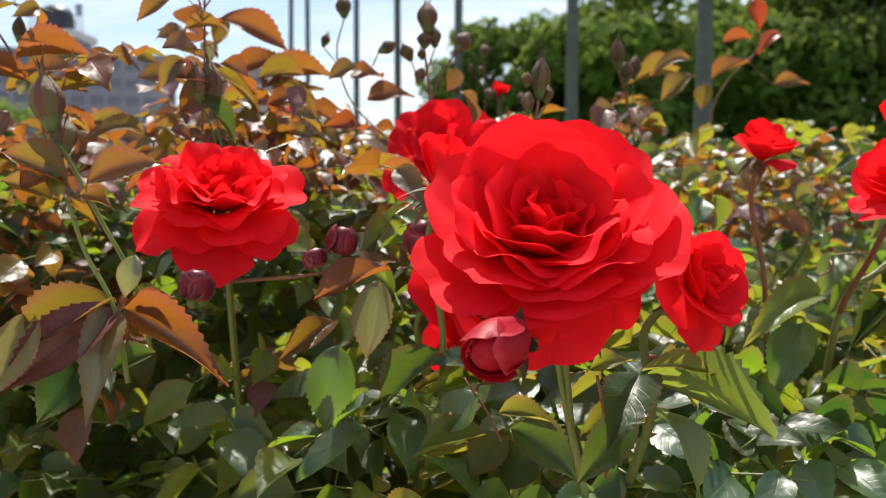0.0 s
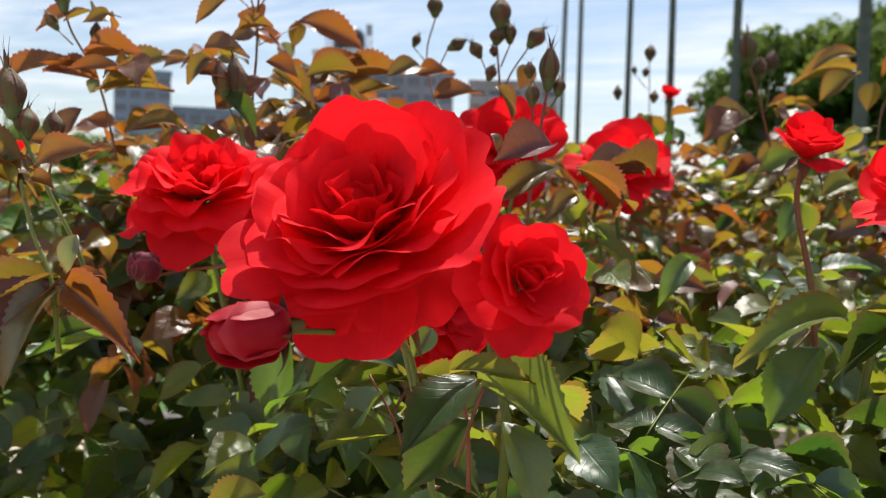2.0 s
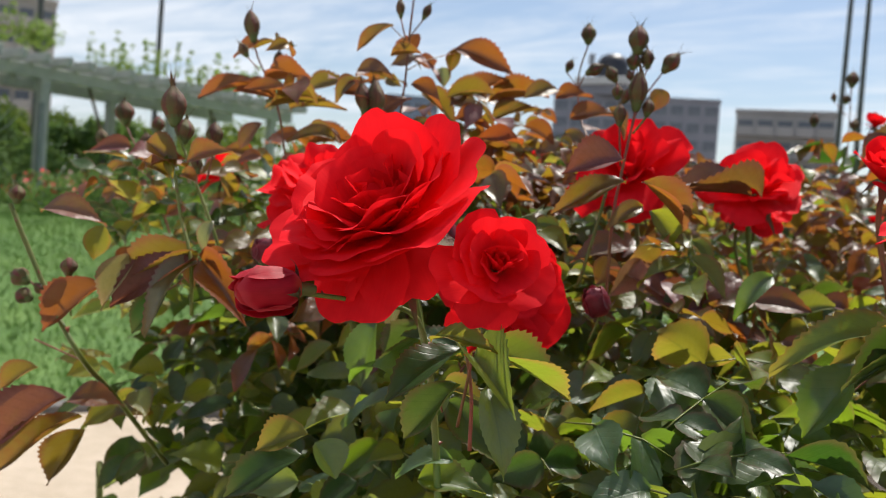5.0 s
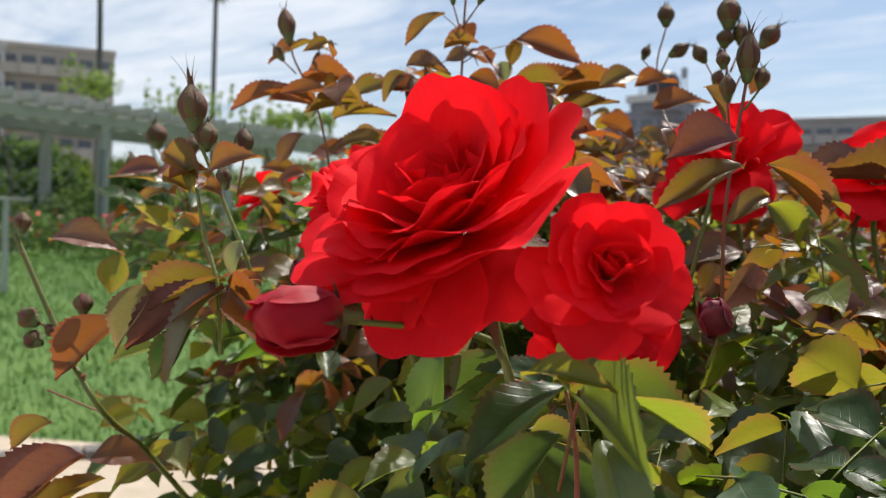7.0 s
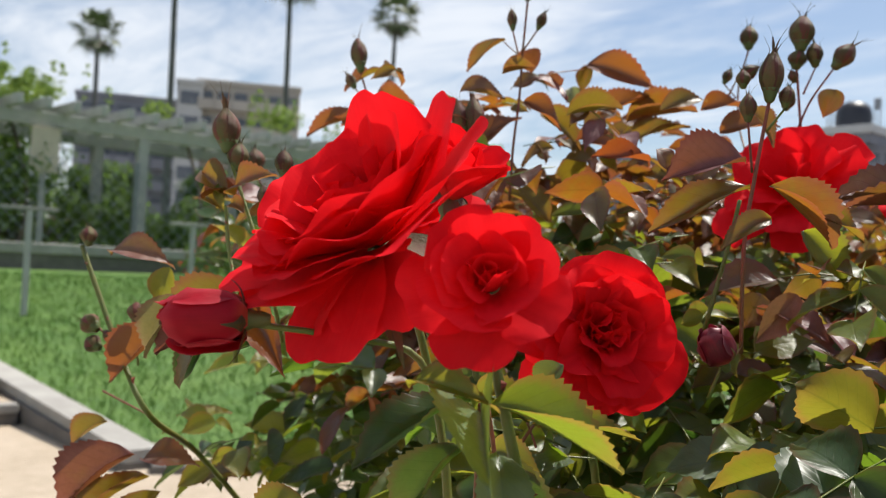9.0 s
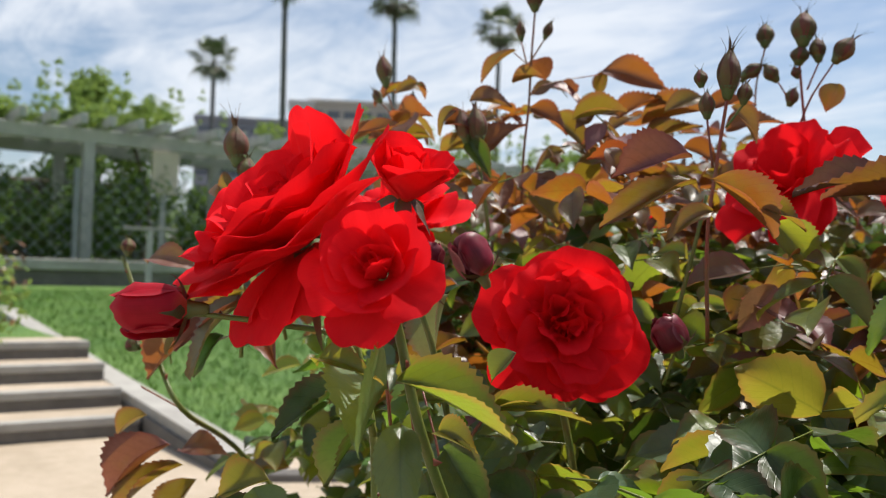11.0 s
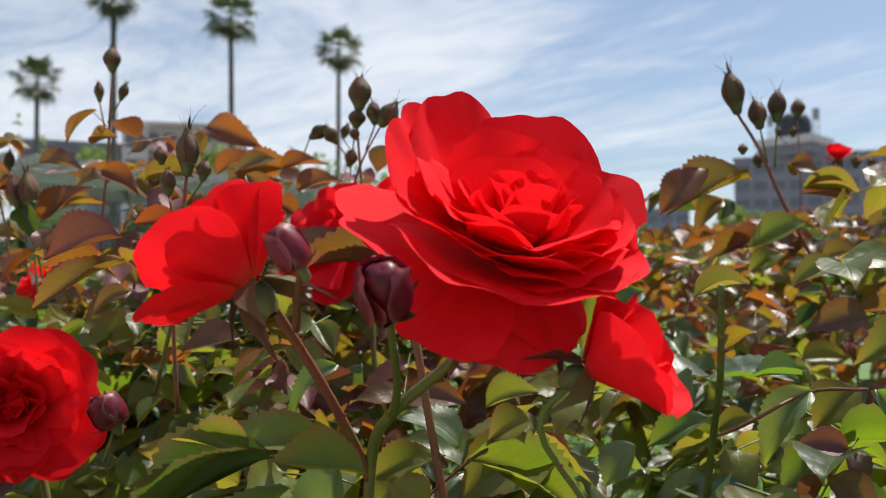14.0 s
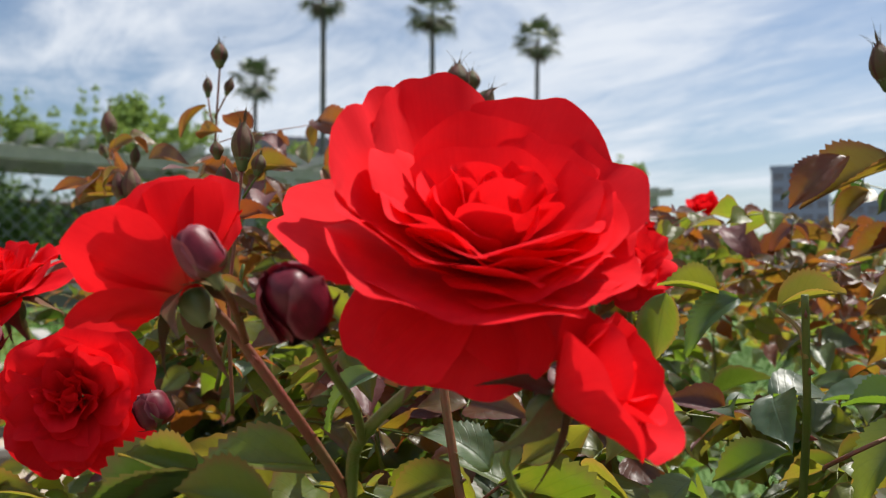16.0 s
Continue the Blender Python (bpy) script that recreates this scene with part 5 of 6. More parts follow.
stem("red", 0.00150, (0.191, 0.406, 0.946), (0.1889, 0.4127, 0.940), (0.187, 0.428, 0.921), (0.183, 0.443, 0.902), (0.182, 0.448, 0.893))
# leaves low in front of the big end bloom
leaf("green", (0.162, 0.511, 0.889), (0.188, 0.540, 0.868), 0.0183, (0.43, -0.47, 0.77))
leaf("glossy", (0.160, 0.509, 0.893), (0.145, 0.492, 0.905), 0.0172, (0.36, -0.33, 0.87))
leaf("yellow", (0.155, 0.504, 0.888), (0.137, 0.485, 0.881), 0.0139, (0.49, -0.42, 0.76))
leaf("yellow", (0.228, 0.408, 0.906), (0.213, 0.392, 0.909), 0.0096, (0.52, -0.38, 0.76))
leaf("glossy", (0.208, 0.416, 0.906), (0.203, 0.413, 0.885), 0.0147, (0.38, -0.28, 0.88))
leaf("dark", (0.187, 0.411, 0.906), (0.160, 0.385, 0.884), 0.0132, (0.38, -0.22, 0.90))
leaf("yellow", (0.216, 0.425, 0.901), (0.222, 0.433, 0.889), 0.0121, (0.48, -0.41, 0.77))
leaf("green", (0.149, 0.498, 0.880), (0.137, 0.486, 0.870), 0.0139, (0.48, -0.41, 0.77))
leaf("yellow", (0.178, 0.527, 0.902), (0.167, 0.516, 0.895), 0.0139, (0.45, -0.48, 0.75))
leaf("glossy", (0.204, 0.554, 0.893), (0.195, 0.547, 0.878), 0.0163, (0.29, -0.38, 0.88))
stem("red", 0.00054, (0.143, 0.493, 0.865), (0.158, 0.507, 0.883), (0.167, 0.516, 0.893))
leaf("yellow", (0.209, 0.587, 0.946), (0.2240, 0.602, 0.950), 0.0110, (0.30, -0.45, 0.85))
stem("green", 0.00140, (0.2225, 0.583, 0.950), (0.2199, 0.587, 0.934), (0.215, 0.594, 0.912), (0.2042, 0.607, 0.888), (0.195, 0.615, 0.850))
stem("yellow", 0.00080, (0.209, 0.587, 0.945), (0.2165, 0.588, 0.939), (0.2199, 0.587, 0.930))
leaf("glossy", (0.243, 0.611, 0.911), (0.229, 0.598, 0.884), 0.0165, (0.24, -0.43, 0.87))
leaf("glossy", (0.267, 0.607, 0.913), (0.277, 0.621, 0.879), 0.0175, (0.20, -0.45, 0.87))
leaf("yellow", (0.255, 0.624, 0.911), (0.243, 0.612, 0.896), 0.0168, (0.30, -0.60, 0.75))
leaf("yellow", (0.289, 0.629, 0.936), (0.262, 0.602, 0.921), 0.0182, (0.27, -0.63, 0.73))
leaf("glossy", (0.241, 0.608, 0.917), (0.227, 0.594, 0.915), 0.0110, (0.25, -0.44, 0.86))
leaf("yellow", (0.275, 0.616, 0.913), (0.289, 0.631, 0.913), 0.0077, (0.25, -0.62, 0.74))
leaf("green", (0.217, 0.584, 0.900), (0.200, 0.567, 0.890), 0.0120, (0.37, -0.54, 0.75))
stem("red", 0.00072, (0.265, 0.606, 0.913), (0.242, 0.610, 0.910), (0.225, 0.593, 0.898), (0.157, 0.685, 0.875))
leaf("bronze", (0.132, 0.789, 1.016), (0.096, 0.753, 0.993), 0.0243, (0.30, -0.49, 0.82))
leaf("bronze", (0.151, 0.809, 1.018), (0.147, 0.804, 1.025), 0.0110, (0.34, -0.66, 0.67))
leaf("yellow", (0.153, 0.812, 1.011), (0.176, 0.836, 1.006), 0.0125, (0.31, -0.67, 0.67))
leaf("yellow", (0.185, 0.847, 0.992), (0.206, 0.868, 0.996), 0.0110, (0.27, -0.68, 0.68))
leaf("yellow", (0.144, 0.805, 0.970), (0.128, 0.790, 0.959), 0.0162, (0.34, -0.63, 0.70))
leaf("bronze", (0.134, 0.794, 0.978), (0.111, 0.771, 0.966), 0.0147, (0.36, -0.62, 0.69))
leaf("bronze", (0.149, 0.806, 1.025), (0.161, 0.819, 1.018), 0.0147, (0.33, -0.67, 0.67))
leaf("bronze", (0.153, 0.812, 1.007), (0.173, 0.833, 1.002), 0.0147, (0.31, -0.67, 0.68))
leaf("bronze", (0.120, 0.777, 1.003), (0.107, 0.765, 0.985), 0.0147, (0.38, -0.62, 0.68))
leaf("bronze", (0.142, 0.802, 0.981), (0.119, 0.778, 0.972), 0.0147, (0.35, -0.63, 0.69))
leaf("bronze", (0.159, 0.821, 0.967), (0.180, 0.842, 0.970), 0.0147, (0.30, -0.65, 0.70))
bud("large", (0.125, 0.777, 1.081), (0.128, 0.782, 1.054), 0.0132)
bud("closed", (0.145, 0.799, 1.070), (0.144, 0.799, 1.049), 0.0110)
bud("closed", (0.135, 0.789, 1.064), (0.137, 0.792, 1.045), 0.0110)
bud("closed", (0.129, 0.785, 1.037), (0.129, 0.785, 1.030), 0.0059)
stem("red", 0.00108, (0.128, 0.782, 1.054), (0.136, 0.792, 1.033), (0.145, 0.804, 1.000), (0.157, 0.819, 0.963), (0.166, 0.830, 0.930))
stem("green", 0.00060, (0.137, 0.792, 1.045), (0.139, 0.796, 1.025))
stem("green", 0.00060, (0.144, 0.799, 1.049), (0.142, 0.799, 1.022))
leaf("bronze", (0.115, 0.766, 1.020), (0.098, 0.741, 0.993), 0.0234, (0.43, -0.61, 0.67))
leaf("green", (0.156, 0.621, 0.950), (0.143, 0.600, 0.952), 0.0111, (0.48, -0.52, 0.71))
leaf("glossy", (0.160, 0.628, 0.948), (0.148, 0.610, 0.926), 0.0155, (0.34, -0.39, 0.86))
leaf("yellow", (0.159, 0.589, 0.950), (0.156, 0.586, 0.924), 0.0146, (0.48, -0.50, 0.72))


# ---- the mass of foliage ----
def scatter(name, parent, clusters, mats, rows, cols, seed, size):
    """Compound leaves: five leaflets on a thin stalk each, joined by colour into one mesh a colour."""
    rnd = random.Random(seed)
    shapes = [leaf_grid(rows, cols, f, d, wv, seed + q, 0.034) for q, (f, d, wv) in enumerate(((0.4, 0.25, 0.1), (0.2, 0.4, 0.15), (0.55, 0.15, 0.08), (0.15, 0.5, 0.18)))]
    store = {c: ([], [], []) for c in mats}
    counts = {c: 0 for c in mats}
    stalk_v, stalk_f = [], []
    for base, way, colour_name, scale in clusters:
        b, d = Vector(base), Vector(way).normalized()
        side = d.cross(Vector((0, 0, 1)))
        side = side.normalized() if side.length > 0.1 else Vector((1, 0, 0))
        upv = side.cross(d).normalized()
        L = 0.064 * scale
        if any((b + d * L - c).length < 1.1 * r + 0.022 for c, r in BLOOM_SPOTS):
            continue
        droop = rnd.uniform(0.1, 0.5)
        line = [b + d * L * s - Vector((0, 0, droop * L * s * s)) for s in (0.22, 0.4, 0.7, 1.0)]
        v, f = tube_arrays(line, [0.0003, 0.0006, 0.0005, 0.0003], 3)
        o = len(stalk_v)
        stalk_v += v
        stalk_f += [tuple(q + o for q in face) for face in f]
        spots = [(3, 0, 1.1), (2, 1, 1.0), (2, -1, 1.0), (1, 1, 0.8), (1, -1, 0.8)]
        for at, hand, grow in spots:
            y = (d * (0.35 if hand else 1.0) + side * hand * 0.95 + Vector((rnd.uniform(-0.25, 0.25), rnd.uniform(-0.25, 0.25), rnd.uniform(-0.85, 0.2)))).normalized()
            z = (upv * 0.8 + Vector((0.22 + rnd.gauss(0, 0.55), -0.25 + rnd.gauss(0, 0.55), rnd.uniform(-0.2, 0.4))))
            z = (z - y * z.dot(y)).normalized()
            x = y.cross(z)
            ln = size * scale * grow * rnd.uniform(0.8, 1.2)
            wd = ln * rnd.uniform(0.5, 0.7)
            sv, sf, suv = shapes[rnd.randrange(4)]
            pts = np.outer(sv[:, 0] * wd, x) + np.outer(sv[:, 1] * ln, y) + np.outer(sv[:, 2] * ln * 0.8, z) + np.array(line[at])
            V, Fc, U = store[colour_name]
            V.append(pts)
            U.append(suv)
            Fc.append(np.array(sf) + counts[colour_name])
            counts[colour_name] += len(pts)
    for c, (V, Fc, U) in store.items():
        if V:
            part("foliage", mesh_of("foliage", np.concatenate(V), np.concatenate(Fc), np.concatenate(U)), LEAF[c], parent, c + " leaves in a dense mass", kind="stuff")
    part("leaf_stalk", mesh_of("leaf_stalk", stalk_v, stalk_f), STEM["green"], parent, "thin green leaf stalks", kind="stuff")


def canopy(x, y):
    """Height of the leaf mass over the bed."""
    a = min(1.0, max(0.0, (y - 0.36) / 0.5))
    h = 0.855 + 0.085 * a * a * (3 - 2 * a) + 0.02 * math.sin(7 * x + 3 * y) + 0.02 * noise.noise((x * 5, y * 5, 0.3))
    return h


def in_bed(x, y):
    left = -0.40 - 0.05 * math.sin(5 * y)
    front = 0.325 + 0.50 * max(0.0, x - 0.12) + 0.58 * max(0.0, -x) + 0.06 * min(1.0, max(0.0, (0.04 - x) / 0.06)) * min(1.0, max(0.0, (x + 0.26) / 0.10))
    return x > left and y > front and x < 1.6


def fill(seed, count, x0, x1, y0, y1, depth, shoots, tips):
    rnd = random.Random(seed)
    found = []
    while len(found) < count:
        x, y = rnd.uniform(x0, x1), rnd.uniform(y0, y1)
        if not in_bed(x, y):
            continue
        top = canopy(x, y)
        young = rnd.random() < shoots and y > 0.46
        if young:
            z = top + rnd.uniform(-0.03, 0.085)
        else:
            z = top - depth * rnd.random() ** 1.35
        turn = rnd.uniform(0, 6.28)
        way = (math.cos(turn), math.sin(turn) - 0.1, rnd.uniform(-0.25, 0.6))
        if young or (z > top - 0.02 and y > 0.5 and rnd.random() < tips):
            c = rnd.choice(("bronze", "bronze", "bronze", "yellow", "yellow", "purple", "purple", "bronze"))
        else:
            c = rnd.choice(("green", "green", "glossy", "glossy", "dark", "green", "yellow", "glossy", "yellow") if x > 0.12 else ("green", "green", "glossy", "glossy", "dark", "green", "dark", "glossy", "yellow"))
        found.append(((x, y, z - 0.02), way, c, rnd.uniform(0.75, 1.2) * (0.85 if young else 1.0)))
    return found


BUSH_SPAN = ((0, -0.45, 0.10, 0.22, 0.75), (1, 0.10, 0.60, 0.25, 0.80), (2, -0.45, 0.30, 0.75, 1.7), (3, 0.30, 1.1, 0.7, 1.8), (4, -0.48, -0.30, 0.4, 1.2))
COLOURS = ("green", "glossy", "dark", "yellow", "bronze", "purple", "red")
for k, x0, x1, y0, y1 in BUSH_SPAN:
    amount = (820, 700, 640, 600, 150)[k]
    scatter("foliage", BUSHES[k], fill(70 + k, amount, x0, x1, y0, y1, 0.30, (0.12, 0.03, 0.35, 0.14, 0.3)[k], (0.45, 0.10, 0.5, 0.12, 0.45)[k]), COLOURS, 16 if k < 2 else 10, 5, 500 + 10 * k, 0.029)

# dense young bronze shoots over the left bush
rnd = random.Random(31)
young = []
for k in range(300):
    x, y = rnd.uniform(-0.40, 0.0), rnd.uniform(0.47, 0.85)
    top = 1.045 - 0.10 * abs(x + 0.16) / 0.24 + 0.02 * math.sin(23 * x)
    a = rnd.uniform(0, 6.28)
    z = rnd.uniform(0.90, top)
    tint = ("bronze", "bronze", "bronze", "purple", "purple", "bronze", "bronze") if z > 0.95 else ("dark", "green", "dark", "glossy", "bronze", "yellow")
    young.append(((x, y, z), (math.cos(a), math.sin(a), rnd.uniform(-0.1, 0.7)), rnd.choice(tint), rnd.uniform(0.7, 1.1)))
scatter("foliage", BUSHES[0], young, COLOURS, 16, 5, 640, 0.025)

# looser olive and bronze shoots over the bushes behind the big bloom
rnd = random.Random(47)
young = []
for k in range(190):
    x, y = rnd.uniform(0.16, 0.95), rnd.uniform(0.78, 1.5)
    top = 1.0 + 0.05 * noise.noise((x * 9, y * 9, 4.0)) + 0.05 * rnd.random()
    a = rnd.uniform(0, 6.28)
    young.append(((x, y, rnd.uniform(0.93, top)), (math.cos(a), math.sin(a), rnd.uniform(-0.1, 0.5)), rnd.choice(("bronze", "yellow", "dark", "green", "bronze", "dark")), rnd.uniform(0.8, 1.15)))
scatter("foliage", BUSHES[3], young, COLOURS, 10, 5, 680, 0.028)

# thin leafy flank beside the path
rnd = random.Random(66)
young = []
for k in range(48):
    x, y = rnd.uniform(-0.33, -0.15), rnd.uniform(0.42, 0.60)
    a = rnd.uniform(0, 6.28)
    young.append(((x, y, rnd.uniform(0.74, 0.90)), (math.cos(a), math.sin(a), rnd.uniform(-0.2, 0.5)), rnd.choice(("dark", "green", "bronze", "green", "yellow", "glossy")), rnd.uniform(0.75, 1.05)))
scatter("foliage", BUSHES[4], young, COLOURS, 16, 5, 740, 0.027)

# bronze shoots over the bush behind the two loose blooms
rnd = random.Random(58)
young = []
for k in range(240):
    x, y = rnd.uniform(-0.04, 0.36), rnd.uniform(0.84, 1.40)
    top = 0.992 + 0.02 * noise.noise((x * 11, y * 11, 7.0)) + 0.03 * rnd.random()
    a = rnd.uniform(0, 6.28)
    young.append(((x, y, rnd.uniform(0.92, top)), (math.cos(a), math.sin(a), rnd.uniform(0.0, 0.6)), rnd.choice(("bronze", "yellow", "bronze", "bronze", "purple", "dark")), rnd.uniform(0.7, 0.95)))
scatter("foliage", BUSHES[2], young, COLOURS, 10, 5, 720, 0.027)

rnd = random.Random(5)
for bush in BUSHES:
    for j in range(6):
        a = rnd.uniform(0, 6.28)
        foot = bush.location + Vector((0.03 * math.cos(a), 0.03 * math.sin(a), 0.0))
        mid = bush.location + Vector((0.09 * math.cos(a), 0.09 * math.sin(a), 0.4))
        top = bush.location + Vector((0.12 * math.cos(a), 0.10 * math.sin(a), 0.69))
        line = smooth_line((foot, mid, top), 5)
        v, f = tube_arrays(line, [0.006 - 0.0003 * i for i in range(len(line))], 8)
        part("cane", mesh_of("cane", v, f), STEM["green"], bush, "woody main cane")

# further rows of the same bed
for k, (bx, by, nx, ny, amount) in enumerate(((0.2, 2.2, 0.75, 0.6, 480), (1.3, 2.0, 0.7, 0.7, 380), (-0.15, 3.2, 0.8, 0.6, 340), (1.2, 3.4, 0.9, 0.7, 300))):
    row = thing("rose_bush", (bx, by, 0.0), "more distant rose bush with bronze tips and a few red blooms", "rose bush", "rose bushes in the bed")
    rr = random.Random(800 + k)
    cl = []
    for j in range(amount):
        x, y = bx + rr.uniform(-nx, nx), by + rr.uniform(-ny, ny)
        if x < -0.45:
            continue
        top = 0.94 + 0.05 * noise.noise((x * 3, y * 3, 2.0))
        young = rr.random() < 0.4
        z = top + rr.uniform(-0.02, 0.10) if young else top - 0.4 * rr.random() ** 1.5
        a = rr.uniform(0, 6.28)
        cl.append(((x, y, z), (math.cos(a), math.sin(a), rr.uniform(-0.1, 0.6)), rr.choice(("bronze", "bronze", "purple", "yellow", "red")) if young else rr.choice(("green", "dark", "dark", "dark", "bronze")), rr.uniform(0.8, 1.2)))
    scatter("foliage", row, cl, COLOURS, 6, 3, 900 + 10 * k, 0.038)
    for j in range(5):
        a = rr.uniform(0, 6.28)
        line = smooth_line((row.location + Vector((0.05 * math.cos(a), 0.05 * math.sin(a), 0)), row.location + Vector((0.15 * math.cos(a), 0.15 * math.sin(a), 0.45)), row.location + Vector((0.25 * math.cos(a), 0.25 * math.sin(a), 0.9))), 4)
        v, f = tube_arrays(line, [0.006] * len(line), 6)
        part("cane", mesh_of("cane", v, f), STEM["green"], row, "woody main cane")


# ---- ground, path, lawn bank, steps ----
def polar(az, d, z=0.0):
    return Vector((-math.sin(radians(az)) * d, math.cos(radians(az)) * d, z))


xs = [-900, -400, -150, -60, -30, -20, -16, -14, -12.8] + [-12 + 0.5 * i for i in range(20)] + [-2, 0, 3, 8, 20, 60, 200, 500, 900]
ys = [-900, -300, -80, -20, -5, -1, 0.6, 1.2, 1.7] + [1.8 + 0.5 * i for i in range(22)] + [14, 17, 22, 35, 70, 150, 400, 900]
verts = [(x, y, (min(0.6, max(0.0, 0.075 * (-4.2 - x))) if y > 1.78 else (0.42 if x < -6.2 else 0.0)) - 0.03) for x in xs for y in ys]
faces = [(i * len(ys) + j, (i + 1) * len(ys) + j, (i + 1) * len(ys) + j + 1, i * len(ys) + j + 1) for i in range(len(xs) - 1) for j in range(len(ys) - 1)]
ground = new("ground", mesh_of("ground", verts, faces))
ground.data.materials.append(GRASS)
tagged(ground, "mown green lawn rising gently to a terrace", "lawn", kind="structure")

path_me = mesh_of("pavement", [(-4.72, -6, 0.0), (3, -6, 0.0), (3, 4.5, 0.0), (-0.5, 4.2, 0.0), (-3.1, 2.55, 0.0), (-4.72, 1.76, 0.0)], [(0, 1, 2, 3, 4, 5)], smooth=False)
path_me.materials.append(GRAVEL)
tagged(new("pavement", path_me), "pale sandy garden path", "path", kind="structure")
soil_v = [(-0.5, 0.2, 0.03), (1.9, 0.2, 0.03), (1.9, 4.1, 0.03), (-0.6, 4.1, 0.03), (-0.5, 0.2, -0.03), (1.9, 0.2, -0.03), (1.9, 4.1, -0.03), (-0.6, 4.1, -0.03)]
soil = mesh_of("flower_bed", soil_v, [(0, 1, 2, 3), (0, 4, 5, 1), (1, 5, 6, 2), (2, 6, 7, 3), (3, 7, 4, 0)], smooth=False)
soil.materials.append(SOIL)
tagged(new("ground_bed", soil), "dark bare soil under the rose bushes", "flower bed", kind="structure")

steps = thing("stair", (-4.72, 0.9, 0.0), "low steps with shade-darkened grey risers and white nosings beside a lawn", "steps", kind="structure")
RISE = 0.105
for k in range(4):
    x1, z1 = -4.72 - 0.36 * k, RISE * (k + 1)
    # the riser's shade is in this dark colour
    part("step", box_mesh("step", (x1 - 0.38, -1.6, 0.0 if k == 0 else z1 - RISE - 0.02), (x1, 1.72, z1 - 0.045), 0.006), CONCRETE_GREY_SHADE, steps)
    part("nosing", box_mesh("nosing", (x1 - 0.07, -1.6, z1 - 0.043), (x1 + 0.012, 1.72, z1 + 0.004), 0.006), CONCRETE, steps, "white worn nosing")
    part("tread", box_mesh("tread", (x1 - 0.36, -1.6, z1 - 0.043), (x1 - 0.072, 1.72, z1), 0.002), GRAVEL, steps, "sandy tread")

cheek = thing("retaining_wall", (-4.6, 1.85, 0.0), "sloping white-topped concrete wall beside the steps", "wall", kind="structure")


def slab(name, line, lo, hi, y0, y1):
    verts, faces = [], []
    for x, z in line:
        verts += [(x, y0, z + lo), (x, y1, z + lo), (x, y1, z + hi), (x, y0, z + hi)]
    for k in range(len(line) - 1):
        for j in range(4):
            a, b = 4 * k + j, 4 * k + (j + 1) % 4
            faces.append((a, b, b + 4, a + 4))
    faces += [(3, 2, 1, 0), tuple(range(4 * len(line) - 4, 4 * len(line)))]
    return mesh_of(name, verts, faces, smooth=False)


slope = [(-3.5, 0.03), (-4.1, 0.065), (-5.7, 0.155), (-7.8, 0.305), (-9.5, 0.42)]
# dark core colour stands for the unlit side, pale coping for the lit top
part("wall_core", slab("wall_core", slope, -0.6, 0.0, 1.74, 1.90), CONCRETE_GREY_SHADE, cheek, "grey wall side with shade put into its colour")
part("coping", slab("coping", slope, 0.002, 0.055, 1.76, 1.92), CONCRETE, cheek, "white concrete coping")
kerb = thing("kerb", (-3.5, 2.3, 0.0), "low grey kerb between path and lawn", "kerb", kind="structure")
kl = [Vector((-3.45, 1.86, 0)), Vector((-3.1, 2.55, 0)), Vector((-1.8, 3.5, 0)), Vector((-0.4, 4.4, 0))]
for a, b in zip(kl[:-1], kl[1:]):
    n = int((b - a).length / 0.6) + 1
    for j in range(n):
        p, q = a.lerp(b, j / n), a.lerp(b, (j + 0.985) / n)
        ln = (q - p).length
        m = Matrix.Translation((p + q) / 2) @ Matrix.Rotation(math.atan2(q.y - p.y, q.x - p.x), 4, "Z")
        part("kerbstone", box_mesh("kerbstone", (-ln / 2, -0.06, -0.05), (ln / 2, 0.06, 0.035), 0.008), CONCRETE_GREY_SHADE, kerb, "", m)


# grass blades where the lawn is seen close
def tufts(name, count, area, seed, h, mat, words, height_at):
    rnd = random.Random(seed)
    verts, faces = [], []
    for k in range(count):
        x, y = rnd.uniform(area[0], area[1]), rnd.uniform(area[2], area[3])
        if y < 1.95 + max(0.0, (x + 3.9)) * 0.95:
            continue
        z = height_at(x, y)
        a = rnd.uniform(0, 6.28)
        dx, dy = math.cos(a) * 0.006, math.sin(a) * 0.006
        hx, hy, hh = rnd.uniform(-0.03, 0.03), rnd.uniform(-0.03, 0.03), h * rnd.uniform(0.5, 1.3)
        o = len(verts)
        verts += [(x - dx, y - dy, z - 0.01), (x + dx, y + dy, z - 0.01), (x + hx, y + hy, z + hh)]
        faces.append((o, o + 1, o + 2))
    ob = new(name, mesh_of(name, verts, faces))
    ob.data.materials.append(mat)
    return tagged(ob, words, "grass", kind="stuff")


def lawn_z(x, y):
    return min(0.6, max(0.0, 0.075 * (-4.2 - x))) - 0.03


tufts("grass", 60000, (-12.0, -1.5, 1.95, 10.0), 3, 0.05, BLADE, "short green grass blades on the lawn", lawn_z)


# ---- pergola on the terrace ----
TZ = 0.6
pergola = thing("pergola", (-15.6, 7.0, TZ), "long weathered pale pergola with close rafters", "pergola")
for k in range(8):
    y = 15.6 - 2.9 * k
    for x in (-15.2, -17.2):
        part("post", box_mesh("post", (x - 0.09, y - 0.09, TZ - 0.05), (x + 0.09, y + 0.09, TZ + 2.25), 0.012), PERGOLA, pergola)
for x in (-15.2, -17.2):
    part("beam", box_mesh("beam", (x - 0.09, -6.0, TZ + 2.25), (x + 0.09, 16.2, TZ + 2.48), 0.012), PERGOLA, pergola)
rafter = box_mesh("rafter", (-1.6, -0.05, 0.0), (1.6, 0.05, 0.17), 0.01)
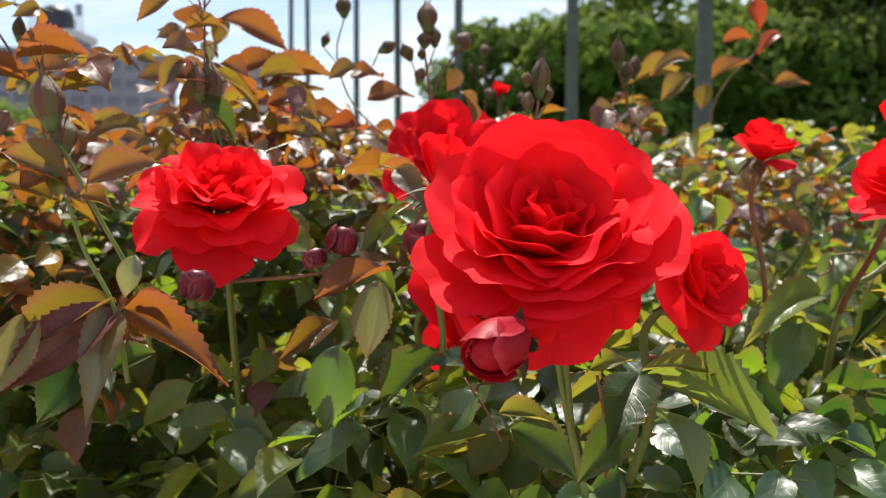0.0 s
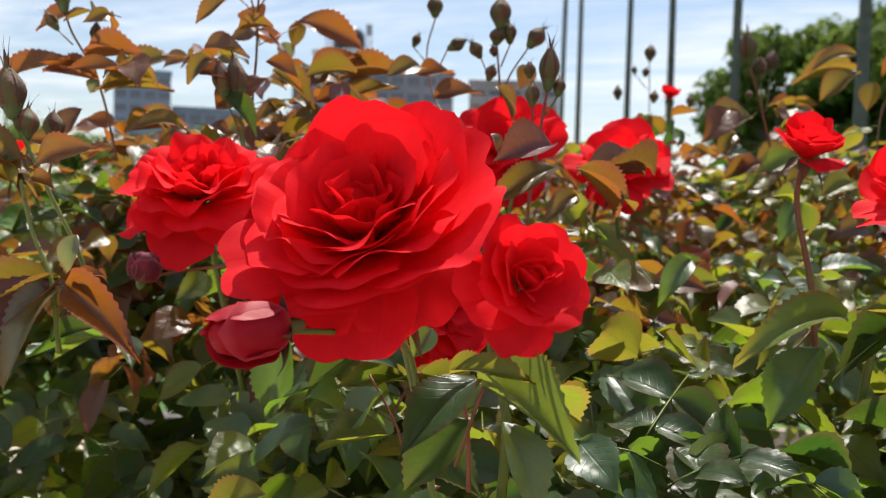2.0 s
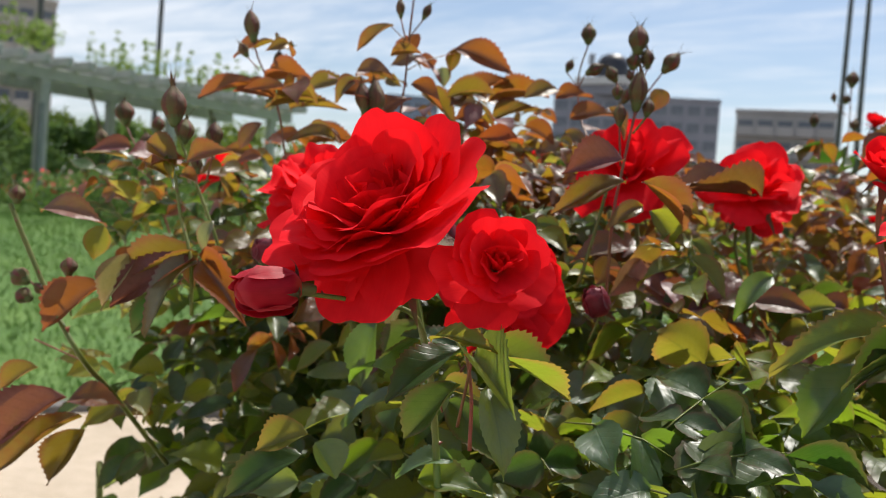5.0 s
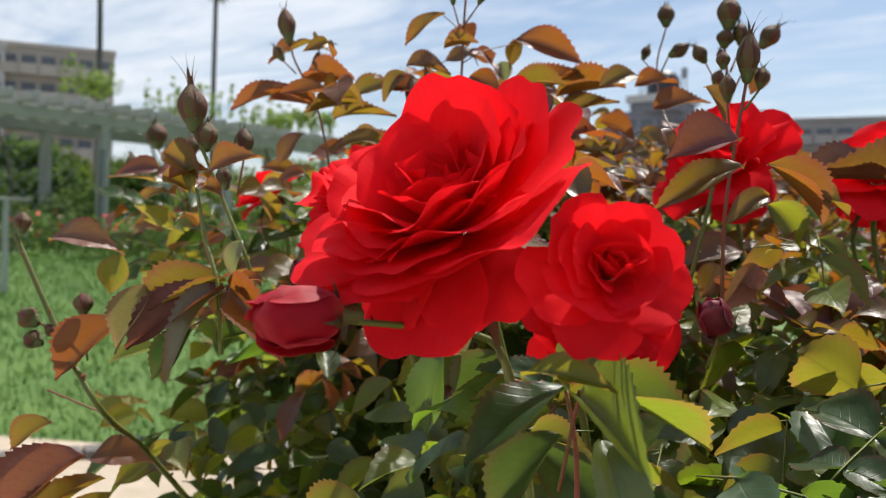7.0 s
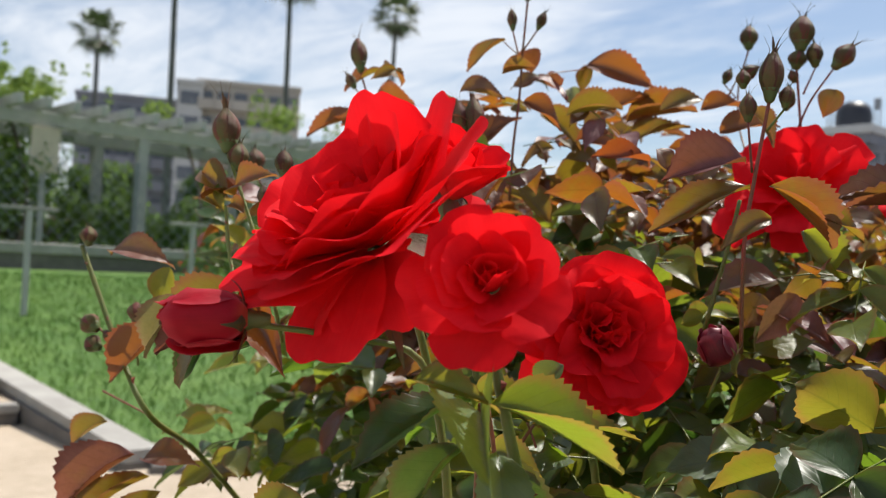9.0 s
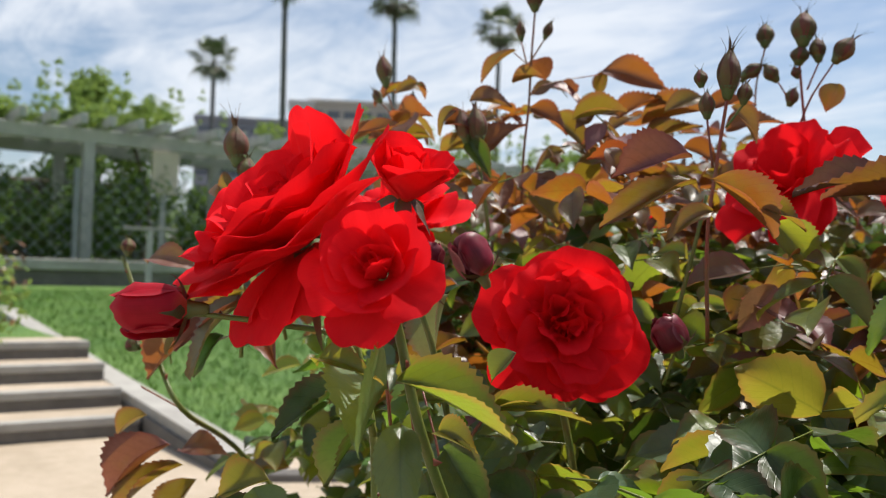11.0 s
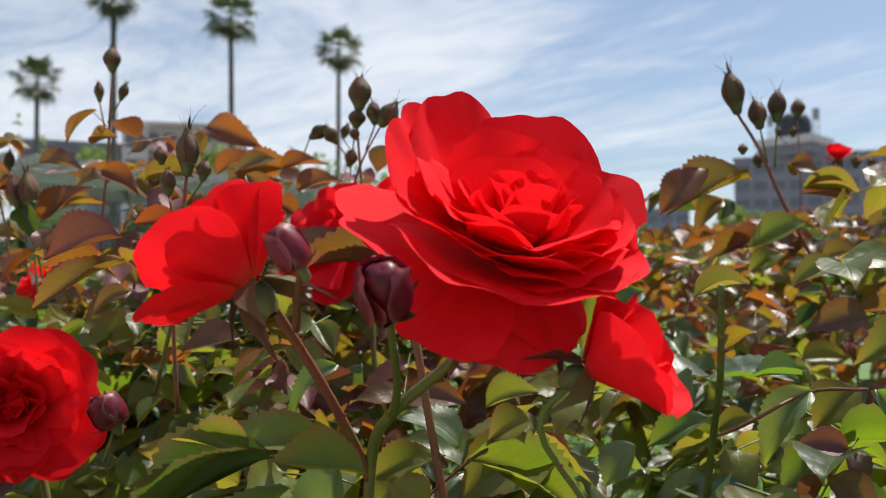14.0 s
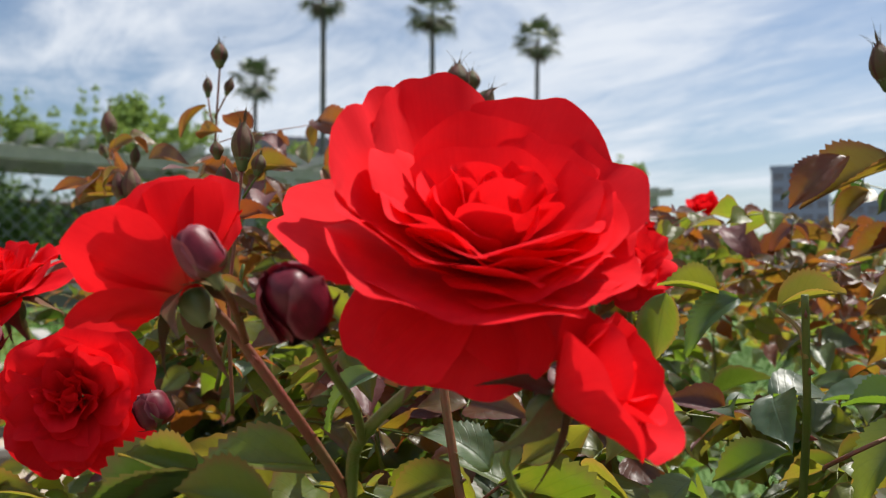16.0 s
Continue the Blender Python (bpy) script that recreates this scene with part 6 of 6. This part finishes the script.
for k in range(50):
    part("rafter", rafter, PERGOLA, pergola, "", Matrix.Translation((-16.2, 16.1 - 0.44 * k, TZ + 2.484)))
sign_panel = thing("panel", (-15.0, 5.2, TZ), "plain beige panel fixed to the pergola post", "panel")
part("board", box_mesh("board", (-15.04, 4.98, TZ + 1.5), (-14.98, 5.42, TZ + 2.22), 0.01), STONE_PANEL, sign_panel)
part("stay", box_mesh("stay", (-15.075, 5.15, TZ), (-15.042, 5.25, TZ + 2.22), 0.004), PERGOLA, sign_panel)

rail = thing("low_wall", (-13.9, 4.0, TZ), "low white concrete kerb wall along the terrace", "wall")
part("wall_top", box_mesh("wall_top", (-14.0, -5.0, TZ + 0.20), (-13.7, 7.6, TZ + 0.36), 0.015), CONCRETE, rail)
part("wall_base", box_mesh("wall_base", (-13.95, -5.0, TZ - 0.1), (-13.75, 7.6, TZ + 0.197), 0.01), CONCRETE_GREY_SHADE, rail)

fence = thing("lattice_fence", (-14.9, 2.0, TZ), "grey diamond lattice fence with climbing plants", "fence")
v, f = [], []
for k in range(60):
    y = -5 + 0.24 * k
    for s in (-1, 1):
        a, b = (Vector((-14.8, y, TZ + 0.35)), Vector((-14.8, y + s * 1.4, TZ + 1.75)))
        if b.y > 9.4 or b.y < -5:
            continue
        tv, tf = tube_arrays((a, b), (0.006, 0.006), 4)
        o = len(v)
        v += tv
        f += [tuple(q + o for q in face) for face in tf]
part("lattice", mesh_of("lattice", v, f, smooth=False), WIRE, fence)
for k in range(6):
    part("fence_post", box_mesh("fence_post", (-14.84, -5 + 2.9 * k, TZ - 0.1), (-14.76, -4.92 + 2.9 * k, TZ + 1.8), 0.006), WIRE, fence)

for x, y, h in ((-8.4, 2.9, 0.95), (-8.6, 4.6, 0.9)):
    z = lawn_z(x, y)
    post = thing("sign_post", (x, y, z), "thin white post with a flat crossbar on the lawn", "post", "thin posts on the lawn")
    part("shaft", box_mesh("shaft", (x - 0.02, y - 0.025, z - 0.05), (x + 0.02, y + 0.025, z + h), 0.004), PERGOLA, post)
    part("crossbar", box_mesh("crossbar", (x - 0.025, y - 0.25, z + h + 0.001), (x + 0.025, y + 0.25, z + h + 0.035), 0.004), CONCRETE, post)


# ---- leafy masses ----
def leaf_cloud(centres, count, size, seed, squash=0.75):
    """Many small bent leaf quads spread over a set of uneven clumps: (x, y, z, radius)."""
    rnd = np.random.RandomState(seed)
    weights = np.array([c[3] ** 2 for c in centres])
    pick = rnd.choice(len(centres), count, p=weights / weights.sum())
    c = np.array([q[:3] for q in centres])[pick]
    rad = np.array([q[3] for q in centres])[pick]
    d = rnd.normal(size=(count, 3))
    d /= np.linalg.norm(d, axis=1)[:, None]
    r = rad * (0.55 + 0.5 * rnd.rand(count) ** 0.5) * (1 + 0.18 * np.sin(5 * d[:, 0] + 4 * d[:, 1] + pick))
    at = c + d * r[:, None] * np.array([1, 1, squash])
    a = rnd.normal(size=(count, 3))
    a /= np.linalg.norm(a, axis=1)[:, None]
    nrm = d + 0.5 * rnd.normal(size=(count, 3)) + np.array([0, 0, 0.35])
    b = np.cross(nrm, a)
    b /= np.linalg.norm(b, axis=1)[:, None] + 1e-9
    a = np.cross(b, nrm)
    a /= np.linalg.norm(a, axis=1)[:, None] + 1e-9
    s = size * (0.6 + 0.8 * rnd.rand(count))[:, None]
    v = np.stack([at - a * s, at - b * s * 0.5, at + a * s, at + b * s * 0.5], axis=1).reshape(-1, 3)
    f = np.arange(4 * count).reshape(-1, 4)
    return v, f


def clumps(rnd, at, w, h, n, lo=0.45, hi=0.75):
    found = []
    for k in range(n):
        a, q = rnd.uniform(0, 6.28), math.sqrt(rnd.random())
        z = rnd.uniform(-0.5, 0.5)
        spread = math.sqrt(max(0.05, 1 - (2 * z) ** 2 * 0.8))
        found.append((at[0] + math.cos(a) * q * w * spread, at[1] + math.sin(a) * q * w * spread, at[2] + z * h, rnd.uniform(lo, hi) * min(w, h) * 0.5))
    return found


def broad_tree(at, height, width, seed, words, count=9000, size=0.16, mat=None, group=""):
    rnd = random.Random(seed)
    tree = thing("tree", at, words, "tree", group)
    base = Vector(at)
    v, f = tube_arrays(smooth_line((base, base + Vector((0.1, 0, height * 0.3)), base + Vector((0.0, 0.1, height * 0.7))), 4), [width * 0.06 * (1 - 0.07 * k) for k in range(9)], 9)
    part("trunk", mesh_of("trunk", v, f), BARK, tree)
    middle = base + Vector((0, 0, height * 0.62))
    cl = clumps(rnd, middle, width * 0.46, height * 0.68, 34)
    for j in range(6):
        c = cl[j * 5]
        line = smooth_line((base + Vector((0, 0, height * 0.3)), base.lerp(Vector(c[:3]), 0.6) + Vector((0, 0, height * 0.1)), Vector(c[:3])), 3)
        v, f = tube_arrays(line, [width * 0.025 * (1 - 0.1 * k) for k in range(len(line))], 6)
        part("limb", mesh_of("limb", v, f), BARK, tree)
    v, f = leaf_cloud(cl, count, size, seed)
    part("crown", mesh_of("crown", v, f, smooth=False), mat or TREE_LEAF, tree, "uneven leafy crown")
    return tree


for k, (az, d, h, wd) in enumerate(((-3.5, 40, 8.3, 9.0), (-12.0, 38, 9.4, 9.5), (-22.0, 40, 10.0, 11.0), (-32.0, 38, 9.0, 10.0), (-7.0, 46, 8.8, 10.0), (-17.0, 47, 9.5, 10.0))):
    broad_tree(polar(az, d)[:], h, wd, 60 + k, "tall dark-green broadleaf tree with dense rounded crown", 15000, 0.24, None, "broadleaf trees beyond the bed")

# low belt of trees and hedges before the houses
rnd = random.Random(77)
for k in range(16):
    az = 14 + 3.1 * k
    d = 62 + rnd.uniform(-6, 10)
    broad_tree(polar(az, d)[:], rnd.uniform(4.2, 5.8), rnd.uniform(5.0, 7.5), 200 + k, "low far green tree in a belt", 2500, 0.20, None, "far belt of low trees")
for k, (x, y, h, wd) in enumerate(((-19.5, 5.2, 4.6, 2.6), (-19.5, 1.0, 4.2, 3.0), (-19.0, 10.5, 2.5, 2.4), (-19.4, 14.0, 2.5, 2.4), (-20, 8, 2.6, 2.4))):
    broad_tree((x, y, TZ), h - 0.4, wd, 240 + k, "shrubby small tree behind the pergola", 5000, 0.09, SHRUB_LEAF if k else LIGHT_LEAF, "shrubs behind the pergola")

climb = thing("climbing_rose", (-16.2, 8.0, TZ), "climbing rose trained over the pergola roof", "climbing plant")
cl = []
rnd = random.Random(12)
for k in range(60):
    y = rnd.uniform(-5, 16)
    if 5.8 < y < 11.4 and rnd.random() < 0.85:
        continue
    cl.append((-15.9 + rnd.uniform(-0.8, 0.6), y, TZ + 2.75 + rnd.uniform(0, 0.28) + 0.25 * math.sin(y * 1.3), rnd.uniform(0.22, 0.42)))
v, f = leaf_cloud(cl, 9000, 0.055, 13, 0.6)
part("foliage", mesh_of("foliage", v, f, smooth=False), LIGHT_LEAF, climb, "light green climbing leaves", kind="stuff")
v, f = [], []
for k in range(240):
    x, y = -15.9 + rnd.uniform(-0.8, 0.6), rnd.uniform(-5, 16)
    if 5.8 < y < 11.4 and rnd.random() < 0.85:
        continue
    h = rnd.uniform(0.2, 0.75)
    tv, tf = leaf_cloud([(x, y, TZ + 2.8 + h * q, 0.06) for q in (0.2, 0.5, 0.8, 1.0)], 26, 0.05, 20 + k)
    o = len(v)
    v += list(tv)
    f += [tuple(q + o for q in face) for face in tf]
part("shoot", mesh_of("shoot", v, f, smooth=False), LIGHT_LEAF, climb, "upright leafy shoots", kind="stuff")
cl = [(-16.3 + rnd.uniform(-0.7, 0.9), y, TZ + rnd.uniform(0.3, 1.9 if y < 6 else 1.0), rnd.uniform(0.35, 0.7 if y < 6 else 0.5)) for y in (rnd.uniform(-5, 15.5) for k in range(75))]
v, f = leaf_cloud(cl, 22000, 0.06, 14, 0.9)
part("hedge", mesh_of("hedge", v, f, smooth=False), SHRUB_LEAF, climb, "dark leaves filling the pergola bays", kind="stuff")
screen = thing("hedge", (-18.6, 5.0, TZ), "tall dark clipped hedge behind the pergola", "hedge")
cl = [(-18.6 + rnd.uniform(-0.5, 0.5), y, TZ + rnd.uniform(0.2, 2.0 if y < 6 else 0.9), rnd.uniform(0.5, 0.8 if y < 6 else 0.6)) for y in (rnd.uniform(-8, 11.5) for k in range(110))]
v, f = leaf_cloud(cl, 30000, 0.085, 19, 0.95)
part("foliage", mesh_of("foliage", v, f, smooth=False), SHRUB_LEAF, screen, "dense dark leaves", kind="stuff")
part("core", box_mesh("core", (-18.75, -8, TZ - 0.1), (-18.45, 6.0, TZ + 1.9), 0.05), BARK, screen, "dark twiggy inside")
part("core", box_mesh("core", (-18.75, 6.003, TZ - 0.1), (-18.45, 11.5, TZ + 0.9), 0.05), BARK, screen, "dark twiggy inside")
for k in range(5):
    y = 14.2 - 3.1 * k
    line = smooth_line(((-15.25, y, TZ), (-15.45, y + 0.2, TZ + 1.2), (-15.8, y - 0.1, TZ + 2.7)), 4)
    v, f = tube_arrays(line, [0.03] * len(line), 6)
    part("cane", mesh_of("cane", v, f), BARK, climb)

# rose bed across the lawn
bed = thing("rose_bed", (-11.0, 9.5, 0.5), "far bed of rose bushes with small red and pink blooms", "rose bed")
cl = [(-11.5 + rnd.uniform(-1.5, 1.2), rnd.uniform(6.6, 15), 0.55 + rnd.uniform(0.1, 0.45), rnd.uniform(0.22, 0.4)) for k in range(80)]
v, f = leaf_cloud(cl, 14000, 0.04, 15, 0.8)
part("foliage", mesh_of("foliage", v, f, smooth=False), SHRUB_LEAF, bed, "dark and olive leaves", kind="stuff")
for nm, mat, amount in (("red_bloom", ROSE_DOT, 500), ("pink_bloom", PINK_DOT, 200)):
    v, f = leaf_cloud([(c[0], c[1], c[2] + 0.12, c[3]) for c in cl], amount, 0.04, 16 + amount, 0.7)
    part(nm, mesh_of(nm, v, f, smooth=False), mat, bed, "small far blooms", kind="stuff")
near = thing("rose_bush", (-4.35, 0.75, 0.0), "rose bush with bronze leaves beside the steps", "rose bush", "rose bushes by the steps")
cl = [(-4.35 + rnd.uniform(-0.25, 0.25), 0.72 + rnd.uniform(-0.3, 0.27), 0.48 + rnd.uniform(-0.05, 0.42), 0.13) for k in range(22)]
v, f = leaf_cloud(cl, 1100, 0.026, 18, 0.9)
part("foliage", mesh_of("foliage", v, f, smooth=False), LIGHT_LEAF, near, "olive leaves", kind="stuff")
v, f = leaf_cloud([(c[0], c[1], c[2] + 0.06, c[3]) for c in cl], 500, 0.024, 21, 0.9)
part("young_foliage", mesh_of("young_foliage", v, f, smooth=False), FAR_BRONZE, near, "bronze young leaves", kind="stuff")
for k in range(5):
    a = 1.2566 * k
    line = smooth_line(((-4.35, 0.72, 0.0), (-4.35 + 0.1 * math.cos(a), 0.72 + 0.1 * math.sin(a), 0.3), (-4.35 + 0.2 * math.cos(a), 0.72 + 0.2 * math.sin(a), 0.7)), 4)
    v, f = tube_arrays(line, [0.006] * len(line), 6)
    part("cane", mesh_of("cane", v, f), STEM["green"], near)


# ---- palms ----
def palm(at, height, crown, trunk_r, seed, words):
    rnd = random.Random(seed)
    base = Vector(at)
    tree = thing("palm_tree", at, words, "palm tree", "tall fan palms")
    lean = Vector((rnd.uniform(-0.15, 0.15), rnd.uniform(-0.15, 0.15), 0))
    line = [base + lean * (k / 14) ** 2 + Vector((0, 0, height * k / 14)) for k in range(15)]
    v, f = tube_arrays(line, [trunk_r * (1.25 - 0.35 * min(1, k / 3) - 0.02 * k) for k in range(15)], 12)
    part("trunk", mesh_of("trunk", v, f), TRUNK, tree)
    top = line[-1]
    fan_v, fan_f, dead_v, dead_f = [], [], [], []
    for k in range(46):
        dead = k >= 36
        el = radians(rnd.uniform(-75, -35)) if dead else radians(-48 + 128 * (k / 36) + rnd.uniform(-12, 12))
        az = k * 2.39996 + rnd.uniform(-0.2, 0.2)
        d = Vector((math.cos(az) * math.cos(el), math.sin(az) * math.cos(el), math.sin(el)))
        reach = crown * (0.34 if dead else 0.5) * rnd.uniform(0.8, 1.15)
        hub = top + d * reach * 0.58
        side = d.cross(Vector((0, 0, 1))).normalized()
        upv = side.cross(d)
        V, Fc = (dead_v, dead_f) if dead else (fan_v, fan_f)
        o = len(V)
        V += [top - side * 0.02, top + side * 0.02, hub + side * 0.015, hub - side * 0.015]
        Fc.append((o, o + 1, o + 2, o + 3))
        for j in range(15):
            a = radians(-105 + 210 * j / 14)
            w_ = (d * math.cos(a) + side * math.sin(a)).normalized()
            ln = reach * 0.52 * (1 - 0.22 * abs(a) / 1.8) * rnd.uniform(0.85, 1.1)
            mid = hub + w_ * ln * 0.6 + upv * 0.03
            end = hub + w_ * ln - Vector((0, 0, ln * rnd.uniform(0.15, 0.5)))
            q = w_.cross(upv).normalized() * ln * 0.055
            o = len(V)
            V += [hub - q * 0.3, hub + q * 0.3, mid + q, mid - q, end]
            Fc += [(o, o + 1, o + 2, o + 3), (o + 3, o + 2, o + 4)]
    part("crown", mesh_of("crown", fan_v, fan_f, smooth=False), FROND, tree, "round crown of green fan leaves")
    part("dead_skirt", mesh_of("dead_skirt", dead_v, dead_f, smooth=False), BARK, tree, "brown hanging dead fronds")
    return tree


PALM_WORDS = "tall slender fan palm with a small round crown"
for k, (az, d, h, cr) in enumerate(((68.9, 69, 15.7, 3.9), (64.6, 54, 17.7, 3.6), (57.8, 58, 18.1, 4.0), (51.4, 69, 19.2, 4.2))):
    palm(polar(az, d, 0.3)[:], h, cr, 0.24, 30 + k, PALM_WORDS)
for k, (az, d, h) in enumerate(((-14.3, 17.5, 15.0), (-6.5, 22.0, 15.5), (0.5, 34.0, 16.5), (4.2, 42.0, 17.5), (6.75, 50.0, 18.0), (9.7, 58.0, 18.0), (10.75, 60.0, 20.0))):
    palm(polar(az, d)[:], h, 3.8, 0.2 if k > 1 else 0.17, 40 + k, "tall bare palm trunk rising beyond the rose bed")


# ---- far buildings ----
def facade(name, az0, az1, d, top, depth, mat, floors, bays, words, balconies=True, bottom=0.0):
    """A block seen square on, with storeys of recessed windows, slabs and balconies."""
    a, b = polar(az0, d), polar(az1, d)
    mid = (a + b) / 2
    wide = (b - a).length
    face = Vector((-mid.x, -mid.y, 0)).normalized()
    right = Vector((b.x - a.x, b.y - a.y, 0)).normalized()
    m = Matrix(((right.x, -face.x, 0, mid.x), (right.y, -face.y, 0, mid.y), (0, 0, 1, 0), (0, 0, 0, 1)))
    house = thing("building", mid[:], words, "building")
    part("wall", box_mesh("wall", (-wide / 2, 0, bottom), (wide / 2, depth, top), 0.05), mat, house, "", m)
    part("parapet", box_mesh("parapet", (-wide / 2 - 0.15, -0.15, top + 0.004), (wide / 2 + 0.15, depth + 0.15, top + 0.6), 0.05), mat, house, "", m)
    fh = (top - bottom) / floors
    bw = wide / bays
    pane = box_mesh("window", (-bw * 0.36, -0.06, -fh * 0.28), (bw * 0.36, 0.05, fh * 0.24))
    slab_me = box_mesh("balcony", (-bw * 0.46, -1.1, -fh * 0.5), (bw * 0.46, -0.002, -fh * 0.5 + 0.18))
    front_me = box_mesh("railing", (-bw * 0.46, -1.1, -fh * 0.5 + 0.182), (bw * 0.46, -1.0, -fh * 0.5 + 1.15))
    for i in range(floors):
        for j in range(bays):
            at = Matrix.Translation((-wide / 2 + bw * (j + 0.5), 0, bottom + fh * (i + 0.5)))
            part("window", pane, WINDOW, house, "", m @ at)
            if balconies:
                bal = part("balcony", slab_me, mat, house, "", m @ at)
                sub("railing", front_me, mat, bal)
    return house, m, wide


house, hm, wide = facade("building", 17.5, 27.4, 170, 24.4, 14, WALL_GREY, 8, 10, "long grey hotel block with a dark rooftop tank", False)
deck_at = polar(24.0, 172)
part("tower", box_mesh("tower", (deck_at.x - 4.6, deck_at.y - 4, 24.9), (deck_at.x + 4.6, deck_at.y + 4, 26.6), 0.1), WALL_GREY, house, "rooftop machine room")
part("deck", box_mesh("deck", (deck_at.x - 5.2, deck_at.y - 4.6, 26.61), (deck_at.x + 5.2, deck_at.y + 4.6, 28.0), 0.1), WALL_PALE, house, "pale rooftop deck")
v, f = lathe([(3.0, 0), (3.0, 2.2), (2.85, 3.2), (2.3, 4.1), (1.4, 4.6), (0.05, 4.8)], 24)
part("tank", mesh_of("tank", v, f), TANK, house, "dark domed rooftop tank", Matrix.Translation((deck_at.x, deck_at.y, 28.01)))
for dx in (-4.6, -3.9, 3.6, 4.4):
    v, f = tube_arrays(((deck_at.x + dx, deck_at.y, 28.0), (deck_at.x + dx, deck_at.y, 36.0 - abs(dx))), (0.14, 0.1), 6)
    part("mast", mesh_of("mast", v, f), STEEL, house, "thin steel antenna mast")
for dx in (-4.25, 4.0):
    part("mast_panel", box_mesh("mast_panel", (deck_at.x + dx - 0.6, deck_at.y - 0.2, 31.0), (deck_at.x + dx + 0.6, deck_at.y - 0.05, 33.0), 0.05), STEEL, house, "antenna panel")
facade("building", 11.0, 16.5, 120, 16.3, 10, WALL_BEIGE, 6, 5, "grey-beige apartment block with balconies")
facade("building", 34.5, 37.7, 150, 19.4, 9, WALL_BLUE, 9, 4, "blue-grey office tower with glass front", False)
facade("building", 30.0, 34.4, 152, 14.3, 9, WALL_BLUE, 6, 5, "lower blue-grey annexe block", False)
facade("building", 57.1, 63.2, 110, 20.6, 10, WALL_TAN, 7, 6, "beige apartment block with banded balconies")
facade("building", 63.6, 70.0, 112, 18.2, 10, WALL_GREY, 7, 6, "grey apartment block with long balconies")
facade("building", 62.9, 64.4, 109, 20.2, 8, WALL_PALE, 7, 1, "pale stair tower between apartment blocks", False)
